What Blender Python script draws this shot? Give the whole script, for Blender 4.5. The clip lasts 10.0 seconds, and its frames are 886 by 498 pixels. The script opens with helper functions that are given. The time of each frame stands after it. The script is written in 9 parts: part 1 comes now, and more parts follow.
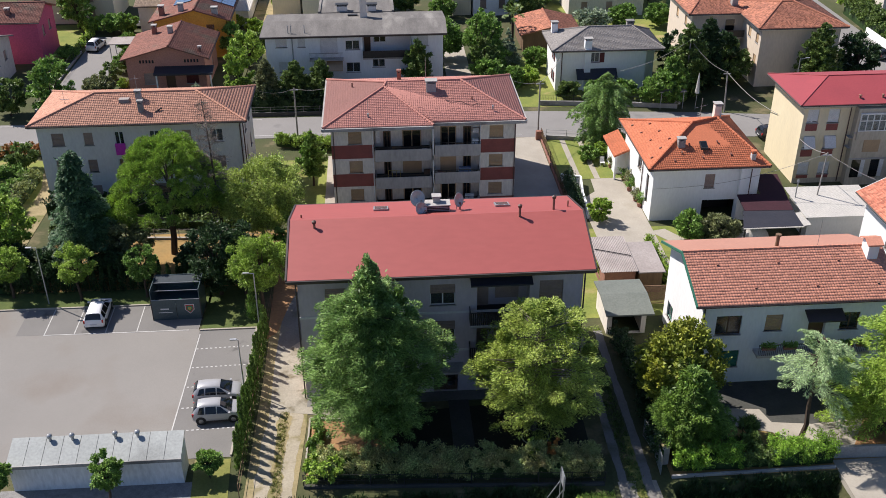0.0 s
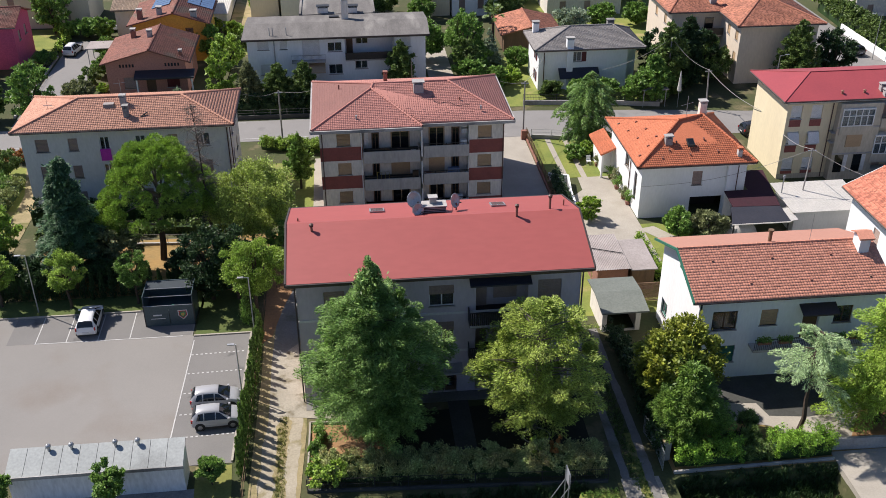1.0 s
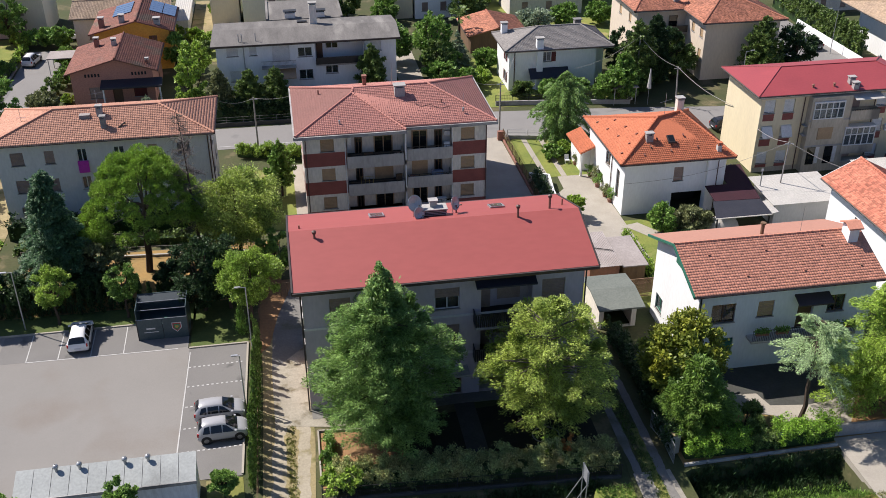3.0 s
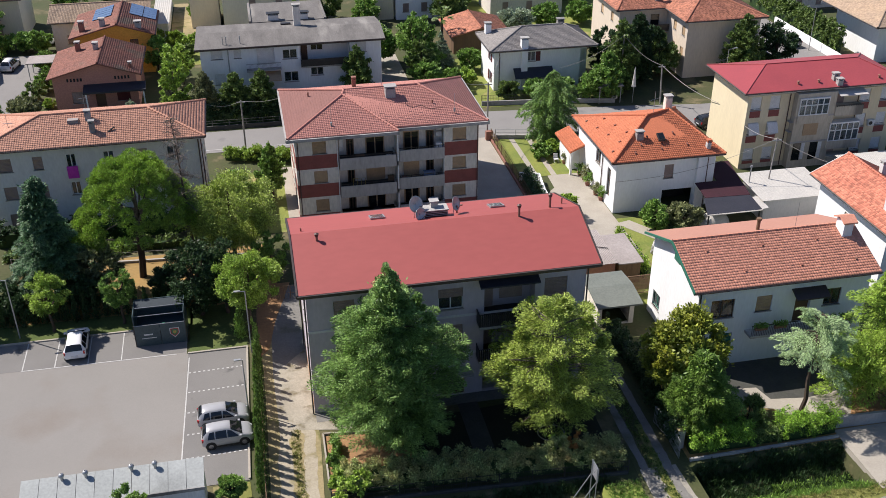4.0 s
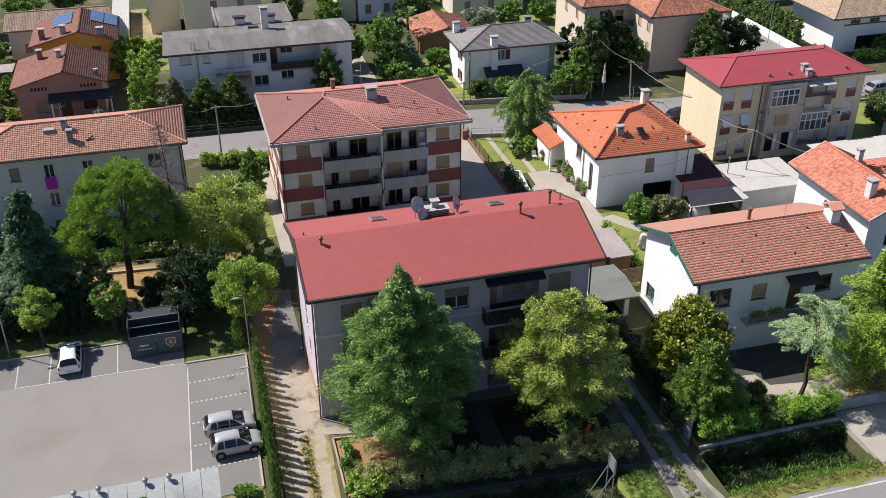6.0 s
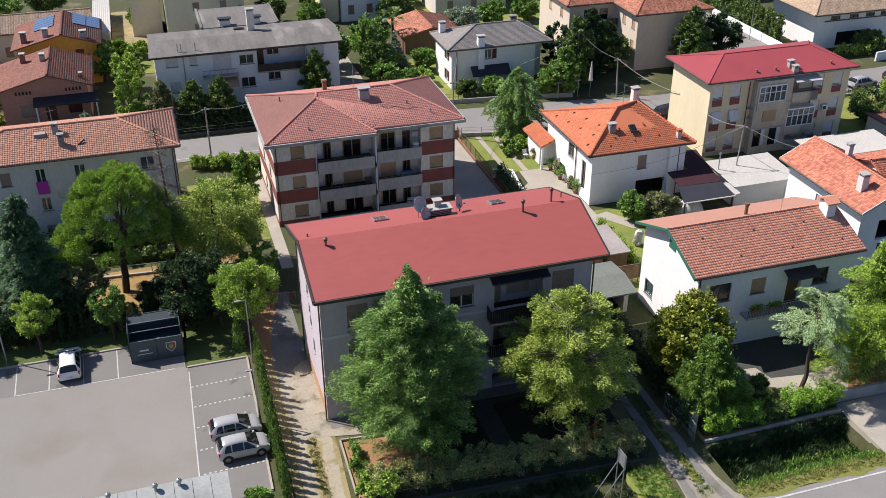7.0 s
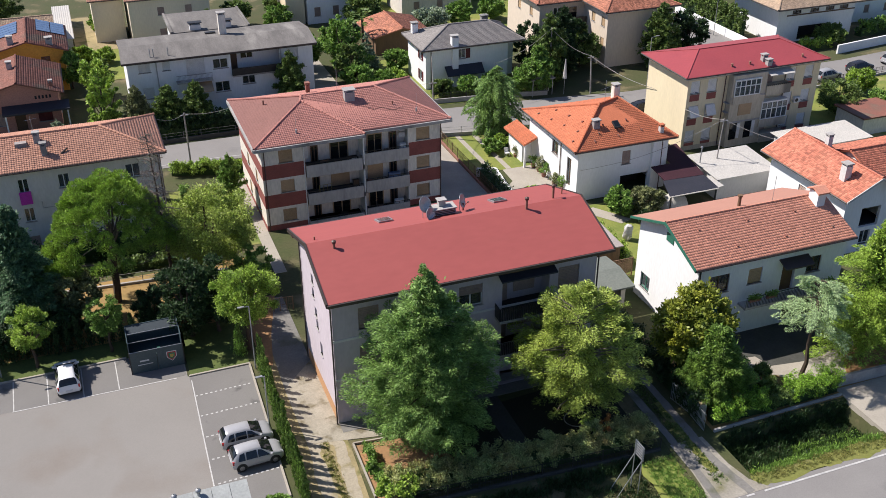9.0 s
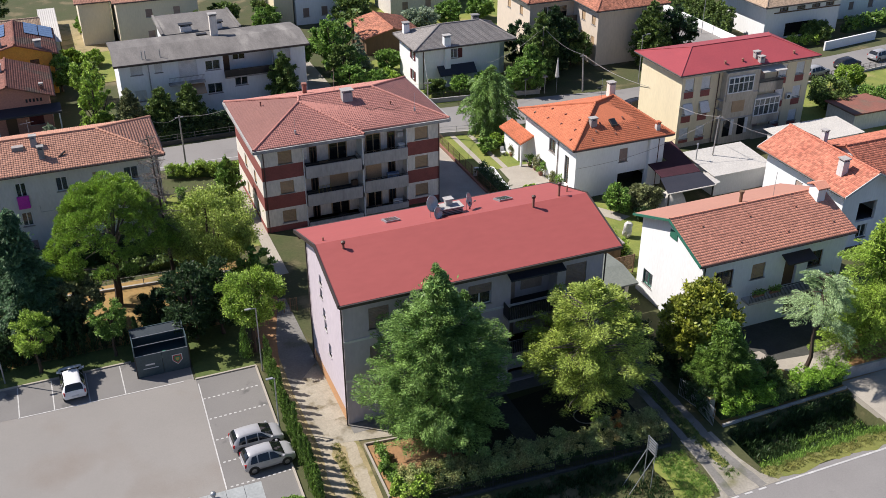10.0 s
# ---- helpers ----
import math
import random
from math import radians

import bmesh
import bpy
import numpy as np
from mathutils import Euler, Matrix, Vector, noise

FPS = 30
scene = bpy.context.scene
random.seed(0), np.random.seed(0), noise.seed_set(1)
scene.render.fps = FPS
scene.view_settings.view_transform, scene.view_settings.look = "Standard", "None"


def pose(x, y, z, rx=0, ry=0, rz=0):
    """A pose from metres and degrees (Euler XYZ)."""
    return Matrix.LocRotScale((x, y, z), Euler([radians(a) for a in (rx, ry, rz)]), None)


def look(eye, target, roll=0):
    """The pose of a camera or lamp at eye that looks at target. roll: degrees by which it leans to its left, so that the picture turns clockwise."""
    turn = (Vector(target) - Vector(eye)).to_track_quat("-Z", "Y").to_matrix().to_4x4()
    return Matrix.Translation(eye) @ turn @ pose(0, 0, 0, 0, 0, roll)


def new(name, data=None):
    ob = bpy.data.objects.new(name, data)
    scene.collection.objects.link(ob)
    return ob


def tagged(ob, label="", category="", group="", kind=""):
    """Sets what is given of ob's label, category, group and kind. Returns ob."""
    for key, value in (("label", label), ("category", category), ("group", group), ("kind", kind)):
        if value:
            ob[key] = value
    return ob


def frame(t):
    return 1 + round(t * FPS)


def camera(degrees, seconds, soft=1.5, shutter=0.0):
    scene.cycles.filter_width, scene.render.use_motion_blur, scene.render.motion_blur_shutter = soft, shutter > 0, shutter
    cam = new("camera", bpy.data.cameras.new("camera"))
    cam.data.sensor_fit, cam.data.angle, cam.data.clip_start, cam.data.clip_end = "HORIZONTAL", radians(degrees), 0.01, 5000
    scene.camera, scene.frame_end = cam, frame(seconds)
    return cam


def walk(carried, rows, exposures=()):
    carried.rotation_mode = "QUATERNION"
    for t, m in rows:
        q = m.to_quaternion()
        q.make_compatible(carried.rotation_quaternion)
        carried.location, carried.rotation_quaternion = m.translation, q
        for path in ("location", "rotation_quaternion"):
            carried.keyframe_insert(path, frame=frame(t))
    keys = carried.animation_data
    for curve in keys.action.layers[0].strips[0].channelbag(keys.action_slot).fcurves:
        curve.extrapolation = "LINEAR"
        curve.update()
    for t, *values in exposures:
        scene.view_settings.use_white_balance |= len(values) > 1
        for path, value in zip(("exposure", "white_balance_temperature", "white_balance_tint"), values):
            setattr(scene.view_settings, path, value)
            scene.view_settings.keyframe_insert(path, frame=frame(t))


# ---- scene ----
cam = camera(48.6, 10.0, soft=0.62)
PATH = [
    (0, (-0.69, -0.741, 46.045), (-0.571, 0.989, 45.048), -0.2),
    (0.5, (-1.599, -0.636, 46.07), (-1.449, 1.092, 45.073), -0.2),
    (1, (-2.606, -0.537, 46.059), (-2.428, 1.188, 45.063), -0.2),
    (1.5, (-3.608, -0.421, 46.097), (-3.404, 1.301, 45.101), -0.2),
    (2, (-4.671, -0.267, 46.121), (-4.437, 1.452, 45.126), -0.2),
    (2.5, (-5.687, -0.084, 46.13), (-5.425, 1.631, 45.136), -0.2),
    (4, (-9.026, 0.478, 46.14), (-8.676, 2.179, 45.148), -0.1),
    (4.5, (-10.087, 0.684, 46.153), (-9.708, 2.379, 45.16), -0.1),
    (5, (-11.202, 0.937, 46.144), (-10.794, 2.625, 45.152), -0.1),
    (5.5, (-12.19, 1.198, 46.114), (-11.755, 2.879, 45.123), -0.1),
    (7, (-15.374, 2.047, 46.041), (-14.859, 3.706, 45.05), -0.1),
    (7.5, (-16.395, 2.35, 46.033), (-15.854, 4.001, 45.043), -0.0),
    (8, (-17.43, 2.694, 46.017), (-16.864, 4.337, 45.026), -0.0),
    (8.5, (-18.417, 3.048, 45.961), (-17.826, 4.683, 44.971), -0.0),
    (9, (-19.452, 3.416, 45.918), (-18.834, 5.041, 44.929), -0.0),
    (9.5, (-20.428, 3.774, 45.874), (-19.788, 5.39, 44.885), 0.0),
    (10, (-21.457, 4.156, 45.844), (-20.798, 5.765, 44.856), 0.0),
]
walk(cam, [(t, look(eye, target, roll)) for t, eye, target, roll in PATH])

# ---- world, sun ----
SUN_DIR = Vector((0.81, -0.58, -1.15)).normalized()      # the way the sunlight travels
world = bpy.data.worlds.new("sky")
scene.world = world
world.use_nodes = True
wn = world.node_tree.nodes
sky = wn.new("ShaderNodeTexSky")
sky.sky_type = "NISHITA"
sky.sun_disc = False
sky.ozone_density = 3.5
sky.sun_elevation = radians(49)
sky.sun_rotation = math.atan2(-SUN_DIR.x, -SUN_DIR.y)
clear = wn.new("ShaderNodeMix")      # a dry, deep blue summer sky
clear.data_type, clear.blend_type = "RGBA", "MULTIPLY"
clear.inputs[0].default_value, clear.inputs[7].default_value = 1.0, (0.92, 0.97, 1.14, 1)
world.node_tree.links.new(sky.outputs[0], clear.inputs[6])
world.node_tree.links.new(clear.outputs[2], wn["Background"].inputs[0])
wn["Background"].inputs[1].default_value = 0.071
sun = new("sun", bpy.data.lights.new("sun", "SUN"))
sun.data.energy, sun.data.angle, sun.data.color = 5.0, radians(0.53), (1.0, 0.93, 0.87)
sun.rotation_euler = SUN_DIR.to_track_quat("-Z", "Y").to_euler()
sun.location = (-60, 120, 90)
scene.view_settings.exposure = 0.46


# ---- materials ----
def mat(name, a, b=None, rough=0.8, scale=0.5, fine=9.0, bump=0.0, metal=0.0, stretch=(1, 1, 1), island=0.0, rand=0.0,
        amount=1.0, stain=None, stain_scale=0.25, stain_cut=0.55, spec=0.4, through_light=0.0):
    """Two colours mixed by noise at two scales, with stains, relief and variation from piece to piece."""
    b = b or tuple(c * 0.8 for c in a)
    m = bpy.data.materials.new(name)
    m.use_nodes = True
    nt = m.node_tree
    n, l = nt.nodes, nt.links
    bsdf = n["Principled BSDF"]
    bsdf.inputs["Roughness"].default_value = rough
    bsdf.inputs["Metallic"].default_value = metal
    bsdf.inputs["Specular IOR Level"].default_value = spec
    tc = n.new("ShaderNodeTexCoord")
    mp = n.new("ShaderNodeMapping")
    mp.inputs["Scale"].default_value = stretch
    geo_in = n.new("ShaderNodeNewGeometry")
    l.new(geo_in.outputs["Position"], mp.inputs[0])
    big = n.new("ShaderNodeTexNoise")
    big.inputs["Scale"].default_value, big.inputs["Detail"].default_value, big.inputs["Roughness"].default_value = scale, 6, 0.6
    small = n.new("ShaderNodeTexNoise")
    small.inputs["Scale"].default_value, small.inputs["Detail"].default_value = fine, 3
    l.new(mp.outputs[0], big.inputs[0])
    l.new(mp.outputs[0], small.inputs[0])
    ramp = n.new("ShaderNodeMapRange")
    ramp.inputs[1].default_value, ramp.inputs[2].default_value = 0.3, 0.7
    l.new(big.outputs[0], ramp.inputs[0])
    mix = n.new("ShaderNodeMix")
    mix.data_type = "RGBA"
    mix.inputs[6].default_value, mix.inputs[7].default_value = (*a, 1), (*b, 1)
    l.new(ramp.outputs[0], mix.inputs[0])
    colour = mix.outputs[2]
    if stain:
        st = n.new("ShaderNodeTexNoise")
        st.inputs["Scale"].default_value, st.inputs["Detail"].default_value = stain_scale, 8
        l.new(mp.outputs[0], st.inputs[0])
        cut = n.new("ShaderNodeMapRange")
        cut.inputs[1].default_value, cut.inputs[2].default_value = stain_cut, stain_cut + 0.12
        l.new(st.outputs[0], cut.inputs[0])
        sm = n.new("ShaderNodeMix")
        sm.data_type = "RGBA"
        sm.inputs[7].default_value = (*stain, 1)
        l.new(cut.outputs[0], sm.inputs[0])
        l.new(colour, sm.inputs[6])
        colour = sm.outputs[2]
    hsv = n.new("ShaderNodeHueSaturation")
    l.new(colour, hsv.inputs["Color"])
    val = n.new("ShaderNodeMapRange")
    val.inputs[1].default_value, val.inputs[2].default_value = 0.25, 0.75
    val.inputs[3].default_value, val.inputs[4].default_value = 1 - 0.14 * amount, 1 + 0.14 * amount
    l.new(small.outputs[0], val.inputs[0])
    out = val.outputs[0]
    if island or rand:
        if island:
            src = geo_in.outputs["Random Per Island"]
        else:
            src = n.new("ShaderNodeObjectInfo").outputs["Random"]
        k = island or rand
        rr = n.new("ShaderNodeMapRange")
        rr.inputs[3].default_value, rr.inputs[4].default_value = 1 - k, 1 + k
        l.new(src, rr.inputs[0])
        mu = n.new("ShaderNodeMath")
        mu.operation = "MULTIPLY"
        l.new(out, mu.inputs[0])
        l.new(rr.outputs[0], mu.inputs[1])
        out = mu.outputs[0]
    l.new(out, hsv.inputs["Value"])
    l.new(hsv.outputs[0], bsdf.inputs["Base Color"])
    if bump:
        bp = n.new("ShaderNodeBump")
        bp.inputs["Strength"].default_value, bp.inputs["Distance"].default_value = bump, 0.03
        l.new(small.outputs[0], bp.inputs["Height"])
        l.new(bp.outputs[0], bsdf.inputs["Normal"])
    if through_light:
        tr = n.new("ShaderNodeBsdfTranslucent")
        l.new(hsv.outputs[0], tr.inputs[0])
        ms = n.new("ShaderNodeMixShader")
        ms.inputs[0].default_value = through_light
        l.new(bsdf.outputs[0], ms.inputs[1])
        l.new(tr.outputs[0], ms.inputs[2])
        l.new(ms.outputs[0], n["Material Output"].inputs[0])
    return m


def glass_mat(name, tint, rough=0.05):
    m = bpy.data.materials.new(name)
    m.use_nodes = True
    b = m.node_tree.nodes["Principled BSDF"]
    b.inputs["Base Color"].default_value = (*tint, 1)
    b.inputs["Roughness"].default_value = rough
    b.inputs["Transmission Weight"].default_value = 0.9
    b.inputs["IOR"].default_value = 1.45
    return m


def leaf_mat(name, a, b, island=0.55, through_light=0.22):
    return mat(name, a, b, rough=0.5, scale=0.7, fine=3.0, island=island, amount=1.3, spec=0.34, through_light=through_light)


M = dict(
    whitewash=mat("whitewashed_concrete", (0.72, 0.73, 0.74), (0.62, 0.63, 0.64), 0.9, 0.4, 6, 0.2, stretch=(1, 1, 0.3), stain=(0.42, 0.42, 0.42), stain_cut=0.62),
    white=mat("white_plaster", (0.81, 0.82, 0.82), (0.75, 0.755, 0.75), 0.9, 0.3, 6, 0.05, stretch=(1, 1, 0.3), amount=0.35),
    lilac=mat("lilac_plaster", (0.55, 0.48, 0.51), (0.50, 0.44, 0.47), 0.9, 0.25, 5, 0.05, stretch=(1, 1, 0.4), amount=0.5),
    ochre=mat("ochre_plinth", (0.50, 0.27, 0.13), (0.44, 0.25, 0.13), 0.9, 0.6, 7),
    cream=mat("cream_plaster", (0.72, 0.67, 0.59), (0.63, 0.585, 0.52), 0.9, 0.35, 6, 0.1, stretch=(1, 1, 0.3)),
    farcream=mat("sunny_cream_plaster", (0.74, 0.66, 0.50), (0.66, 0.59, 0.45), 0.9, 0.3, 6, 0.05, stretch=(1, 1, 0.3), amount=0.4),
    yellow=mat("pale_yellow_plaster", (0.72, 0.62, 0.42), (0.66, 0.565, 0.385), 0.9, 0.3, 6, 0.1, stretch=(1, 1, 0.25), amount=0.4, stain=(0.44, 0.37, 0.27), stain_cut=0.66),
    beige=mat("beige_plaster", (0.66, 0.56, 0.45), (0.60, 0.51, 0.415), 0.9, 0.3, 6, 0.1, stretch=(1, 1, 0.3), amount=0.5),
    greywall=mat("grey_plaster", (0.66, 0.64, 0.62), (0.58, 0.565, 0.55), 0.9, 0.3, 6, 0.05, stretch=(1, 1, 0.4), amount=0.5),
    pinkwall=mat("salmon_plaster", (0.50, 0.24, 0.18), (0.43, 0.21, 0.16), 0.9, 0.4, 6, 0.1),
    magenta=mat("pink_plaster", (0.60, 0.11, 0.20), (0.52, 0.10, 0.18), 0.9, 0.4, 6, 0.1),
    amber=mat("amber_plaster", (0.66, 0.38, 0.07), (0.58, 0.33, 0.06), 0.9, 0.4, 6, 0.1),
    brickband=mat("brick_red_band", (0.27, 0.085, 0.07), (0.22, 0.07, 0.06), 0.85, 1.2, 14, 0.3),
    concrete=mat("concrete", (0.40, 0.38, 0.36), (0.30, 0.29, 0.28), 0.9, 0.5, 7, 0.3, stain=(0.17, 0.165, 0.16), stain_cut=0.56),
    paving=mat("pale_concrete_paving", (0.38, 0.345, 0.29), (0.31, 0.28, 0.235), 0.9, 0.4, 9, 0.04, amount=0.6, stain=(0.29, 0.26, 0.21), stain_cut=0.6),
    balcony=mat("weathered_balcony_concrete", (0.47, 0.44, 0.41), (0.34, 0.325, 0.305), 0.9, 0.5, 5, 0.3, stretch=(1, 1, 0.3), stain=(0.14, 0.135, 0.13)),
    asphalt=mat("sunbleached_asphalt", (0.240, 0.226, 0.208), (0.208, 0.196, 0.180), 0.92, 0.09, 14, 0.03, amount=0.4, stain=(0.205, 0.182, 0.160), stain_cut=0.53, stain_scale=0.12),
    asphalt_bay=mat("grey_bay_asphalt", (0.188, 0.180, 0.170), (0.158, 0.151, 0.143), 0.92, 0.2, 14, 0.05, amount=0.5, stain=(0.085, 0.083, 0.08), stain_cut=0.63, stain_scale=0.6),
    road=mat("road_asphalt", (0.235, 0.225, 0.215), (0.20, 0.19, 0.182), 0.92, 0.15, 12, 0.05, amount=0.5, stain=(0.16, 0.155, 0.15), stain_cut=0.62),
    line=mat("road_paint", (0.52, 0.51, 0.49), (0.36, 0.355, 0.345), 0.8, 1.5, 10),
    grass=mat("dry_summer_lawn", (0.235, 0.245, 0.055), (0.12, 0.165, 0.034), 0.95, 0.35, 5, 0.6, stain=(0.32, 0.265, 0.11), stain_cut=0.57),
    verge=mat("dry_roadside_grass", (0.21, 0.205, 0.055), (0.125, 0.145, 0.034), 0.95, 0.5, 6, 0.6, stain=(0.24, 0.195, 0.10), stain_cut=0.55),
    flatswall=mat("stained_buff_render", (0.52, 0.46, 0.36), (0.40, 0.355, 0.28), 0.9, 0.4, 5, 0.2, stretch=(1, 1, 0.3), stain=(0.17, 0.155, 0.13), stain_cut=0.57),
    # grass and earth, kept darker to deepen the shade under trees
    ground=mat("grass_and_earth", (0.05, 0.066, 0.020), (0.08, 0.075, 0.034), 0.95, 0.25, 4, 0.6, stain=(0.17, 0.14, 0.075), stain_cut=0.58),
    straw=mat("dry_straw_ground", (0.34, 0.21, 0.075), (0.24, 0.17, 0.07), 0.95, 0.5, 4, 0.6, stain=(0.12, 0.11, 0.04), stain_cut=0.56),
    redearth=mat("red_needle_litter", (0.36, 0.195, 0.09), (0.24, 0.145, 0.072), 0.95, 0.5, 5, 0.6),
    dirt=mat("dry_dirt_drive", (0.33, 0.265, 0.145), (0.23, 0.19, 0.095), 0.95, 0.6, 5, 0.4, stain=(0.15, 0.145, 0.05), stain_cut=0.53, stain_scale=0.5),
    dirt_grey=mat("grey_gritty_dirt", (0.32, 0.295, 0.25), (0.235, 0.215, 0.175), 0.95, 0.6, 6, 0.4, stain=(0.14, 0.135, 0.06), stain_cut=0.56),
    dirt_pale=mat("pale_packed_dirt", (0.37, 0.325, 0.25), (0.30, 0.26, 0.19), 0.95, 0.6, 7, 0.2, stain=(0.24, 0.205, 0.12), stain_cut=0.55, stain_scale=0.8),
    worn_concrete=mat("worn_stained_concrete", (0.36, 0.325, 0.26), (0.25, 0.225, 0.175), 0.9, 0.6, 8, 0.1, stain=(0.16, 0.135, 0.085), stain_cut=0.54, stain_scale=0.8),
    gravel=mat("grey_gravel", (0.27, 0.26, 0.25), (0.18, 0.175, 0.17), 0.95, 2.5, 14, 0.8),
    # darker copy of the lawn green, carrying the shade on the grass strips
    ditch=mat("ditch_grass", (0.06, 0.09, 0.022), (0.10, 0.125, 0.032), 0.95, 0.6, 5, 0.6),
    tile_wh=mat("terracotta_tile_rose", (0.63, 0.275, 0.185), (0.56, 0.245, 0.165), 0.8, 0.3, 6, 0.2, island=0.14),
    roof_salmon=mat("salmon_coated_roof", (0.42, 0.212, 0.155), (0.38, 0.192, 0.142), 0.85, 0.3, 5, 0.05, amount=0.5, stain=(0.34, 0.165, 0.12), stain_cut=0.62),
    tile_cb=mat("terracotta_tile_brown", (0.47, 0.205, 0.165), (0.41, 0.18, 0.145), 0.8, 0.3, 6, 0.2, island=0.1),
    # tile_cb darkened for the sunward slope, its brightness set by colour
    tile_side=mat("brown_tile_toned_for_sun", (0.215, 0.098, 0.082), (0.19, 0.088, 0.075), 0.85, 0.4, 6, 0.1, island=0.04, amount=0.5),
    tile_oh=mat("terracotta_tile_orange", (0.50, 0.155, 0.075), (0.44, 0.135, 0.064), 0.8, 0.6, 8, 0.2, island=0.10),
    tile_lb=mat("terracotta_tile_faded", (0.52, 0.265, 0.18), (0.45, 0.225, 0.152), 0.82, 0.3, 6, 0.2, island=0.14),
    tile_rh=mat("terracotta_tile_mottled", (0.48, 0.175, 0.11), (0.41, 0.135, 0.085), 0.8, 0.6, 14, 0.2, amount=1.5, island=0.34),
    tile_old=mat("terracotta_tile_old", (0.235, 0.095, 0.068), (0.175, 0.078, 0.06), 0.85, 0.5, 6, 0.2, island=0.25, stain=(0.16, 0.11, 0.08)),
    tile_ap=mat("terracotta_tile_patchy", (0.40, 0.16, 0.095), (0.32, 0.13, 0.085), 0.85, 0.5, 6, 0.2, island=0.4),
    tile_grey=mat("grey_concrete_tile", (0.25, 0.23, 0.215), (0.20, 0.185, 0.175), 0.85, 0.4, 6, 0.2, island=0.12),
    tile_tan=mat("tan_tile", (0.42, 0.30, 0.20), (0.34, 0.25, 0.18), 0.85, 0.4, 6, 0.2, island=0.2),
    roof_main=mat("red_coated_roof", (0.352, 0.086, 0.076), (0.318, 0.078, 0.070), 0.55, 0.16, 2.5, 0.05, stretch=(0.4, 1, 1), amount=0.35, stain=(0.33, 0.085, 0.075), stain_cut=0.58),
    roof_crim=mat("crimson_sheet_roof", (0.335, 0.062, 0.068), (0.29, 0.055, 0.062), 0.5, 0.3, 5, 0.05, amount=0.5),
    bitumen=mat("grey_bitumen_roof", (0.185, 0.172, 0.160), (0.115, 0.107, 0.100), 0.95, 0.45, 5, 0.3, stretch=(1.6, 0.4, 1), stain=(0.25, 0.235, 0.215), stain_cut=0.58),
    fibre=mat("weathered_corrugated_sheet", (0.36, 0.32, 0.30), (0.27, 0.235, 0.22), 0.9, 0.5, 6, 0.2),
    palesheet=mat("pale_corrugated_sheet", (0.47, 0.45, 0.415), (0.41, 0.395, 0.37), 0.8, 0.4, 6, 0.1),
    greenroof=mat("grey_green_felt_roof", (0.165, 0.18, 0.16), (0.13, 0.145, 0.128), 0.85, 0.5, 6, 0.1),
    darktarp=mat("dark_blue_black_sheet", (0.025, 0.027, 0.038), (0.035, 0.035, 0.045), 0.6, 0.6, 6),
    plumroof=mat("plum_sheet_roof", (0.045, 0.010, 0.018), (0.034, 0.009, 0.015), 0.85, 0.6, 6),
    shutter=mat("brown_roller_shutter", (0.34, 0.25, 0.21), (0.28, 0.205, 0.175), 0.7, 2, 12, rand=0.2),
    shutter_w=mat("white_roller_shutter", (0.70, 0.69, 0.67), (0.60, 0.59, 0.57), 0.7, 2, 12),
    shutter_t=mat("tan_roller_shutter", (0.42, 0.29, 0.17), (0.36, 0.25, 0.15), 0.7, 2, 12, rand=0.15),
    redwood=mat("dark_red_shutter", (0.12, 0.02, 0.025), (0.09, 0.018, 0.02), 0.6, 2, 12),
    frame_w=mat("white_window_frame", (0.75, 0.75, 0.74), None, 0.5, 2, 12),
    frame_b=mat("brown_window_frame", (0.13, 0.075, 0.045), None, 0.6, 2, 12),
    darkmetal=mat("dark_metal", (0.035, 0.035, 0.038), (0.05, 0.048, 0.046), 0.5, 2, 12, metal=0.4),
    gutter=mat("brown_black_gutter", (0.045, 0.035, 0.032), (0.06, 0.045, 0.04), 0.5, 1, 10),
    galv=mat("galvanised_steel", (0.42, 0.43, 0.44), (0.34, 0.35, 0.36), 0.45, 2, 10, metal=0.6),
    whitemetal=mat("white_enamel", (0.74, 0.74, 0.73), None, 0.4, 2, 12),
    copper=mat("brown_downpipe", (0.10, 0.055, 0.045), None, 0.5, 2, 12),
    brick=mat("chimney_brick", (0.30, 0.14, 0.10), (0.22, 0.11, 0.085), 0.9, 3, 12, 0.3),
    greenpaint=mat("green_paint", (0.03, 0.15, 0.10), None, 0.6, 2, 10),
    wood=mat("weathered_wood", (0.20, 0.12, 0.07), (0.14, 0.09, 0.055), 0.85, 3, 14, 0.3, stretch=(1, 1, 0.2)),
    polewood=mat("grey_pole", (0.33, 0.31, 0.29), (0.25, 0.235, 0.22), 0.9, 2, 10, 0.2),
    bark=mat("bark", (0.085, 0.06, 0.042), (0.055, 0.04, 0.03), 0.95, 2, 12, 0.6, stretch=(1, 1, 0.3)),
    bark_pale=mat("grey_bark", (0.17, 0.145, 0.12), (0.12, 0.10, 0.085), 0.95, 2, 12, 0.6, stretch=(1, 1, 0.3)),
    glass=glass_mat("window_glass", (0.34, 0.39, 0.42)),
    darkglass=mat("car_glass", (0.012, 0.014, 0.016), None, 0.06, 1, 5, spec=0.6, amount=0.2),
    curtain=mat("pale_curtain", (0.60, 0.58, 0.54), (0.50, 0.49, 0.46), 0.9, 3, 9, stretch=(4, 4, 0.2)),
    # near-black that puts the lack of light indoors into the colour
    dark=mat("unlit_interior", (0.03, 0.03, 0.03), None, 0.9, 1, 5),
    pinkcloth=mat("magenta_towel", (0.55, 0.05, 0.42), (0.48, 0.04, 0.36), 0.9, 3, 10),
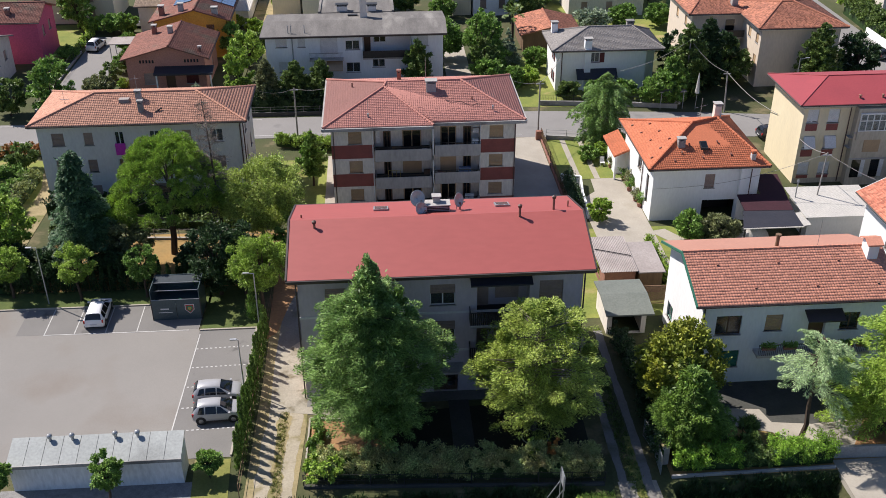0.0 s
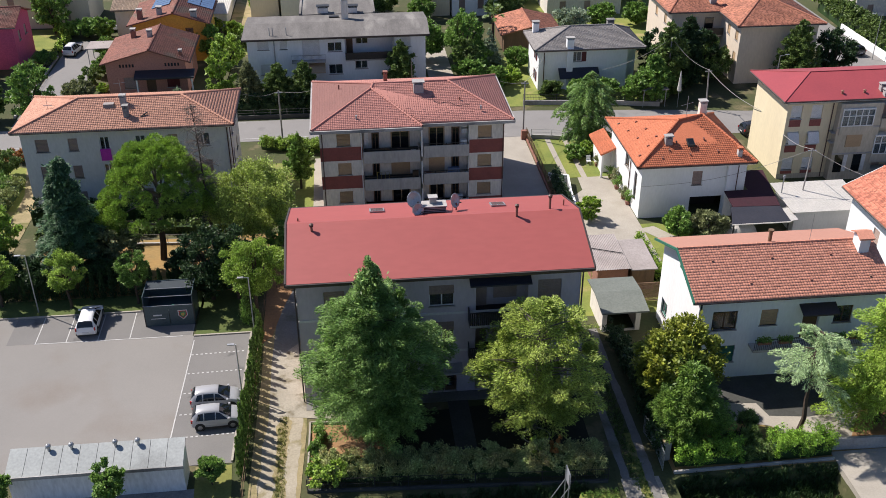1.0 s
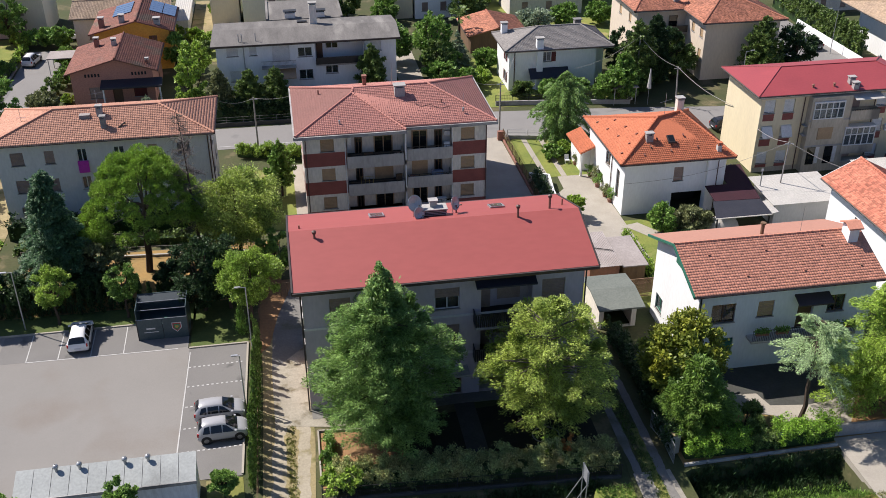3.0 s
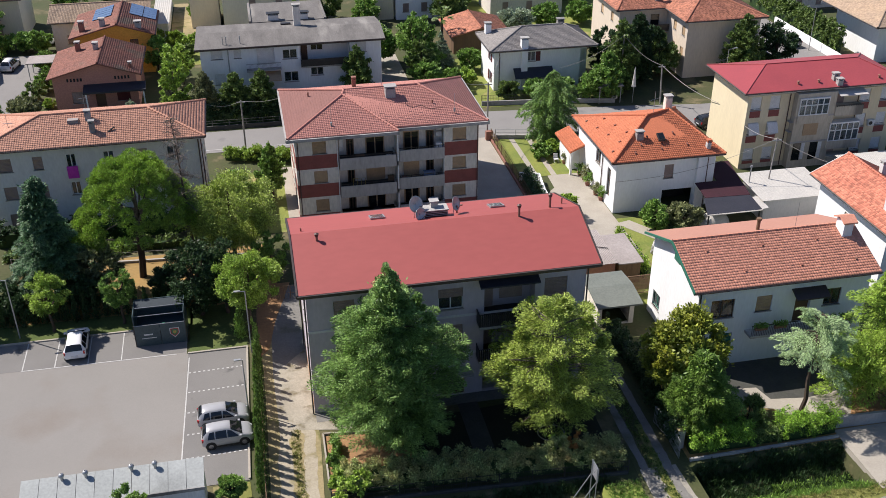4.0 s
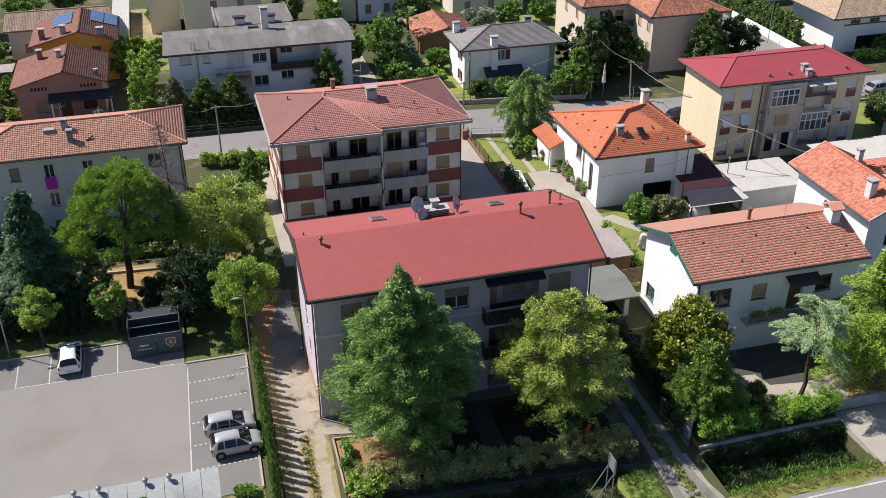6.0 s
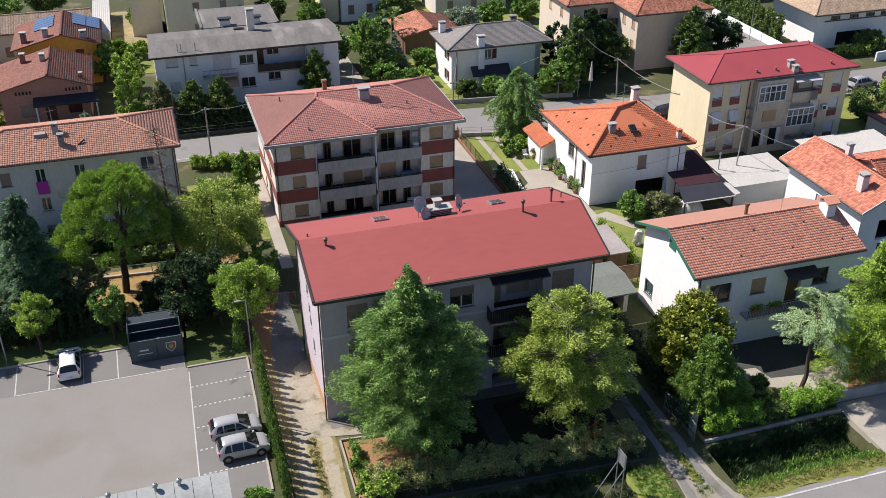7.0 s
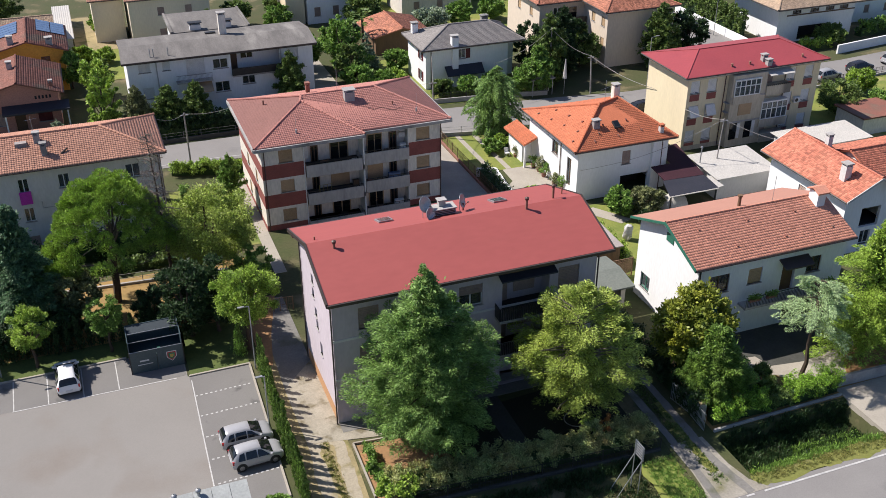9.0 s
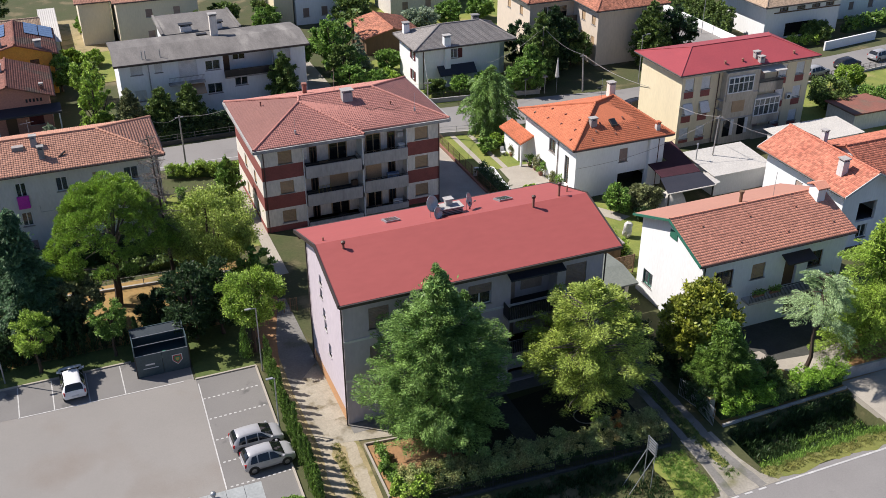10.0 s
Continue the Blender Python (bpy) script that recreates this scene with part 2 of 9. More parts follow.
    solar=mat("solar_cell_glass", (0.07, 0.11, 0.20), (0.10, 0.15, 0.25), 0.15, 2, 8, spec=0.7),
    hutroof=mat("dark_navy_sheet", (0.022, 0.032, 0.042), (0.03, 0.042, 0.052), 0.75, 1, 8),
    hutdark=mat("dark_teal_board", (0.045, 0.072, 0.082), (0.055, 0.082, 0.092), 0.45, 1, 8, rand=0.1),
    white_car=mat("white_car_paint", (0.72, 0.72, 0.72), (0.70, 0.70, 0.70), 0.25, 1, 5, spec=0.6, amount=0.1),
    silver_car=mat("silver_car_paint", (0.38, 0.38, 0.39), (0.36, 0.36, 0.37), 0.28, 1, 5, metal=0.1, spec=0.6, amount=0.1),
    dark_car=mat("dark_car_paint", (0.03, 0.032, 0.04), (0.028, 0.03, 0.038), 0.22, 1, 5, spec=0.6, amount=0.1),
    rubber=mat("tyre_rubber", (0.02, 0.02, 0.02), None, 0.85, 4, 12),
    rim=mat("alloy_rim", (0.26, 0.26, 0.27), None, 0.35, 4, 12, metal=0.7),
    lampglass=mat("lamp_lens", (0.75, 0.75, 0.76), None, 0.15, 2, 8, spec=0.6),
    redlens=mat("red_lens", (0.40, 0.015, 0.015), None, 0.2, 2, 8, spec=0.6),
    fencewire=mat("fence_mesh", (0.16, 0.155, 0.15), (0.12, 0.115, 0.11), 0.7, 2, 8),
    whitestone=mat("pale_stone", (0.60, 0.58, 0.55), (0.40, 0.39, 0.37), 0.9, 2.5, 10, 0.5),
    badge_r=mat("red_print", (0.35, 0.04, 0.04), None, 0.6), badge_g=mat("green_print", (0.03, 0.20, 0.10), None, 0.6),
    badge_w=mat("white_print", (0.62, 0.62, 0.62), None, 0.6), badge_y=mat("gold_print", (0.45, 0.33, 0.08), None, 0.6),
    # near-black: the deep shade of the front trees is in this colour
    duskground=mat("garden_ground_with_shade", (0.024, 0.026, 0.014), (0.016, 0.019, 0.011), 0.95, 0.6, 6, 0.5),
    # concrete with deep shade mixed into its colour
    darkconcrete=mat("shade_darkened_concrete", (0.07, 0.07, 0.063), (0.05, 0.051, 0.045), 0.95, 0.8, 7, 0.3),
    # packed grey surface, toned down to include the shade on it
    greypath=mat("grey_packed_drive_shade", (0.20, 0.19, 0.175), (0.15, 0.145, 0.13), 0.95, 0.5, 7, 0.1, stain=(0.10, 0.105, 0.06), stain_cut=0.57),
    leaf_main=leaf_mat("feathery_green_leaf", (0.270, 0.415, 0.108), (0.140, 0.245, 0.070)),
    leaf_light=leaf_mat("yellow_green_leaf", (0.410, 0.490, 0.098), (0.250, 0.340, 0.068)),
    leaf_front=leaf_mat("soft_green_evergreen_leaf", (0.20, 0.32, 0.055), (0.115, 0.205, 0.040)),
    leaf_mid=leaf_mat("mid_green_leaf", (0.215, 0.345, 0.065), (0.140, 0.255, 0.052)),
    # evergreen leaf; also paints shade into ditch grass and hedge cores
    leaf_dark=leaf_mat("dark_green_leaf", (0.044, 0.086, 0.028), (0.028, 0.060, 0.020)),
    leaf_magn=leaf_mat("glossy_olive_leaf", (0.36, 0.37, 0.045), (0.13, 0.19, 0.032), 0.45),
    leaf_pine=leaf_mat("pine_needle", (0.345, 0.500, 0.076), (0.165, 0.275, 0.046)),
    leaf_spruce=leaf_mat("spruce_needle", (0.120, 0.215, 0.095), (0.075, 0.150, 0.072)),
    leaf_blue=leaf_mat("blue_grey_needle", (0.350, 0.420, 0.280), (0.230, 0.300, 0.195)),
    leaf_straw=leaf_mat("dry_grass_blade", (0.33, 0.31, 0.10), (0.19, 0.23, 0.06), 0.5),
    leaf_row=leaf_mat("sunlit_cypress_leaf", (0.195, 0.300, 0.062), (0.110, 0.190, 0.042)),
    leaf_cedar=leaf_mat("cedar_needle", (0.40, 0.53, 0.26), (0.25, 0.36, 0.165)),
    leaf_box=leaf_mat("clipped_box_leaf", (0.270, 0.450, 0.050), (0.180, 0.330, 0.040)),
    leaf_hedge=leaf_mat("grey_green_hedge_leaf", (0.300, 0.420, 0.150), (0.380, 0.310, 0.120), 0.6),
    leaf_lime=leaf_mat("lime_leaf", (0.340, 0.470, 0.070), (0.215, 0.335, 0.054)),
    leaf_cyp=leaf_mat("cypress_leaf", (0.165, 0.235, 0.055), (0.095, 0.155, 0.040)),
    leaf_olive=leaf_mat("dull_olive_leaf", (0.247, 0.268, 0.118), (0.161, 0.182, 0.075)),
    leaf_orange=leaf_mat("orange_flowering_leaf", (0.45, 0.16, 0.05), (0.25, 0.17, 0.05), 0.4),
    leaf_rust=leaf_mat("mixed_rusty_leaf", (0.260, 0.280, 0.085), (0.150, 0.215, 0.070), 0.55),
    twig=mat("dead_twig", (0.20, 0.165, 0.14), (0.15, 0.125, 0.105), 0.95, 2, 12),
)


# ---- building blocks ----
class Geo:
    """Vertices and faces in world metres, gathered into one mesh."""

    def __init__(self):
        self.v, self.f = [], []

    def poly(self, *pts):
        k = len(self.v)
        self.v += [tuple(p) for p in pts]
        self.f.append(tuple(range(k, k + len(pts))))
        return self

    def box(self, x0, x1, y0, y1, z0, z1):
        k = len(self.v)
        self.v += [(x, y, z) for z in (z0, z1) for x, y in ((x0, y0), (x1, y0), (x1, y1), (x0, y1))]
        self.f += [tuple(k + i for i in q) for q in ((3, 2, 1, 0), (4, 5, 6, 7), (0, 1, 5, 4), (1, 2, 6, 5), (2, 3, 7, 6), (3, 0, 4, 7))]
        return self

    def prism(self, pts, down):
        """A slab under the polygon pts, thick by the vector down."""
        k, n = len(self.v), len(pts)
        d = Vector(down)
        self.v += [tuple(p) for p in pts] + [tuple(Vector(p) + d) for p in pts]
        self.f.append(tuple(range(k, k + n)))
        self.f.append(tuple(range(k + 2 * n - 1, k + n - 1, -1)))
        for i in range(n):
            j = (i + 1) % n
            self.f.append((k + i, k + n + i, k + n + j, k + j))
        return self

    def tube(self, a, b, r0, r1=None, n=8, caps=True):
        a, b = Vector(a), Vector(b)
        r1 = r0 if r1 is None else r1
        w = (b - a).normalized()
        s = w.orthogonal().normalized()
        t = w.cross(s)
        k = len(self.v)
        for c, r in ((a, r0), (b, r1)):
            for i in range(n):
                q = 2 * math.pi * i / n
                self.v.append(tuple(c + r * (math.cos(q) * s + math.sin(q) * t)))
        for i in range(n):
            j = (i + 1) % n
            self.f.append((k + i, k + j, k + n + j, k + n + i))
        if caps:
            self.f.append(tuple(range(k + n - 1, k - 1, -1)))
            self.f.append(tuple(range(k + n, k + 2 * n)))
        return self

    def path(self, pts, r, n=6):
        """One bent tube through the points."""
        P = [Vector(p) for p in pts]
        k = len(self.v)
        s = None
        for i, p in enumerate(P):
            w = (P[min(i + 1, len(P) - 1)] - P[max(i - 1, 0)]).normalized()
            s = w.orthogonal() if s is None else s - w * s.dot(w)
            s.normalize()
            t = w.cross(s)
            for j in range(n):
                q = 2 * math.pi * j / n
                self.v.append(tuple(p + r * (math.cos(q) * s + math.sin(q) * t)))
        for i in range(len(P) - 1):
            for j in range(n):
                e = (j + 1) % n
                self.f.append((k + i * n + j, k + i * n + e, k + (i + 1) * n + e, k + (i + 1) * n + j))
        self.f += [tuple(range(k + n - 1, k - 1, -1)), tuple(range(k + (len(P) - 1) * n, k + len(P) * n))]
        return self


def thing(name, label, category, loc, group="", kind=""):
    ob = new(name)
    ob.location = loc
    ob.empty_display_size = 0.3
    return tagged(ob, label, category, group, kind)


def root_of(ob):
    while ob.parent:
        ob = ob.parent
    return ob


def part(name, geo, material, parent=None, label="", smooth=False, fix=True):
    """One mesh object; under parent its origin is the base of the whole thing."""
    me = bpy.data.meshes.new(name)
    if isinstance(geo, Geo):
        vs, fs = geo.v, geo.f
        if parent is not None:
            o = root_of(parent).location
            vs = [(x - o.x, y - o.y, z - o.z) for x, y, z in vs]
        me.from_pydata(vs, [], fs)
    else:
        vs, fs = geo
        if parent is not None:
            vs = vs - np.array(root_of(parent).location)
        n, k = len(vs), fs.shape[1]
        me.vertices.add(n)
        me.vertices.foreach_set("co", np.asarray(vs, dtype=np.float32).ravel())
        me.loops.add(fs.size)
        me.loops.foreach_set("vertex_index", fs.astype(np.int32).ravel())
        me.polygons.add(len(fs))
        me.polygons.foreach_set("loop_start", np.arange(0, fs.size, k, dtype=np.int32))
        me.update(calc_edges=True)
        fix = False
    if fix:
        bm = bmesh.new()
        bm.from_mesh(me)
        bmesh.ops.recalc_face_normals(bm, faces=bm.faces)
        bm.to_mesh(me)
        bm.free()
    if smooth:
        me.polygons.foreach_set("use_smooth", [True] * len(me.polygons))
    me.materials.append(material)
    ob = new(name, me)
    ob.parent = parent
    if label:
        ob["label"] = label
    return ob


def structure(name, geo, material, label, category="ground"):
    return tagged(part(name, geo, material), label, category, kind="structure")


def side_pt(side, plane, u, d, z):
    """A point of a facade: u along it, d out of it, z up."""
    if side == "S":
        return (u, plane - d, z)
    if side == "N":
        return (u, plane + d, z)
    if side == "W":
        return (plane - d, u, z)
    return (plane + d, u, z)


def sbox(g, side, plane, u0, u1, d0, d1, z0, z1):
    a, b = side_pt(side, plane, u0, d0, z0), side_pt(side, plane, u1, d1, z1)
    return g.box(min(a[0], b[0]), max(a[0], b[0]), min(a[1], b[1]), max(a[1], b[1]), min(a[2], b[2]), max(a[2], b[2]))


def slatted(side, plane, u0, u1, z0, z1, pitch=0.13):
    """A roller shutter as one corrugated sheet."""
    k = max(2, int((z1 - z0) / pitch))
    prof = [(-0.115, z0)]
    for i in range(k):
        c, d = z0 + (z1 - z0) * i / k, (z1 - z0) / k
        prof += [(-0.10, c + 0.001), (-0.08, c + 0.3 * d), (-0.08, c + 0.8 * d), (-0.10, c + 0.95 * d)]
    prof.append((-0.115, z1))
    g = Geo()
    n = len(prof)
    g.v = [side_pt(side, plane, u, d, z) for u in (u0, u1) for d, z in prof]
    for i in range(n):
        j = (i + 1) % n
        g.f.append((i, j, n + j, n + i))
    g.f += [tuple(range(n)), tuple(range(2 * n - 1, n - 1, -1))]
    return g


def wall_panel(g, side, plane, u0, u1, z0, z1, holes, th=0.3):
    """A wall with thickness, pierced by the holes (u0, u1, z0, z1)."""
    hs = [(max(a, u0), min(b, u1), max(c, z0), min(d, z1)) for a, b, c, d in holes]
    hs = [h for h in hs if h[1] - h[0] > 0.01 and h[3] - h[2] > 0.01]
    us = sorted({u0, u1, *[h[0] for h in hs], *[h[1] for h in hs]})
    zs = sorted({z0, z1, *[h[2] for h in hs], *[h[3] for h in hs]})
    P = lambda u, d, z: side_pt(side, plane, u, d, z)
    for a, b in zip(us, us[1:]):
        for c, d in zip(zs, zs[1:]):
            um, zm = (a + b) / 2, (c + d) / 2
            if any(h[0] < um < h[1] and h[2] < zm < h[3] for h in hs):
                continue
            for e in (0, -th):
                g.poly(P(a, e, c), P(b, e, c), P(b, e, d), P(a, e, d))
    rims = [(u0, u1, z0, z1)] + hs
    for a, b, c, d in rims:
        g.poly(P(a, 0, c), P(a, -th, c), P(a, -th, d), P(a, 0, d))
        g.poly(P(b, 0, c), P(b, -th, c), P(b, -th, d), P(b, 0, d))
        g.poly(P(a, 0, c), P(a, -th, c), P(b, -th, c), P(b, 0, c))
        g.poly(P(a, 0, d), P(a, -th, d), P(b, -th, d), P(b, 0, d))


class House:
    """Walls with real openings, and windows, doors and roof as parts of one thing."""

    def __init__(self, name, label, x0, x1, y0, y1, category="house"):
        self.root = thing(name, label, category, ((x0 + x1) / 2, (y0 + y1) / 2, 0))
        self.x0, self.x1, self.y0, self.y1 = x0, x1, y0, y1
        self.holes = dict(S=[], N=[], W=[], E=[])

    def plane(self, side):
        return dict(S=self.y0, N=self.y1, W=self.x0, E=self.x1)[side]

    def span(self, side):
        return (self.x0, self.x1) if side in "SN" else (self.y0 + 0.3, self.y1 - 0.3)

    def hole(self, side, u0, u1, z0, z1):
        self.holes[side].append((u0, u1, z0, z1))

    def window(self, side, u0, u1, z0, z1, style="shutter", closed=1.0, sill=True, frame_mat="frame_b", shut="shutter", plane=None, name="window", cut=True):
        p = self.plane(side) if plane is None else plane
        if cut:
            self.hole(side, u0, u1, z0, z1)
        g = Geo()
        w = 0.07
        for a, b, c, d in ((u0, u0 + w, z0, z1), (u1 - w, u1, z0, z1), (u0 + w, u1 - w, z1 - w, z1), (u0 + w, u1 - w, z0, z0 + w)):
            sbox(g, side, p, a, b, -0.20, -0.12, c, d)
        if u1 - u0 > 0.75:
            m = (u0 + u1) / 2
            sbox(g, side, p, m - 0.045, m + 0.045, -0.19, -0.13, z0 + w, z1 - w)
        win = part(name, g, M[frame_mat], self.root)
        part("pane", sbox(Geo(), side, p, u0 + w, u1 - w, -0.168, -0.155, z0 + w, z1 - w), M["glass"], win).visible_shadow = False
        if style == "curtain":
            g = Geo()
            n = 7
            for i in range(n):
                a = u0 + (u1 - u0) * i / n
                if i == n // 2:
                    continue
                sbox(g, side, p, a, a + (u1 - u0) / n * 0.92, -0.28 - 0.02 * (i % 2), -0.24 - 0.02 * (i % 2), z0 + 0.05, z1 - 0.03)
            part("curtain", g, M["curtain"], win)
        if style == "shutter" and closed > 0.05:
            zb = z1 - (z1 - z0) * closed
            g = slatted(side, p, u0 + 0.02, u1 - 0.02, zb, z1)
            part("shutter", g, M[shut], win)
        if sill:
            part("sill", sbox(Geo(), side, p, u0 - 0.08, u1 + 0.08, -0.1, 0.07, z0 - 0.07, z0), M["concrete"], win)
        return win

    def leaf_shutters(self, side, u0, u1, z0, z1, material, win):
        """Two hinged shutters folded back against the wall."""
        p, h = self.plane(side), (u1 - u0) / 2
        for a in (u0 - h - 0.02, u1 + 0.02):
            g = Geo()
            sbox(g, side, p, a, a + h, 0.02, 0.06, z0, z1)
            for i in range(8):
                c = z0 + 0.08 + (z1 - z0 - 0.16) * i / 8
                sbox(g, side, p, a + 0.06, a + h - 0.06, 0.06, 0.075, c, c + 0.07)
            part("hinged_shutter", g, M[material], win)

    def walls(self, z0, z1, material, sides="SNWE", name="wall", spans=None, planes=None):
        for s in sides:
            g = Geo()
            a, b = (spans or {}).get(s, self.span(s))
            wall_panel(g, s, (planes or {}).get(s, self.plane(s)), a, b, z0, z1, self.holes[s])
            part(name, g, M[material], self.root)

    def floor(self, z, material="dark"):
        part("floor_slab", Geo().box(self.x0 + 0.3, self.x1 - 0.3, self.y0 + 0.3, self.y1 - 0.3, z - 0.12, z), M[material], self.root)

    def pipe(self, pts, r=0.055, material="copper"):
        part("downpipe", Geo().path(pts, r), M[material], self.root)

    def chimney(self, x, y, z0, z1, sx=0.6, sy=0.6, material="concrete", cap="concrete"):
        c = part("chimney", Geo().box(x - sx / 2, x + sx / 2, y - sy / 2, y + sy / 2, z0, z1 - 0.3), M[material], self.root)
        g = Geo()
        for a in (-1, 1):
            for b in (-1, 1):
                g.box(x + a * sx * 0.4 - 0.06, x + a * sx * 0.4 + 0.06, y + b * sy * 0.4 - 0.06, y + b * sy * 0.4 + 0.06, z1 - 0.3, z1 - 0.1)
        g.box(x - sx * 0.62, x + sx * 0.62, y - sy * 0.62, y + sy * 0.62, z1 - 0.1, z1)
        part("cap", g, M[cap], c)
        return c


def inside(pu, pv, poly):
    ok = np.zeros(pu.shape, bool)
    n = len(poly)
    for i in range(n):
        (x1, y1), (x2, y2) = poly[i], poly[(i + 1) % n]
        hit = (y1 > pv) != (y2 > pv)
        with np.errstate(divide="ignore", invalid="ignore"):
            xc = (x2 - x1) * (pv - y1) / (y2 - y1 + 1e-12) + x1
        ok ^= hit & (pu < xc)
    return ok


def tile_arrays(pts, cw=0.21, rh=0.29, roll=0.045):
    """Overlapping clay tiles on a slope whose first two points are its eave."""
    P = [Vector(p) for p in pts]
    u = (P[1] - P[0]).normalized()
    n = u.cross(P[2] - P[0]).normalized()
    if n.z < 0:
        n = -n
    v = n.cross(u)
    if v.z < 0:
        v = -v
    poly = [((p - P[0]).dot(u), (p - P[0]).dot(v)) for p in P]
    us, vs = [a for a, _ in poly], [b for _, b in poly]
    gu, gv = np.meshgrid(np.arange(min(us), max(us), cw), np.arange(min(vs), max(vs), rh))
    gu, gv = gu.ravel(), gv.ravel()
    keep = inside(gu + cw / 2, gv + rh / 2, poly)
    gu, gv = gu[keep], gv[keep]
    rng = np.random.default_rng(7)
    a = np.array([0, 0.32, 0.5, 0.78, 1.0]) * cw * 1.02
    h = np.array([0, 0, roll, roll, 0.0])
    k = len(gu)
    lift = rng.normal(0, 0.004, k)
    rows = []
    for dv, dz in ((0.0, -0.01), (0.0, 0.006 + 0.4 * roll), (rh * 1.04, 0.01)):
        w = np.stack([np.repeat(gu[:, None], 5, 1) + a, np.repeat((gv + dv)[:, None], 5, 1), np.repeat((dz + lift)[:, None], 5, 1) + h * (1 if dz > 0 else 0.6)], 2)
        rows.append(w)
    loc = np.stack(rows, 1).reshape(-1, 3)
    U, V, N, O = (np.array(q) for q in (u, v, n, P[0]))
    co = O + loc[:, :1] * U + loc[:, 1:2] * V + loc[:, 2:] * N
    base = (np.arange(k) * 15)[:, None, None]
    quad = []
    for r in (0, 1):
        for c in range(4):
            quad.append([r * 5 + c, r * 5 + c + 1, r * 5 + c + 6, r * 5 + c + 5])
    fs = (base + np.array(quad)[None]).reshape(-1, 4)
    return co, fs


def roof_slope(house, pts, material, tiled=True, thick=0.16, slab=None, parent=None, roll=0.022, rh=0.27):
    r = part("roof", Geo().prism(pts, (0, 0, -thick)), M[slab or material], parent or house.root)
    if tiled:
        t = part("tiles", tile_arrays(pts, rh=rh, roll=roll), M[material], r)
        tagged(t, kind="stuff")
    return r


def ridge_caps(house, a, b, material, r=0.13, step=0.38, parent=None):
    """A row of overlapping half-round cap tiles."""
    a, b = Vector(a), Vector(b)
    n = max(1, int((b - a).length / step))
    w = (b - a).normalized()
    s = w.cross(Vector((0, 0, 1))).normalized()
    t = s.cross(w)
    g = Geo()
    m = 7
    for i in range(n):
        for k, rr in ((0.0, r * 1.12), (0.97, r * 0.9)):
            c = a.lerp(b, (i + k) / n) + t * 0.03
            for j in range(m):
                q = 2 * math.pi * j / m
                g.v.append(tuple(c + rr * (math.cos(q) * s + math.sin(q) * t)))
    for i in range(2 * n - 1):
        for j in range(m):
            e = (j + 1) % m
            g.f.append((i * m + j, i * m + e, (i + 1) * m + e, (i + 1) * m + j))
    return part("ridge", g, M[material], parent or house.root)


def gutter(house, a, b, material="gutter", r=0.08):
    a, b = Vector(a), Vector(b)
    return part("gutter", Geo().tube(a, b, r, r, 6), M[material], house.root)


# ---- vegetation ----
def leaf_arrays(rng, centres, radii, counts, length, width, axis=None, out=0.6, up=0.3, loose=0.7, fill=2.0, pull=0.4):
    """Many small leaves round clump centres; each is a little rhombus."""
    centres, radii = np.asarray(centres, float), np.asarray(radii, float)
    if radii.ndim == 1:
        radii = np.repeat(radii[:, None], 3, 1)
    idx = np.repeat(np.arange(len(centres)), counts)
    n = len(idx)
    d = rng.normal(size=(n, 3))
    d /= np.linalg.norm(d, axis=1)[:, None]
    pos = centres[idx] + d * radii[idx] * (rng.random(n) ** (1 / fill) * (1 + (0.7 if fill < 2.5 else 0.25) * rng.random(n) ** 5))[:, None]
    w = d * out + rng.normal(size=(n, 3)) * loose
    w[:, 2] += up
    if axis is not None:
        a = pos - np.asarray(axis, float)
        a /= np.linalg.norm(a, axis=1)[:, None] + 1e-6
        w += a * pull
    w /= np.linalg.norm(w, axis=1)[:, None]
    hint = rng.normal(size=(n, 3)) * 0.55
    hint[:, 2] += 0.9
    hint[:, 1] -= 0.15
    s = np.cross(w, hint)
    s /= np.linalg.norm(s, axis=1)[:, None] + 1e-6
    size = rng.uniform(0.65, 1.3, n)[:, None]
    co = np.stack([pos - w * length / 2 * size, pos + s * width / 2 * size, pos + w * length / 2 * size, pos - s * width / 2 * size], 1).reshape(-1, 3)
    return co, np.arange(4 * n).reshape(-1, 4)


def limb(g, a, b, r0, r1, sag, rng, steps=3):
    """A bent, tapering limb."""
    a, b = Vector(a), Vector(b)
    prev, pr = a, r0
    for i in range(1, steps + 1):
        k = i / steps
        p = a.lerp(b, k) + Vector((rng.normal() * 0.06, rng.normal() * 0.06, sag * math.sin(math.pi * k))) * (1 if i < steps else 0)
        r = r0 + (r1 - r0) * k
        g.tube(prev, p, pr, r, 6, False)
        prev, pr = p, r


def plant(name, label, x, y, category="tree", group=""):
    return thing(name, label, category, (x, y, 0), group)


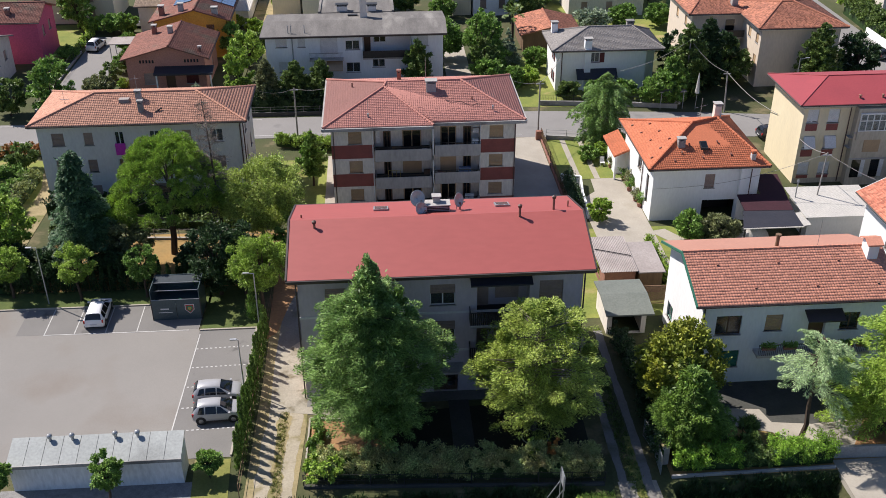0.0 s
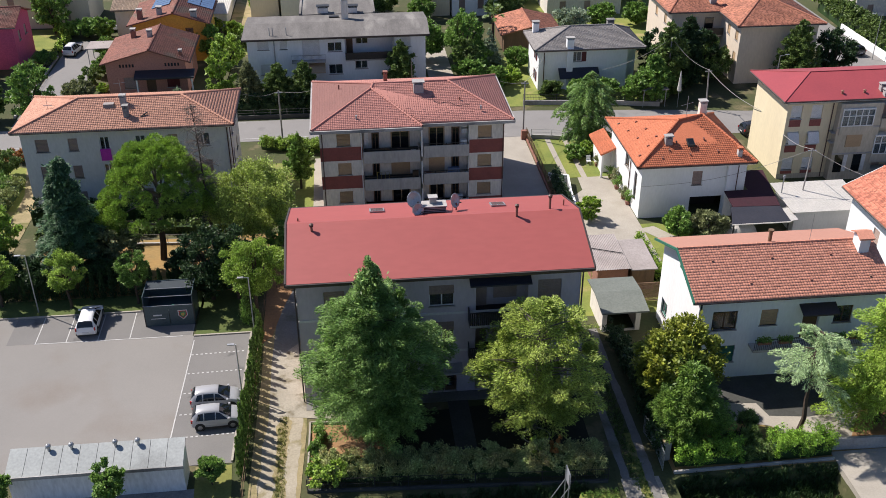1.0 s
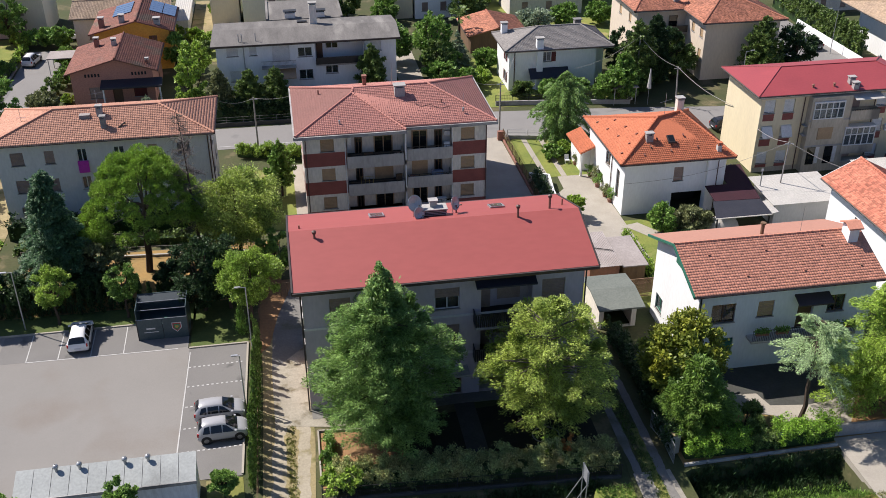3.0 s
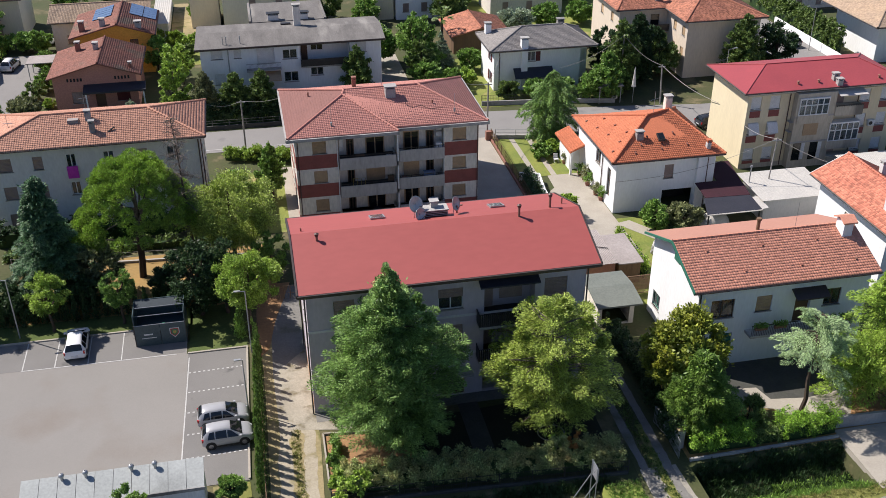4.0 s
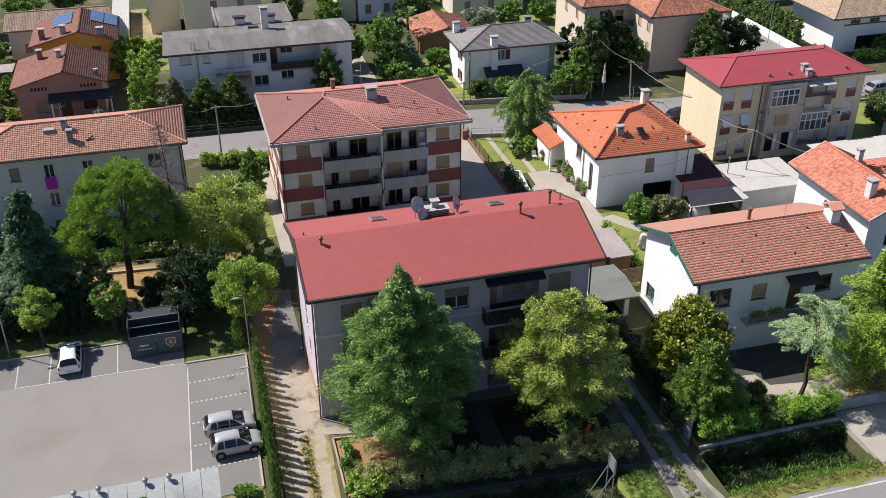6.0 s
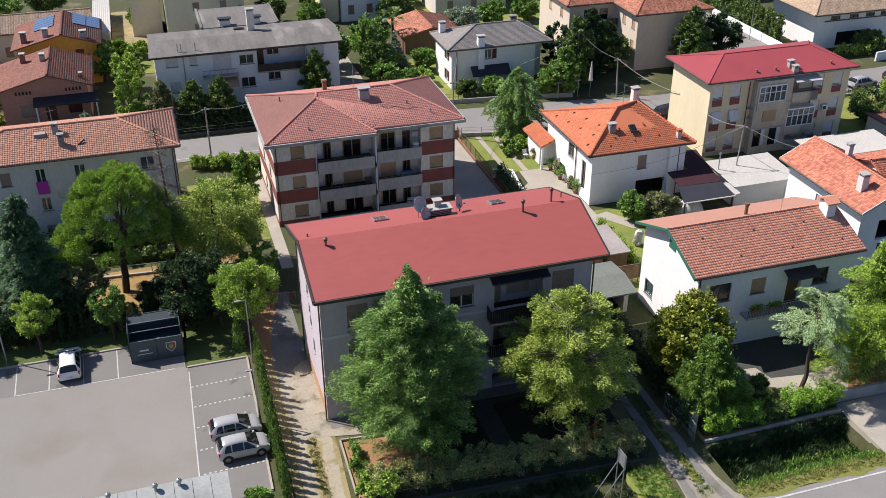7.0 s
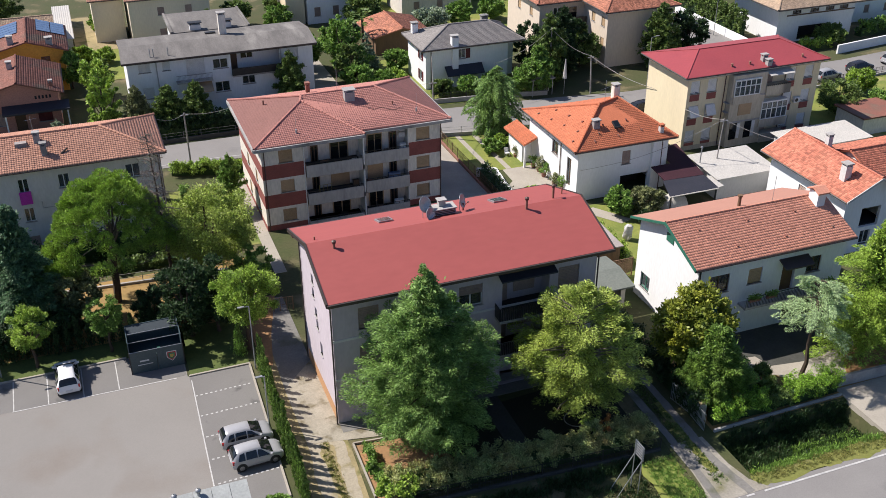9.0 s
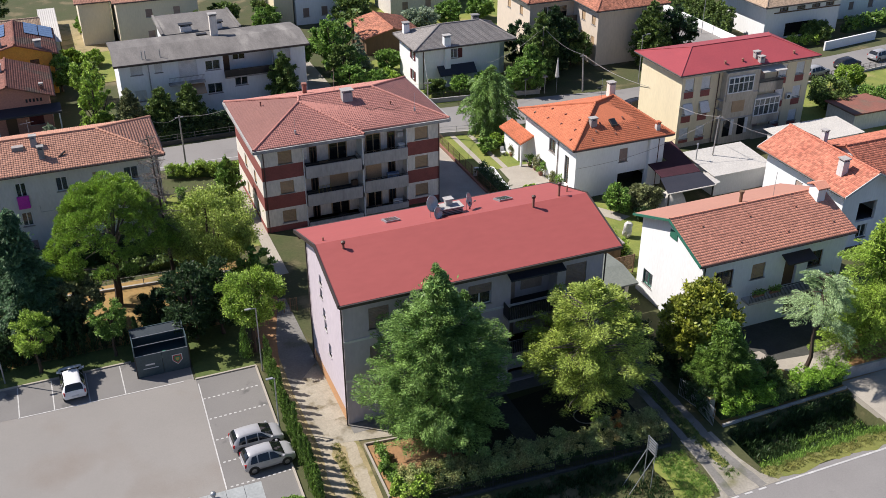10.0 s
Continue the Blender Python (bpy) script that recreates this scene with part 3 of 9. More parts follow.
def broadleaf(x, y, H, R, leaf, seed, label, low=0.3, clumps=60, per=160, size=0.3, wid=0.15, bark="bark", squash=1.0, name="tree", top=None, lean=(0, 0), trunk=True):
    """Trunk, limbs and an uneven crown of leaf clumps."""
    rng = np.random.default_rng(seed)
    label = label if len(label.split()) > 3 else label + " beside the houses"
    t = plant(name, label, x, y, "bush" if name in ("bush", "shrub") else "tree")
    zc, rz = H * (1 + low) / 2, H * (1 - low) / 2
    if low < 0.1:
        zc, rz = H * 0.5, H * 0.53
    c0 = np.array([x + lean[0], y + lean[1], zc])
    lobes = rng.normal(size=(9, 3))
    lobes[:, 2] = np.abs(lobes[:, 2]) * 0.7
    lobes /= np.linalg.norm(lobes, axis=1)[:, None]
    d = rng.normal(size=(clumps, 3))
    d /= np.linalg.norm(d, axis=1)[:, None]
    m = 0.76 + 0.24 * np.clip((d @ lobes.T).max(1), 0, 1) ** 3
    rr = (rng.uniform(0.2, 1.0, clumps) ** 0.38 * m)[:, None]
    cr = rng.uniform(0.09, 0.23, clumps) * R
    cen = c0 + d * rr * (np.array([R * 1.08, R * 1.08 * squash, rz * 1.04]) - cr.mean() * 0.6)
    cen[:, 2] = np.maximum(cen[:, 2], cr * 0.6 + H * low * 0.35)
    rad = np.stack([cr, cr, cr * 0.75], 1)
    if trunk:
        g = Geo()
        fork = Vector((x + lean[0] * 0.4, y + lean[1] * 0.4, max(0.5, H * low * 0.95)))
        limb(g, (x, y, -0.1), fork, 0.028 * H, 0.02 * H, 0, rng, 3)
        limb(g, fork, (c0[0], c0[1], zc + rz * 0.5), 0.02 * H, 0.008 * H, 0.1, rng, 3)
        part("trunk", g, M[bark], t)
        for k in rng.choice(clumps, min(9, clumps), replace=False):
            g = Geo()
            limb(g, fork.lerp(Vector(c0), rng.uniform(0, 0.6)), cen[k], 0.012 * H, 0.004 * H, 0.25, rng)
            part("limb", g, M[bark], t)
    part("crown", leaf_arrays(rng, cen, rad, per, size, wid, c0), M[leaf], t)
    return t


def conifer(x, y, H, prof, leaf, seed, label, levels=16, arms=8, per=45, size=0.32, wid=0.1, droop=0.12, flat=0.4, bark="bark", steps=(0.35, 0.65, 0.95), blob=0.2, up=0.2, ascend=0.0, name="conifer", jitter=0.15):
    """A straight trunk with whorls of boughs; prof gives (height share, radius)."""
    rng = np.random.default_rng(seed)
    label = label if len(label.split()) > 3 else label + " in a garden"
    t = plant(name, label, x, y)
    trunk = Geo()
    limb(trunk, (x, y, -0.1), (x, y, H * 0.97), 0.022 * H, 0.01, 0, rng, 5)
    part("trunk", trunk, M[bark], t)
    cen, rad = [], []
    hs, rs = [p[0] for p in prof], [p[1] for p in prof]
    for k in range(levels):
        f = hs[0] + (1.0 - hs[0]) * (k + 0.3) / levels
        r = float(np.interp(f, hs, rs))
        n = max(3, int(arms * (0.5 + 0.5 * r / max(rs))))
        off = rng.uniform(0, 6.28)
        for i in range(n):
            q = off + 2 * math.pi * (i + rng.uniform(-0.25, 0.25)) / n
            L = r * rng.uniform(1 - 2 * jitter, 1 + jitter)
            z0 = f * H + rng.normal() * 0.12
            end = (x + L * math.cos(q), y + L * math.sin(q), max(0.25, z0 + (ascend - droop) * L))
            if r > 0.8:
                part("bough", Geo().tube((x, y, z0), end, 0.035, 0.012, 4, False), M[bark], t)
            for s in steps:
                if L * s < 0.2 and s < 0.9:
                    continue
                cen.append((x + L * s * math.cos(q), y + L * s * math.sin(q), max(0.3, z0 + (ascend - droop) * L * s * s ** 0.3)))
                b = blob * (0.6 + 0.5 * L) * (1.15 - 0.35 * s)
                rad.append((b, b, b * flat))
    cen.append((x, y, H - 0.25))
    rad.append((0.18, 0.18, 0.4))
    part("crown", leaf_arrays(rng, cen, rad, per, size, wid, (x, y, H * 0.4), up=up), M[leaf], t)
    return t


def columnar(x, y, H, r, leaf, seed, label, per=1100, name="cypress", size=0.22, group=""):
    """A slim conical cypress."""
    rng = np.random.default_rng(seed)
    t = plant(name, label, x, y, "tree", group)
    part("trunk", Geo().tube((x, y, -0.05), (x, y, H * 0.5), 0.05, 0.03, 6), M["bark"], t)
    k = 9
    f = (np.arange(k) + 0.5) / k
    rr = r * np.clip(1.15 - f, 0.15, 1) ** 0.7
    cen = np.stack([x + rng.normal(0, 0.04, k), y + rng.normal(0, 0.04, k), 0.12 + f * (H - 0.3)], 1)
    rad = np.stack([rr, rr, np.full(k, H / k * 0.75)], 1)
    part("crown", leaf_arrays(rng, cen, rad, max(20, per // k), size, size * 0.4, None, out=0.3, up=1.2, loose=0.3), M[leaf], t)
    return t


def hedge(name, pts, h, w, leaf, seed, label, per_m=420, size=0.17, base=0.05, rough=0.12, core="leaf_dark"):
    """A clipped hedge along a line: a leafy skin over a dense inner mass coloured as the shade inside."""
    rng = np.random.default_rng(seed)
    cx, cy = sum(p[0] for p in pts) / len(pts), sum(p[1] for p in pts) / len(pts)
    t = thing(name, label, "hedge", (cx, cy, 0))
    cos, n0 = [], 0
    for (x0, y0), (x1, y1) in zip(pts, pts[1:]):
        a, b = np.array([x0, y0, 0.0]), np.array([x1, y1, 0.0])
        L = np.linalg.norm(b - a)
        m = int(L * (w + 0.6) * h * (7 if size < 0.2 else 4)) + 4
        f = rng.random(m)
        s = np.array([-(b - a)[1], (b - a)[0], 0]) / L
        lat = rng.uniform(-1, 1, m) * (w / 2 - 0.1)
        zz = rng.uniform(0.15, 1.0, m) ** 0.7 * (h - 0.15) + base
        cen = a + (b - a) * f[:, None] + s * lat[:, None]
        cen[:, 2] = zz + rng.normal(0, rough, m) + 0.12 * np.sin(f * L * 2.1)
        k = max(14, int(per_m * L / m))
        co, fs = leaf_arrays(rng, cen, rng.uniform(0.18, 0.36, m), k, size, size * 0.55)
        cos.append(co)
    co = np.concatenate(cos)
    part("foliage", (co, np.arange(len(co)).reshape(-1, 4)), M[leaf], t)
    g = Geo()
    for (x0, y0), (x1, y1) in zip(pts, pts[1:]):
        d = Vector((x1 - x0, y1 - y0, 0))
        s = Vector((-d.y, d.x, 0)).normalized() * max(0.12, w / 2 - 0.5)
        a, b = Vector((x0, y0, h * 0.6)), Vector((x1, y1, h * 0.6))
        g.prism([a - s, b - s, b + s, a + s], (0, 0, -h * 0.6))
    # dark block whose colour stands in for shade between the leaves
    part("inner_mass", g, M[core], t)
    return t


def sprays(x, y, H, prof, leaf, seed, label, boughs=600, L=1.5, spread=0.5, droop=0.25, rise=0.35, per=170, size=0.2, wid=0.05, thick=0.07,
           bark="bark", name="garden_tree", limbs=30, tiers=0, depth=0.45, inner=0, leaders=(), bare=0.0, z0=0.0, ragged=0.18):
    """A tree whose crown is made of flat feathery sprays that fan out from the ends of its boughs."""
    rng = np.random.default_rng(seed)
    t = plant(name, label, x, y)
    g = Geo()
    limb(g, (x, y, -0.1), (x, y, H * 0.95), 0.022 * H, 0.015, 0, rng, 6)
    part("trunk", g, M[bark], t)
    hs, rs = [p[0] for p in prof], [p[1] for p in prof]
    top = max(rs)
    f = rng.uniform(hs[0], 0.985, boughs * 5)
    keep = rng.random(len(f)) < np.interp(f, hs, rs) / top * 0.9 + 0.1
    f = f[keep][:boughs]
    n = len(f)
    q = rng.uniform(0, 6.283, n)
    if tiers:
        # boughs gather in uneven storeys with gaps between them
        arm = rng.integers(0, tiers * 5, n)
        ta, tf = rng.uniform(0, 6.283, tiers * 5), hs[0] + (0.97 - hs[0]) * (np.repeat(np.arange(tiers), 5) + rng.uniform(0.2, 0.8, tiers * 5)) / tiers
        q, f = ta[arm] + rng.normal(0, 0.3, n), np.clip(tf[arm] + rng.normal(0, 0.018, n), hs[0], 0.985)
    r = np.interp(f, hs, rs)
    swell = 1 + 0.11 * np.sin(3 * q + 9 * f + seed) + 0.09 * np.sin(5 * q - 17 * f) + rng.normal(0, ragged * 0.45, n)
    end = r * np.clip(swell, 0.55, 1.3) * np.where(rng.random(n) < depth, rng.uniform(0.45, 0.9, n), 1.0)
    ln = np.minimum(L * rng.uniform(0.7, 1.25, n), 0.35 + r * 0.75)
    beg = np.maximum(0, end - ln)
    u = np.stack([np.cos(q), np.sin(q), rise + rng.normal(0, 0.14, n) + 1.6 * np.clip(f - 0.82, 0, 1)], 1)
    u /= np.linalg.norm(u, axis=1)[:, None]
    p0 = np.stack([x + beg * np.cos(q), y + beg * np.sin(q), f * H - u[:, 2] * ln * 0.6], 1)
    for lx, ly, lz, lh in leaders:
        # side leaders that stand up out of the crown
        k = 26
        fz = rng.uniform(0, 1, k)
        qa = rng.uniform(0, 6.283, k)
        u2 = np.stack([np.cos(qa) * 0.55, np.sin(qa) * 0.55, np.full(k, 0.8)], 1)
        p0, u = np.concatenate([p0, np.stack([np.full(k, x + lx), np.full(k, y + ly), lz + fz * lh], 1)]), np.concatenate([u, u2])
        ln = np.concatenate([ln, np.interp(fz, [0, 1], [1.0, 0.35])])
    n = len(ln)
    for k in rng.choice(n, min(limbs, n), replace=False):
        g = Geo()
        a = p0[k]
        limb(g, (x, y, max(0.8, a[2] - 0.3 * math.hypot(a[0] - x, a[1] - y))), a + u[k] * ln[k] * 0.4, 0.065, 0.022, 0.1, rng, 4)
        part("limb", g, M[bark], t)
    idx = np.repeat(np.arange(n), per)
    m = len(idx)
    sp = rng.random(m) ** 0.75
    side = np.cross(u, [0, 0, 1.0])
    side /= np.linalg.norm(side, axis=1)[:, None] + 1e-6
    roll = rng.normal(0, 0.35, n)
    nrm = np.cross(side, u)
    side, nrm = side * np.cos(roll)[:, None] + nrm * np.sin(roll)[:, None], nrm * np.cos(roll)[:, None] - side * np.sin(roll)[:, None]
    lat = rng.uniform(-1, 1, m)
    width = spread * ln[idx] * np.sin(np.pi * np.clip(0.12 + 0.84 * sp, 0, 1)) ** 0.7
    pos = p0[idx] + u[idx] * (ln[idx] * sp)[:, None] + side[idx] * (lat * width)[:, None] + nrm[idx] * (rng.normal(0, thick, m))[:, None]
    pos[:, 2] -= droop * ln[idx] * sp ** 2 + droop * 0.5 * np.abs(lat) * width
    pos[:, 2] = np.maximum(pos[:, 2], 0.06)
    w = u[idx] + side[idx] * (lat * 0.9)[:, None] + rng.normal(0, 0.3, (m, 3))
    w[:, 2] -= droop * sp * 1.2
    w /= np.linalg.norm(w, axis=1)[:, None]
    s2 = np.cross(w, nrm[idx] + rng.normal(0, 0.45, (m, 3)))
    s2 /= np.linalg.norm(s2, axis=1)[:, None] + 1e-6
    k = rng.uniform(0.65, 1.3, m)[:, None]
    a, b = w * size / 2 * k, s2 * wid / 2 * k
    co = np.stack([pos - a, pos + b, pos + a, pos - b], 1).reshape(-1, 3)
    if inner:
        fi = rng.uniform(hs[0] + 0.03, 0.9, inner)
        ri = np.interp(fi, hs, rs) * rng.uniform(0.1, 0.62, inner)
        qi = rng.uniform(0, 6.283, inner)
        co2, _ = leaf_arrays(rng, np.stack([x + ri * np.cos(qi), y + ri * np.sin(qi), fi * H], 1), np.full(inner, 0.6), 70, size * 1.5, wid * 2)
        co = np.concatenate([co, co2])
    part("crown", (co, np.arange(len(co)).reshape(-1, 4)), M[leaf], t)
    return t


def stone_pine(x, y, H, R, seed):
    rng = np.random.default_rng(seed)
    t = plant("pine_tree", "umbrella-crowned stone pine with bare lower limbs", x, y)
    g = Geo()
    top = Vector((x + 0.6, y + 0.2, H * 0.55))
    limb(g, (x, y, -0.1), top, 0.34, 0.24, 0.1, rng, 4)
    part("trunk", g, M["bark"], t)
    n = 120
    q = np.arange(n) * 2.39996 + rng.normal(0, 0.2, n)
    f = ((np.arange(n) + 0.5) / n) ** 0.5
    cen = np.stack([x + 0.5 + R * 0.9 * f * np.cos(q), y + R * 0.8 * f * np.sin(q), H - 0.8 - 5.6 * f ** 2.5 - rng.uniform(0, 1.0, n)], 1)
    for k in rng.choice(n, 16, replace=False):
        g = Geo()
        limb(g, top.lerp(Vector((x, y, H * 0.35)), rng.uniform(0, 0.7)), cen[k], 0.11, 0.03, 0.3, rng, 4)
        part("limb", g, M["bark_pale"], t)
    rad = rng.uniform(0.5, 0.95, n)
    # a lower lobe on the west side
    low = np.array([[x - 4.2, y - 1.5, 5.0], [x - 3.4, y - 1.7, 5.3], [x - 4.8, y - 1.3, 4.5], [x - 3.0, y - 1.9, 4.6], [x - 3.8, y - 2.0, 4.2]])
    cen = np.concatenate([cen, low])
    rad = np.concatenate([rad, np.full(5, 0.8)])
    g = Geo()
    limb(g, (x, y, 3.6), low[0], 0.1, 0.04, 0.2, rng, 3)
    part("limb", g, M["bark_pale"], t)
    # each bough ends in a cushion of needle tufts that stand up and outwards, thin below
    idx = np.repeat(np.arange(len(cen)), 950)
    d = rng.normal(size=(len(idx), 3))
    d[:, 2] = np.abs(d[:, 2]) * np.where(rng.random(len(idx)) < 0.9, 1.0, -0.5)
    d /= np.linalg.norm(d, axis=1)[:, None]
    lump = 1 + 0.16 * np.sin(d[:, 0] * 7 + idx) * np.sin(d[:, 1] * 7 + idx * 2.3)
    pos = cen[idx] + d * (rad[idx] * lump * (0.72 + 0.36 * rng.random(len(idx)) ** 0.7))[:, None] * np.array([1, 1, 0.8])
    w = d + rng.normal(0, 0.35, d.shape) + np.array([0, 0, 0.35])
    w /= np.linalg.norm(w, axis=1)[:, None]
    s2 = np.cross(w, rng.normal(size=d.shape))
    s2 /= np.linalg.norm(s2, axis=1)[:, None] + 1e-6
    k = rng.uniform(0.7, 1.3, len(idx))[:, None]
    co = np.stack([pos - w * 0.1 * k, pos + s2 * 0.03 * k, pos + w * 0.1 * k, pos - s2 * 0.03 * k], 1).reshape(-1, 3)
    part("crown", (co, np.arange(len(co)).reshape(-1, 4)), M["leaf_pine"], t)
    return t


def dead_tree(x, y, H, seed):
    rng = np.random.default_rng(seed)
    t = plant("dead_tree", "tall bare dead conifer with grey twigs", x, y)
    g = Geo()
    limb(g, (x, y, -0.1), (x - 0.5, y, H), 0.2, 0.02, 0, rng, 6)
    part("trunk", g, M["bark"], t)
    for k in range(95):
        f = rng.uniform(0.28, 0.97)
        q = rng.uniform(0, 6.283)
        L = (1.1 - f) * 3.2 * rng.uniform(0.5, 1.1) + 0.3
        a = Vector((x - 0.5 * f, y, H * f))
        b = a + Vector((L * math.cos(q), L * math.sin(q), rng.uniform(-0.5, 0.5)))
        g = Geo()
        limb(g, a, b, 0.035, 0.01, 0.15, rng, 3)
        for j in range(16):
            c = a.lerp(b, rng.uniform(0.25, 1))
            g.tube(c, c + Vector(rng.normal(0, 0.34, 3)), 0.011, 0.005, 3, False)
        part("branch", g, M["twig"], t)
    return t




def hip_roof(h, x0, x1, y0, y1, ze, zr, xa, xb, yr, material, tiled=True, caps=None, ya=None):
    a, b = (xa, yr, zr), (xb, yr if ya is None else ya, zr)
    c = [(x0, y0, ze), (x1, y0, ze), (x1, y1, ze), (x0, y1, ze)]
    roof_slope(h, [c[0], c[1], b, a], material, tiled)
    roof_slope(h, [c[2], c[3], a, b], material, tiled)
    roof_slope(h, [c[3], c[0], a], material, tiled)
    roof_slope(h, [c[1], c[2], b], material, tiled)
    for p, q in ((c[0], a), (c[3], a), (c[1], b), (c[2], b), (a, b)):
        if tiled:
            ridge_caps(h, p, q, caps or material)
        else:
            part("ridge", Geo().tube((p[0], p[1], p[2] + 0.02), (q[0], q[1], q[2] + 0.02), 0.06, 0.06, 8), M[material], h.root)
    for p, q in zip(c, c[1:] + c[:1]):
        gutter(h, (p[0], p[1], ze - 0.1), (q[0], q[1], ze - 0.1))
    part("soffit", Geo().box(x0 + 0.08, x1 - 0.08, y0 + 0.08, y1 - 0.08, ze - 0.26, ze - 0.19), M["greywall"], h.root)


def gable_roof_x(h, x0, x1, y0, y1, ze, zr, yr, material, wall, tiled=True, zw=None):
    """A ridge along x; gable walls at both ends."""
    roof_slope(h, [(x0, y0, ze), (x1, y0, ze), (x1, yr, zr), (x0, yr, zr)], material, tiled)
    roof_slope(h, [(x1, y1, ze), (x0, y1, ze), (x0, yr, zr), (x1, yr, zr)], material, tiled)
    if tiled:
        ridge_caps(h, (x0, yr, zr), (x1, yr, zr), material)
    for y in (y0, y1):
        gutter(h, (x0, y, ze - 0.1), (x1, y, ze - 0.1))
    gable_walls(h, wall, y0, y1, ze, zr, yr, zw)


def gable_walls(h, wall, y0, y1, ze, zr, yr, zw):
    sl0, sl1 = (zr - ze) / (yr - y0), (zr - ze) / (y1 - yr)
    a, b = h.y0, h.y1
    for x, d in ((h.x0, 0.3), (h.x1, -0.3)):
        pts = [(x, a, zw), (x, b, zw), (x, b, ze + (y1 - b) * sl1 - 0.18), (x, yr, zr - 0.18), (x, a, ze + (a - y0) * sl0 - 0.18)]
        part("gable", Geo().prism(pts, (d, 0, 0)), M[wall], h.root)


def gable_roof_y(h, x0, x1, y0, y1, ze, zr, xr, material, wall, zw, tiled=True):
    """A ridge along y; gable walls to front and back."""
    roof_slope(h, [(x0, y1, ze), (x0, y0, ze), (xr, y0, zr), (xr, y1, zr)], material, tiled)
    roof_slope(h, [(x1, y0, ze), (x1, y1, ze), (xr, y1, zr), (xr, y0, zr)], material, tiled)
    if tiled:
        ridge_caps(h, (xr, y0, zr), (xr, y1, zr), material)
    sl0, sl1 = (zr - ze) / (xr - x0), (zr - ze) / (x1 - xr)
    for y, d in ((h.y0, 0.3), (h.y1, -0.3)):
        pts = [(h.x0, y, zw), (h.x1, y, zw), (h.x1, y, ze + (x1 - h.x1) * sl1 - 0.18), (xr, y, zr - 0.18), (h.x0, y, ze + (h.x0 - x0) * sl0 - 0.18)]
        part("gable", Geo().prism(pts, (0, d, 0)), M[wall], h.root)
    for x in (x0, x1):
        gutter(h, (x, y0, ze - 0.1), (x, y1, ze - 0.1))


# ---- ground ----
def build_ground():
    xs = [-900, -120, -40, -39, 12.2, 12.6, 17.7, 18.3, 29.0, 29.4, 36, 36.4, 60, 120, 900]
    ys = [-900, -60, 30, 42.3, 43.4, 44.2, 45.6, 46.7, 47.0, 90, 140, 300, 900]
    ditch = lambda x: -39 <= x <= 12.2 or 18.3 <= x <= 29.0 or 36.4 <= x <= 60
    g = Geo()
    for y in ys:
        for x in xs:
            z = 0.0
            if ditch(x):
                z = {43.4: -0.8, 44.2: -1.5, 45.6: -1.7, 46.7: -1.3}.get(y, 0.0) * (0.35 if x < 13 else 1.0)
            g.v.append((x, y, z))
    w = len(xs)
    for j in range(len(ys) - 1):
        for i in range(w - 1):
            k = j * w + i
            g.f.append((k, k + 1, k + w + 1, k + w))
    structure("ground", g, M["ground"], "patchy grass and dry earth ground", "ground")


def slab(name, pts, z, material, label, category="ground", base=-0.06):
    g = Geo().prism([(x, y, z) for x, y in pts], (0, 0, base - z))
    return structure(name, g, M[material], label, category)


def strip(name, pts, width, z, material, label, category="driveway", seed=0, wobble=0.12):
    """A worn track along a line, with ragged edges."""
    rng = np.random.default_rng(seed)
    left, right = [], []
    ea = eb = 0.0
    for (x0, y0), (x1, y1) in zip(pts, pts[1:]):
        n = max(2, int(math.hypot(x1 - x0, y1 - y0) / 0.3))
        for i in range(n):
            k = i / n
            d = Vector((x1 - x0, y1 - y0, 0)).normalized()
            c = Vector((x0 + (x1 - x0) * k, y0 + (y1 - y0) * k, z))
            s = Vector((-d.y, d.x, 0))
            ea, eb = ea * 0.75 + rng.normal(0, wobble) * 0.6, eb * 0.75 + rng.normal(0, wobble) * 0.6
            left.append(c + s * (width / 2 + ea))
            right.append(c - s * (width / 2 + eb))
    g = Geo()
    for i in range(len(left) - 1):
        g.poly(left[i], right[i], right[i + 1], left[i + 1])
    return structure(name, g, M[material], label, category)


def rect(x0, x1, y0, y1):
    return [(x0, y0), (x1, y0), (x1, y1), (x0, y1)]


def kerb(name, pts, w=0.15, h=0.14, label="pale concrete kerb"):
    g = Geo()
    for (x0, y0), (x1, y1) in zip(pts, pts[1:]):
        d = Vector((x1 - x0, y1 - y0, 0))
        s = Vector((-d.y, d.x, 0)).normalized() * w / 2
        a, b = Vector((x0, y0, h)), Vector((x1, y1, h))
        g.prism([a - s, b - s, b + s, a + s], (0, 0, -h - 0.05))
    return structure(name, g, M["paving"], label, "kerb")


build_ground()
slab("garden_lawn", rect(-20.5, -13.2, 138, 152), 0.062, "grass", "sunny lawn beside the cream house", "grass")
slab("dirt_yard", rect(-20.2, -13.4, 151.6, 170), 0.07, "dirt", "pale trodden yard beside the cream house", "earth")
slab("street_lawn", rect(-62, -45, 143.7, 153.5), 0.062, "grass", "sunny lawn before the cream house", "grass")
slab("road_front", rect(-300, 300, 33.6, 41.55), 0.03, "road", "sunlit grey asphalt road with white edge lines", "road")
strip("verge_front", [(-60, 42.0), (13.2, 42.0)], 1.05, 0.036, "verge", "mown grass verge beside the road", "grass", 11)
strip("verge_front_east", [(17.5, 42.0), (120, 42.0)], 1.1, 0.036, "verge", "dry grass verge beside the road", "grass", 12)
strip("verge_patch", [(12.2, 41.8), (12.4, 46.3)], 2.4, 0.04, "grass", "sunlit grass patch beside the driveway", "grass", 13)
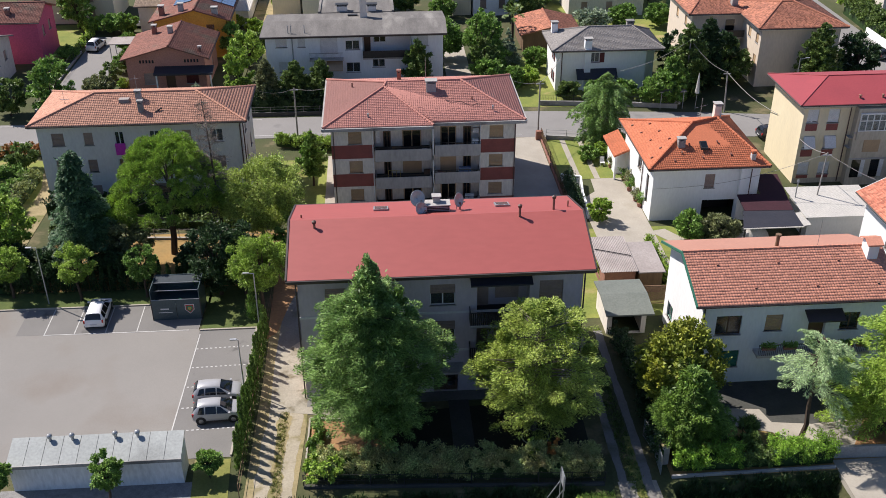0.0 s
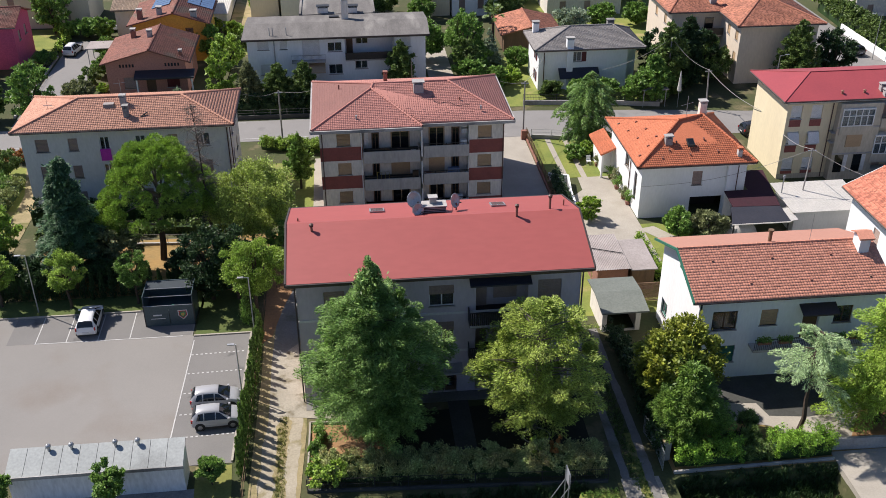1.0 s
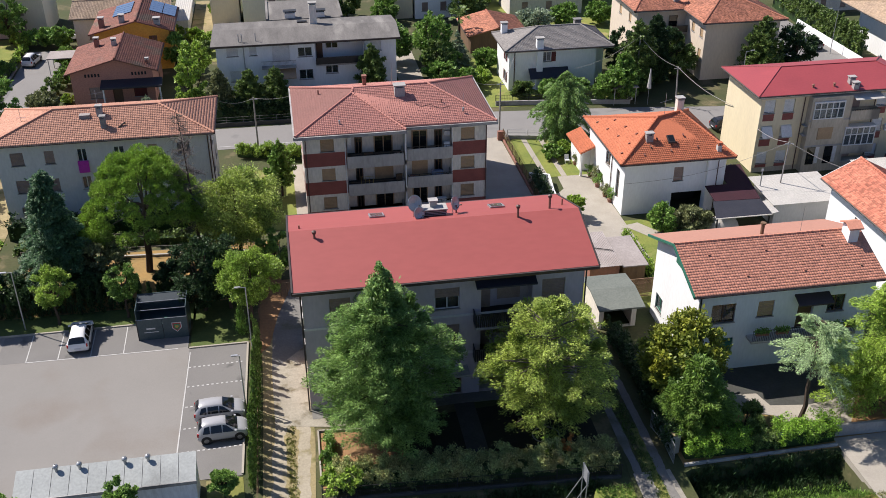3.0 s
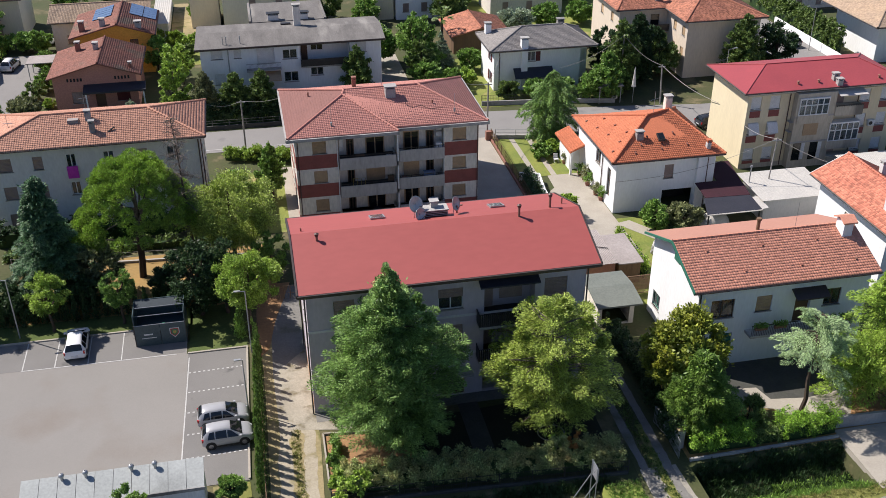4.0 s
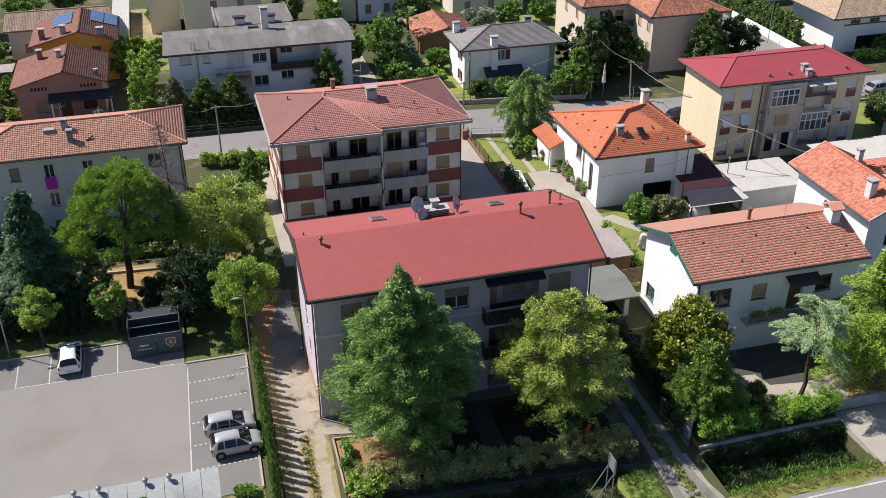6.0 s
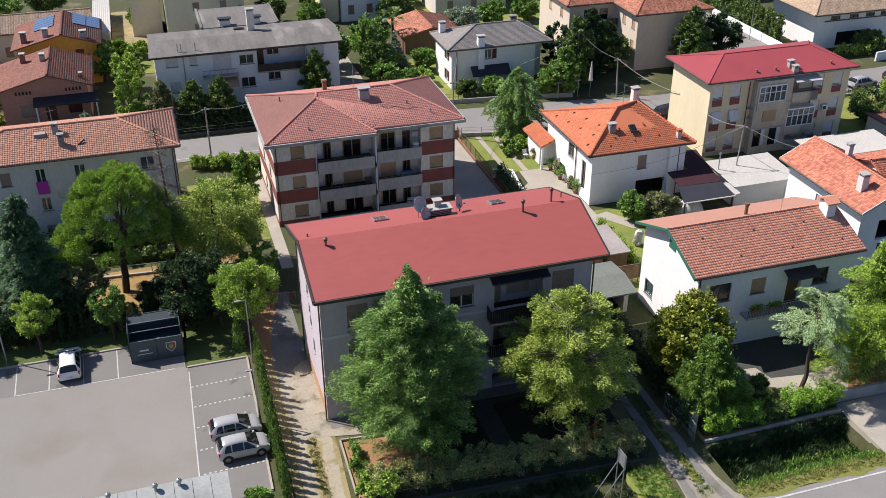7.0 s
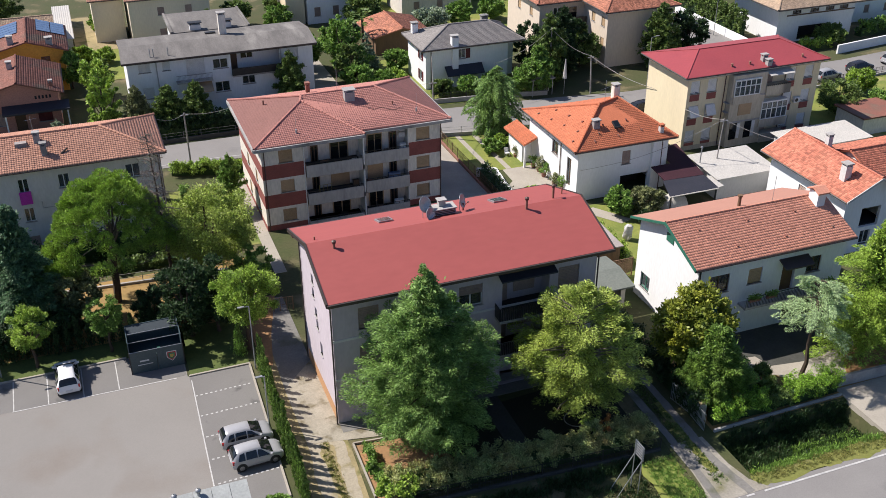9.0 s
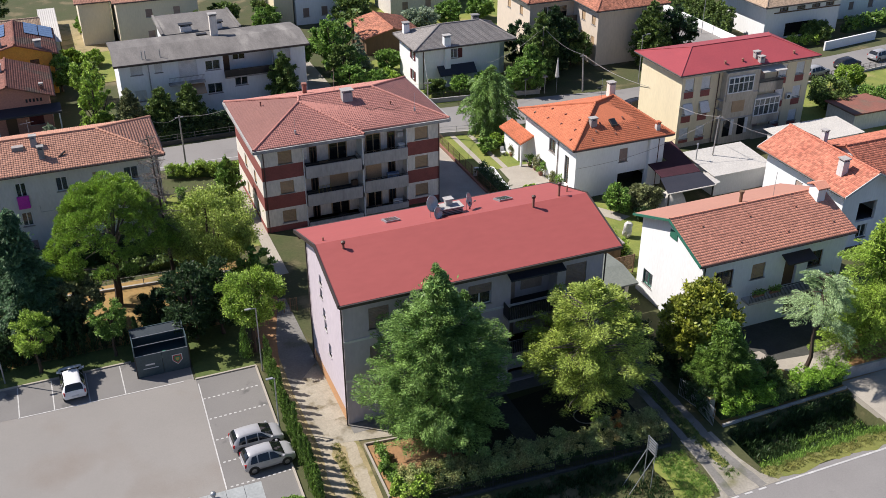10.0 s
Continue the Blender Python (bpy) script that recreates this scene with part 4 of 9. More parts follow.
slab("road_north", [(-300, 106), (-90, 107.2), (-7, 106.6), (16, 104.7), (43, 102.8), (77, 103.2), (130, 107), (300, 122),
                    (300, 130), (130, 114.5), (82, 109.8), (47, 109.4), (36, 111.0), (19, 112.6), (-15.6, 112.9), (-90, 113.2), (-300, 113)], 0.03, "road", "grey asphalt village road", "road")
slab("side_street_west", [(-43.0, 114), (-36.4, 114), (-36.9, 141), (-37.2, 147), (-43.6, 147), (-43, 141)], 0.035, "road", "narrow asphalt side street", "road")
slab("side_street_east", [(64.5, 109), (73.0, 109), (73.0, 135), (74, 210), (66, 210), (65.5, 135)], 0.035, "road", "asphalt side street between gardens", "road")
# car park
slab("car_park", [(-60, 51.6), (-11.75, 51.6), (-11.4, 67.2), (-16.2, 67.2), (-16.2, 71.3), (-60, 71.3)], 0.04, "asphalt", "sunbleached asphalt car park", "parking")
slab("bay_strip_east", [(-16.3, 51.65), (-11.85, 51.65), (-11.55, 67.05), (-16.1, 67.05)], 0.046, "asphalt_bay", "darker grey asphalt of the parking bays", "parking")
slab("bay_strip_north", rect(-31.0, -16.3, 67.45, 71.2), 0.046, "asphalt_bay", "darker grey asphalt of the parking bays", "parking")


def paint(name, strips, z=0.056, label="worn white parking line"):
    g = Geo()
    for x0, y0, x1, y1, w in strips:
        d = Vector((x1 - x0, y1 - y0, 0))
        s = Vector((-d.y, d.x, 0)).normalized() * w / 2
        a, b = Vector((x0, y0, z)), Vector((x1, y1, z))
        g.prism([a - s, b - s, b + s, a + s], (0, 0, -0.012))
    return structure(name, g, M["line"], label, "road marking")


paint("bay_line_long", [(-16.3, 54.4, -16.0, 66.6, 0.085)])
paint("bay_line_north", [(-28.8, 67.4, -17.0, 67.3, 0.08)])
for k, x in enumerate((-28.72, -26.3, -23.8, -21.25)):
    paint("bay_divider", [(x, 67.4, x - 0.05, 71.2, 0.08)])
for y in (54.55, 57.1, 59.6, 62.05, 64.55):
    paint("bay_dashes", [(-16.0 + 0.36 * i, y + 0.012 * i, -16.0 + 0.36 * i + 0.17, y + 0.012 * i, 0.12) for i in range(12)], label="dashed white parking bay line")
kerb("kerb_bays_east", [(-11.78, 51.7), (-11.45, 67.15)])
kerb("kerb_bays_north", [(-60, 71.35), (-20.4, 71.35)])
kerb("kerb_lawn_north", [(-16.1, 67.2), (-11.4, 67.2)])
# both strips are coloured dark for the shade of the trees behind
slab("strip_lawn", rect(-60, -15.8, 71.4, 74.0), 0.05, "ditch", "grass strip behind the car park, shade in its green", "grass")
slab("strip_lawn_east", rect(-16.0, -11.4, 67.3, 74.0), 0.05, "ditch", "grass strip beside the car park, shade in its green", "grass")
slab("gravel_yard", rect(-60, -13.9, 46.9, 49.3), 0.03, "gravel", "grey gravel in front of the low building", "gravel")
slab("corner_lawn", [(-13.9, 47.0), (-11.5, 47.0), (-11.75, 51.4), (-14.2, 51.4)], 0.035, "verge", "dry yellow lawn at the car park corner", "grass")
# driveway west of the flats
slab("litter_drive", [(-10.5, 65.5), (-9.7, 66.5), (-9.0, 70.5), (-7.4, 76.5), (-10.5, 76.5)], 0.048, "redearth", "drive strewn with red-brown leaf litter", "driveway")
slab("dirt_drive", [(-10.6, 41.5), (-7.4, 41.5), (-6.7, 55.1), (-6.85, 57.7), (-6.85, 76), (-10.4, 76), (-10.3, 60)], 0.03, "dirt", "dry dirt driveway with wheel tracks", "driveway")
# grey surface, its colour also holding the shade of the tree
slab("grey_drive", [(-9.6, 62.8), (-6.85, 65.6), (-6.85, 76), (-9.2, 76), (-9.4, 70)], 0.042, "greypath", "grey upper drive beside the flats, darkened for shade", "driveway")
slab("concrete_drive", [(-9.5, 56.3), (-4.2, 55.3), (-4.2, 57.7), (-6.85, 57.7), (-6.85, 66), (-9.6, 63)], 0.045, "worn_concrete", "stained concrete paving beside the flats", "paving")
for i, a in enumerate((-9.35, -7.75)):
    strip("wheel_track", [(a - 0.1, 41.6), (a, 49.0), (a + 0.3, 56.6)], 0.95, 0.036, "dirt_pale", "pale worn wheel track", seed=i, wobble=0.09)
strip("drive_middle", [(-8.6, 41.6), (-8.5, 49.0), (-8.3, 56.0)], 0.8, 0.040, "dirt", "yellowed dry grass between the wheel tracks", seed=21, wobble=0.16)
# garden earth painted dark in place of the tree shade
slab("front_garden", [(-6.6, 49.0), (13.0, 48.2), (13.2, 56.4), (-6.45, 55.0)], 0.03, "duskground", "garden ground darkened for the shade under the trees", "earth")
slab("earth_patch", [(-6.5, 49.2), (0.2, 49.0), (-0.6, 52.0), (-3.0, 54.6), (-6.45, 55.0)], 0.036, "redearth", "orange-brown needle litter at the garden corner", "earth")
# path concrete darkened for the shade of the garden trees
slab("entrance_path", rect(3.6, 5.1, 48.6, 57.7), 0.05, "darkconcrete", "grey concrete path to the entrance, darkened for shade", "path")
# pavement shares the grey that is toned down for shade
slab("front_pavement", [(-6.8, 56.6), (13.3, 56.6), (13.3, 57.7), (-6.8, 57.7)], 0.055, "greypath", "concrete pavement along the flats", "paving")
kerb("garden_kerb", [(-6.6, 49.6), (-6.5, 55.15), (-3.2, 54.8)], 0.12, 0.2)
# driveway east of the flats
# dark ground colour adds to the shade over this drive
slab("east_drive", [(13.6, 41.5), (17.5, 41.5), (16.9, 47.3), (17.4, 57), (17.2, 66), (14.2, 66), (14.4, 52), (13.9, 47)], 0.028, "ground", "dirt driveway with shade in its dark colour", "driveway")
# worn tracks in the grey toned down for shade
for i, a in enumerate((14.55, 16.2)):
    strip("wheel_track", [(a + 0.1 + 0.5 * (a - 15.4), 41.3), (a - 0.05, 44.5), (a + 0.1, 50.0), (a + 0.3, 65.0)], 0.62, 0.049, "greypath", "grey worn wheel track, darkened for shade", seed=5 + i, wobble=0.04)
slab("drive_apron", [(13.4, 41.25), (18.2, 41.25), (17.3, 42.4), (16.9, 44.2), (16.8, 47.2), (14.2, 47.2), (14.1, 44.2), (13.9, 42.6)], 0.042, "dirt_grey", "pale gravelly driveway mouth", "driveway")
strip("drive_mouth", [(15.5, 43.8), (15.6, 47.4), (15.8, 52.0)], 0.75, 0.047, "verge", "grassy middle of the driveway", seed=9, wobble=0.15)
# villa garden
slab("villa_garden", rect(17.9, 37.5, 47.3, 57.2), 0.02, "straw", "dry grass garden with bare earth", "earth")
slab("villa_patio", [(20, 53.5), (26.3, 51.3), (27.4, 49.4), (32.0, 49.3), (37, 53.5), (37, 57.2), (20, 57.2)], 0.05, "paving", "pale concrete patio", "paving")
# dark slab that paints the villa's shade onto the patio
slab("villa_terrace", [(20, 54.6), (26.2, 53.9), (26.6, 52.4), (29.4, 52.0), (37, 53.0), (37, 57.15), (20, 57.15)], 0.06, "darkconcrete", "terrace paving along the villa with painted shade", "paving")
slab("villa_earth", [(31.2, 49.2), (37.4, 49.2), (37.4, 53.0), (33.4, 52.4)], 0.056, "redearth", "bare orange earth beside the patio", "earth")
slab("culvert_bridge", rect(29.3, 36.0, 42.2, 48.2), 0.06, "paving", "concrete bridge over the ditch", "bridge", base=-1.8)
# between the buildings
slab("north_garden", rect(13.5, 30.0, 66.6, 82), 0.02, "grass", "sunlit lawn behind the sheds", "grass")
slab("garden_path", [(25.0, 81.0), (27.6, 77.3), (29.0, 77.8), (26.6, 81.4)], 0.05, "paving", "pale concrete garden path", "path")
slab("court_paving", [(19.8, 73.0), (25.4, 73.0), (25.4, 104.0), (22.2, 104.0), (21.5, 90.0), (19.6, 88.0)], 0.04, "paving", "pale concrete courtyard", "paving")
slab("drive_lawn", rect(18.3, 25.2, 93.0, 103.6), 0.045, "grass", "lawn with two wheel tracks", "grass")
for a in (20.4, 22.4):
    slab("wheel_track", rect(a - 0.3, a + 0.3, 93.0, 104.2), 0.056, "paving", "concrete wheel track in the lawn", "driveway")
slab("flats_drive", rect(12.7, 17.8, 80, 104.6), 0.035, "paving", "pale concrete drive beside the flats", "paving")
slab("flats_lawn", rect(-13.5, -5.5, 86, 100.2), 0.03, "grass", "sunny yellowing lawn between two buildings", "grass")
slab("flats_walk", rect(-6.6, -5.5, 80, 101), 0.045, "paving", "narrow paved walk along the wall", "paving")
slab("straw_yard", rect(-32, -8.5, 73.9, 84), 0.03, "straw", "dry straw-coloured ground under the trees", "earth")
slab("west_yard", [(-42.5, 84), (-36, 84), (-34.5, 100), (-42, 104), (-60, 104), (-60, 84)], 0.03, "grass", "grass yard beside the house", "grass")
slab("west_path", [(-36.2, 82), (-34.6, 82), (-34.5, 95), (-37.5, 106), (-39, 106), (-36.6, 95)], 0.04, "dirt", "beige dirt path beside the house", "path")
slab("back_lawn", [(14, 114.5), (36, 112.5), (36, 133), (14, 133)], 0.02, "grass", "sunlit garden lawn", "grass")
slab("gb_drive", rect(8.6, 12.0, 114.5, 140), 0.03, "paving", "pale gravel drive", "driveway")
slab("far_lawn", rect(24, 64, 136, 175), 0.02, "grass", "far sunlit lawns", "grass")
slab("far_yard", rect(-19.5, -13.5, 139, 160), 0.03, "straw", "dry yard with scattered grass", "earth")
slab("far_lawn_west", rect(-60, -44, 137, 152), 0.02, "grass", "green garden lawn", "grass")
slab("east_lawn", rect(62, 110, 78, 102.5), 0.02, "grass", "sunny green lawn with shrubs", "grass")
paint("road_edge_line", [(-300, 41.1, 12.6, 41.1, 0.14), (17.6, 41.1, 300, 41.1, 0.14)] + [(12.9 + 1.1 * i, 41.1, 13.5 + 1.1 * i, 41.1, 0.14) for i in range(4)], 0.045, "white road edge line")
paint("road_centre_line", [(-200 + 7.5 * i, 37.6, -196 + 7.5 * i, 37.6, 0.14) for i in range(54)], 0.045, "dashed white centre line")
paint("north_road_line", [(-60, 107.6, -7, 107.4, 0.10), (-7, 107.4, 16, 105.5, 0.10), (-60, 112.6, -15, 112.4, 0.10)], 0.045, "white road edge line")


# ---- the red-roofed block of flats ----
def build_flats():
    h = House("apartment_block", "three-storey lilac-grey block of flats with red coated roof", -6.85, 13.3, 57.7, 66.6, "apartment block")
    cols = ((-5.0, -3.5), (2.4, 4.2), (10.2, 11.9))
    for i, (zb, zt) in enumerate(((7.75, 9.5), (4.75, 6.4), (1.5, 3.15))):
        for j, (a, b) in enumerate(cols):
            if i == 2 and j == 1:
                continue
            h.window("S", a, b, zb, zt, closed=(1.0, 0.45, 1.0)[j] if i == 0 else (1, 0.5, 0.8)[j], frame_mat="frame_w")
        # loggia with its door and window
        h.hole("S", 5.75, 9.5, zb - 1.25 if i < 2 else 0.1, zt + 0.1)
    h.hole("S", 2.6, 4.4, 0.1, 2.4)
    for zb, a in ((8.85, 63.0), (7.7, 63.0), (6.3, 62.5), (5.35, 62.3), (3.55, 61.5)):
        h.window("W", a - 0.3, a + 0.35, zb, zb + (0.7 if zb > 4 else 1.0), style="open", frame_mat="frame_w")
    h.walls(1.1, 10.75, "lilac")
    h.walls(-0.1, 1.1, "lilac", "SNE")
    h.walls(-0.1, 1.1, "ochre", "W", "plinth")
    for z in (3.5, 6.8):
        h.floor(z)
        part("string_course", sbox(Geo(), "S", 57.7, -6.87, 13.3, 0, 0.05, z + 0.25, z + 0.43), M["greywall"], h.root)
    h.floor(0.05, "concrete")
    # loggia back walls, floors and balconies
    for i, z in enumerate((0.1, 3.5, 6.5)):
        g = Geo()
        g.box(5.45, 9.8, 59.0, 59.2, z, z + 3.0)
        g.box(5.45, 5.72, 58.0, 59.0, z, z + 3.0)
        g.box(9.53, 9.8, 58.0, 59.0, z, z + 3.0)
        part("loggia_wall", g, M["lilac"], h.root)
        if i:
            b = part("balcony", Geo().box(5.2, 9.7, 56.75, 59.0, z - 0.2, z), M["balcony"], h.root)
            r = part("railing", Geo().path([(5.22, 57.68, z + 1.04), (5.22, 56.8, z + 1.04), (9.68, 56.8, z + 1.04), (9.68, 57.68, z + 1.04)], 0.035, 6), M["darkmetal"], h.root, "dark metal balcony railing")
            for k in range(31):
                x = 5.25 + 4.4 * k / 30
                part("baluster", Geo().box(x - 0.05, x + 0.05, 56.78, 56.81, z, z + 1.02), M["darkmetal"], r)
            for x in (5.2, 9.66):
                part("end_panel", Geo().box(x, x + 0.04, 56.84, 57.7, z, z + 1.0), M["darkmetal"], r)
            part("door", Geo().box(5.8, 6.7, 58.93, 59.0, z, z + 2.2), M["shutter"], h.root)
            part("roller_blind", Geo().box(7.2, 8.9, 58.93, 59.0, z + 0.9, z + 2.3), M["shutter"], h.root)
    part("awning", Geo().prism([(5.2, 56.55, 9.95), (9.55, 56.55, 9.95), (9.55, 57.68, 10.35), (5.2, 57.68, 10.35)], (0, 0, -0.1)), M["darktarp"], h.root, "dark blue fabric awning")
    part("entrance_canopy", Geo().box(2.3, 4.8, 56.4, 57.7, 2.55, 2.7), M["concrete"], h.root)
    d = part("entrance_door", Geo().box(2.65, 3.46, 57.85, 57.92, 0.1, 2.35).box(3.54, 4.35, 57.85, 57.92, 0.1, 2.35), M["frame_b"], h.root)
    part("door_glass", Geo().box(2.8, 3.3, 57.835, 57.848, 0.5, 2.2).box(3.7, 4.2, 57.835, 57.848, 0.5, 2.2), M["glass"], d)
    # roof
    x0, x1, ys, yn, ze, zr, yr = -7.45, 13.85, 56.27, 67.5, 11.14, 12.9, 61.7
    roof_slope(h, [(x0, ys, ze), (x1, ys, ze), (x1, yr, zr), (x0, yr, zr)], "roof_main", False, 0.2)
    roof_slope(h, [(x1, yn, ze), (x0, yn, ze), (x0, yr, zr), (x1, yr, zr)], "roof_main", False, 0.2)
    gable_walls(h, "lilac", ys, yn, ze, zr, yr, 10.75)
    for x in (x0, x1):
        for a, b in (((x, ys, ze), (x, yr, zr)), ((x, yr, zr), (x, yn, ze))):
            d = 0.06
            g = Geo().prism([(a[0] - d, a[1], a[2] + 0.06), (b[0] - d, b[1], b[2] + 0.06), (b[0] + d, b[1], b[2] + 0.06), (a[0] + d, a[1], a[2] + 0.06)], (0, 0, -0.3))
            part("verge_trim", g, M["gutter"], h.root, "dark metal verge trim")
    for y, s in ((ys, -1), (yn, 1)):
        part("gutter", Geo().box(x0, x1, min(y, y + s * 0.14), max(y, y + s * 0.14), ze - 0.2, ze - 0.02), M["gutter"], h.root)
    part("soffit", Geo().box(x0 + 0.1, x1 - 0.1, ys + 0.05, 57.7, ze - 0.36, ze - 0.28).box(x0 + 0.1, x1 - 0.1, 66.6, yn - 0.05, ze - 0.36, ze - 0.28), M["frame_b"], h.root)
    for x in (-6.95, 13.4):
        h.pipe([(x, 56.4, ze - 0.25), (x, 57.6, ze - 0.9), (x, 57.6, 0.1)], 0.06, "gutter")
    h.pipe([(-6.93, 66.4, ze - 0.5), (-6.93, 66.4, 0.1)], 0.05, "gutter")
    # chimney stack, pipes, roof lights
    c = part("chimney", Geo().box(2.3, 4.15, 62.9, 63.7, 11.8, 13.0), M["darkmetal"], h.root, "slatted dark chimney stack")
    for k in range(5):
        part("slat", Geo().box(2.26, 4.19, 62.86, 63.74, 12.35 + 0.13 * k, 12.39 + 0.13 * k), M["concrete"], c)
    part("cap", Geo().box(2.2, 4.25, 62.8, 63.8, 13.02, 13.1), M["concrete"], c)
    part("flue", Geo().box(3.0, 3.5, 63.25, 63.7, 13.1, 13.55).box(2.9, 3.6, 63.2, 63.78, 13.55, 13.62), M["concrete"], c)
    for x, y, z, l in ((9.14, 61.3, 12.75, 0.95), (11.75, 62.2, 12.72, 1.15), (-5.6, 60.9, 12.6, 0.6)):
        p = part("vent_pipe", Geo().tube((x, y, z - 0.1), (x, y, z + l - 0.2), 0.09, 0.09, 10), M["brick"], h.root, "rust-red vent pipe", smooth=False)
        part("cowl", Geo().tube((x, y, z + l - 0.2), (x, y, z + l - 0.05), 0.14, 0.16, 10).tube((x, y, z + l - 0.03), (x, y, z + l + 0.05), 0.17, 0.05, 10), M["copper"], p)
    for x, y in ((-7.0 + 0.4, 62.4), (14.4 - 1.4, 63.2), (5.0, 63.5)):
        part("vent_pipe", Geo().tube((x, y, 12.3), (x, y, 12.95), 0.06, 0.06, 8), M["brick"], h.root)
    for x in (-1.4, 7.7):
        sl = (zr - ze) / (yn - yr)
        z = zr - sl * (64.6 - yr)
        w = part("roof_light", Geo().prism([(x, 64.0, z + 0.6 * sl + 0.14), (x + 1.1, 64.0, z + 0.6 * sl + 0.14), (x + 1.1, 65.2, z - 0.6 * sl + 0.14), (x, 65.2, z - 0.6 * sl + 0.14)], (0, 0, -0.22)), M["galv"], h.root)
        part("pane", Geo().prism([(x + 0.1, 64.1, z + 0.5 * sl + 0.155), (x + 1.0, 64.1, z + 0.5 * sl + 0.155), (x + 1.0, 65.1, z - 0.5 * sl + 0.155), (x + 0.1, 65.1, z - 0.5 * sl + 0.155)], (0, 0, -0.01)), M["glass"], w)
    return h


def dish(x, y, z, r, face, label, height=0.9):
    """A satellite dish on a mast: bowl, arm, mast."""
    t = thing("satellite_dish", label, "satellite dish", (x, y, z))
    part("mast", Geo().tube((x, y, z), (x, y, z + height), 0.03, 0.03, 8), M["galv"], t)
    f = Vector(face).normalized()
    s = f.cross(Vector((0, 0, 1))).normalized()
    u = s.cross(f)
    c = Vector((x, y, z + height)) + f * 0.12
    g = Geo()
    rings, n = 5, 20
    for q in range(rings + 1):
        k = q / rings
        for i in range(n):
            a = 2 * math.pi * i / n
            g.v.append(tuple(c + s * (r * k * math.cos(a)) + u * (r * k * math.sin(a)) + f * (0.22 * r * k * k)))
    for q in range(rings):
        for i in range(n):
            j = (i + 1) % n
            g.f.append((q * n + i, q * n + j, (q + 1) * n + j, (q + 1) * n + i))
    b = part("bowl", g, M["galv"], t, smooth=True, fix=False)
    sol = b.modifiers.new("thickness", "SOLIDIFY")
    sol.thickness = 0.02
    tip = c + f * r * 0.9 - u * r * 0.3
    part("arm", Geo().tube(c - u * r * 0.9, tip, 0.015, 0.015, 6).tube(tip - f * 0.05, tip + f * 0.1, 0.05, 0.05, 8), M["darkmetal"], t)
    return t


build_flats()
dish(1.75, 63.3, 12.3, 0.62, (0.45, -0.75, 0.35), "large grey satellite dish beside the chimney", 1.2)
dish(2.0, 62.75, 12.2, 0.5, (0.5, -0.75, 0.3), "grey satellite dish on the red roof", 0.75)
dish(4.75, 63.6, 12.2, 0.55, (0.75, -0.6, 0.3), "pale satellite dish on the red roof", 0.9)


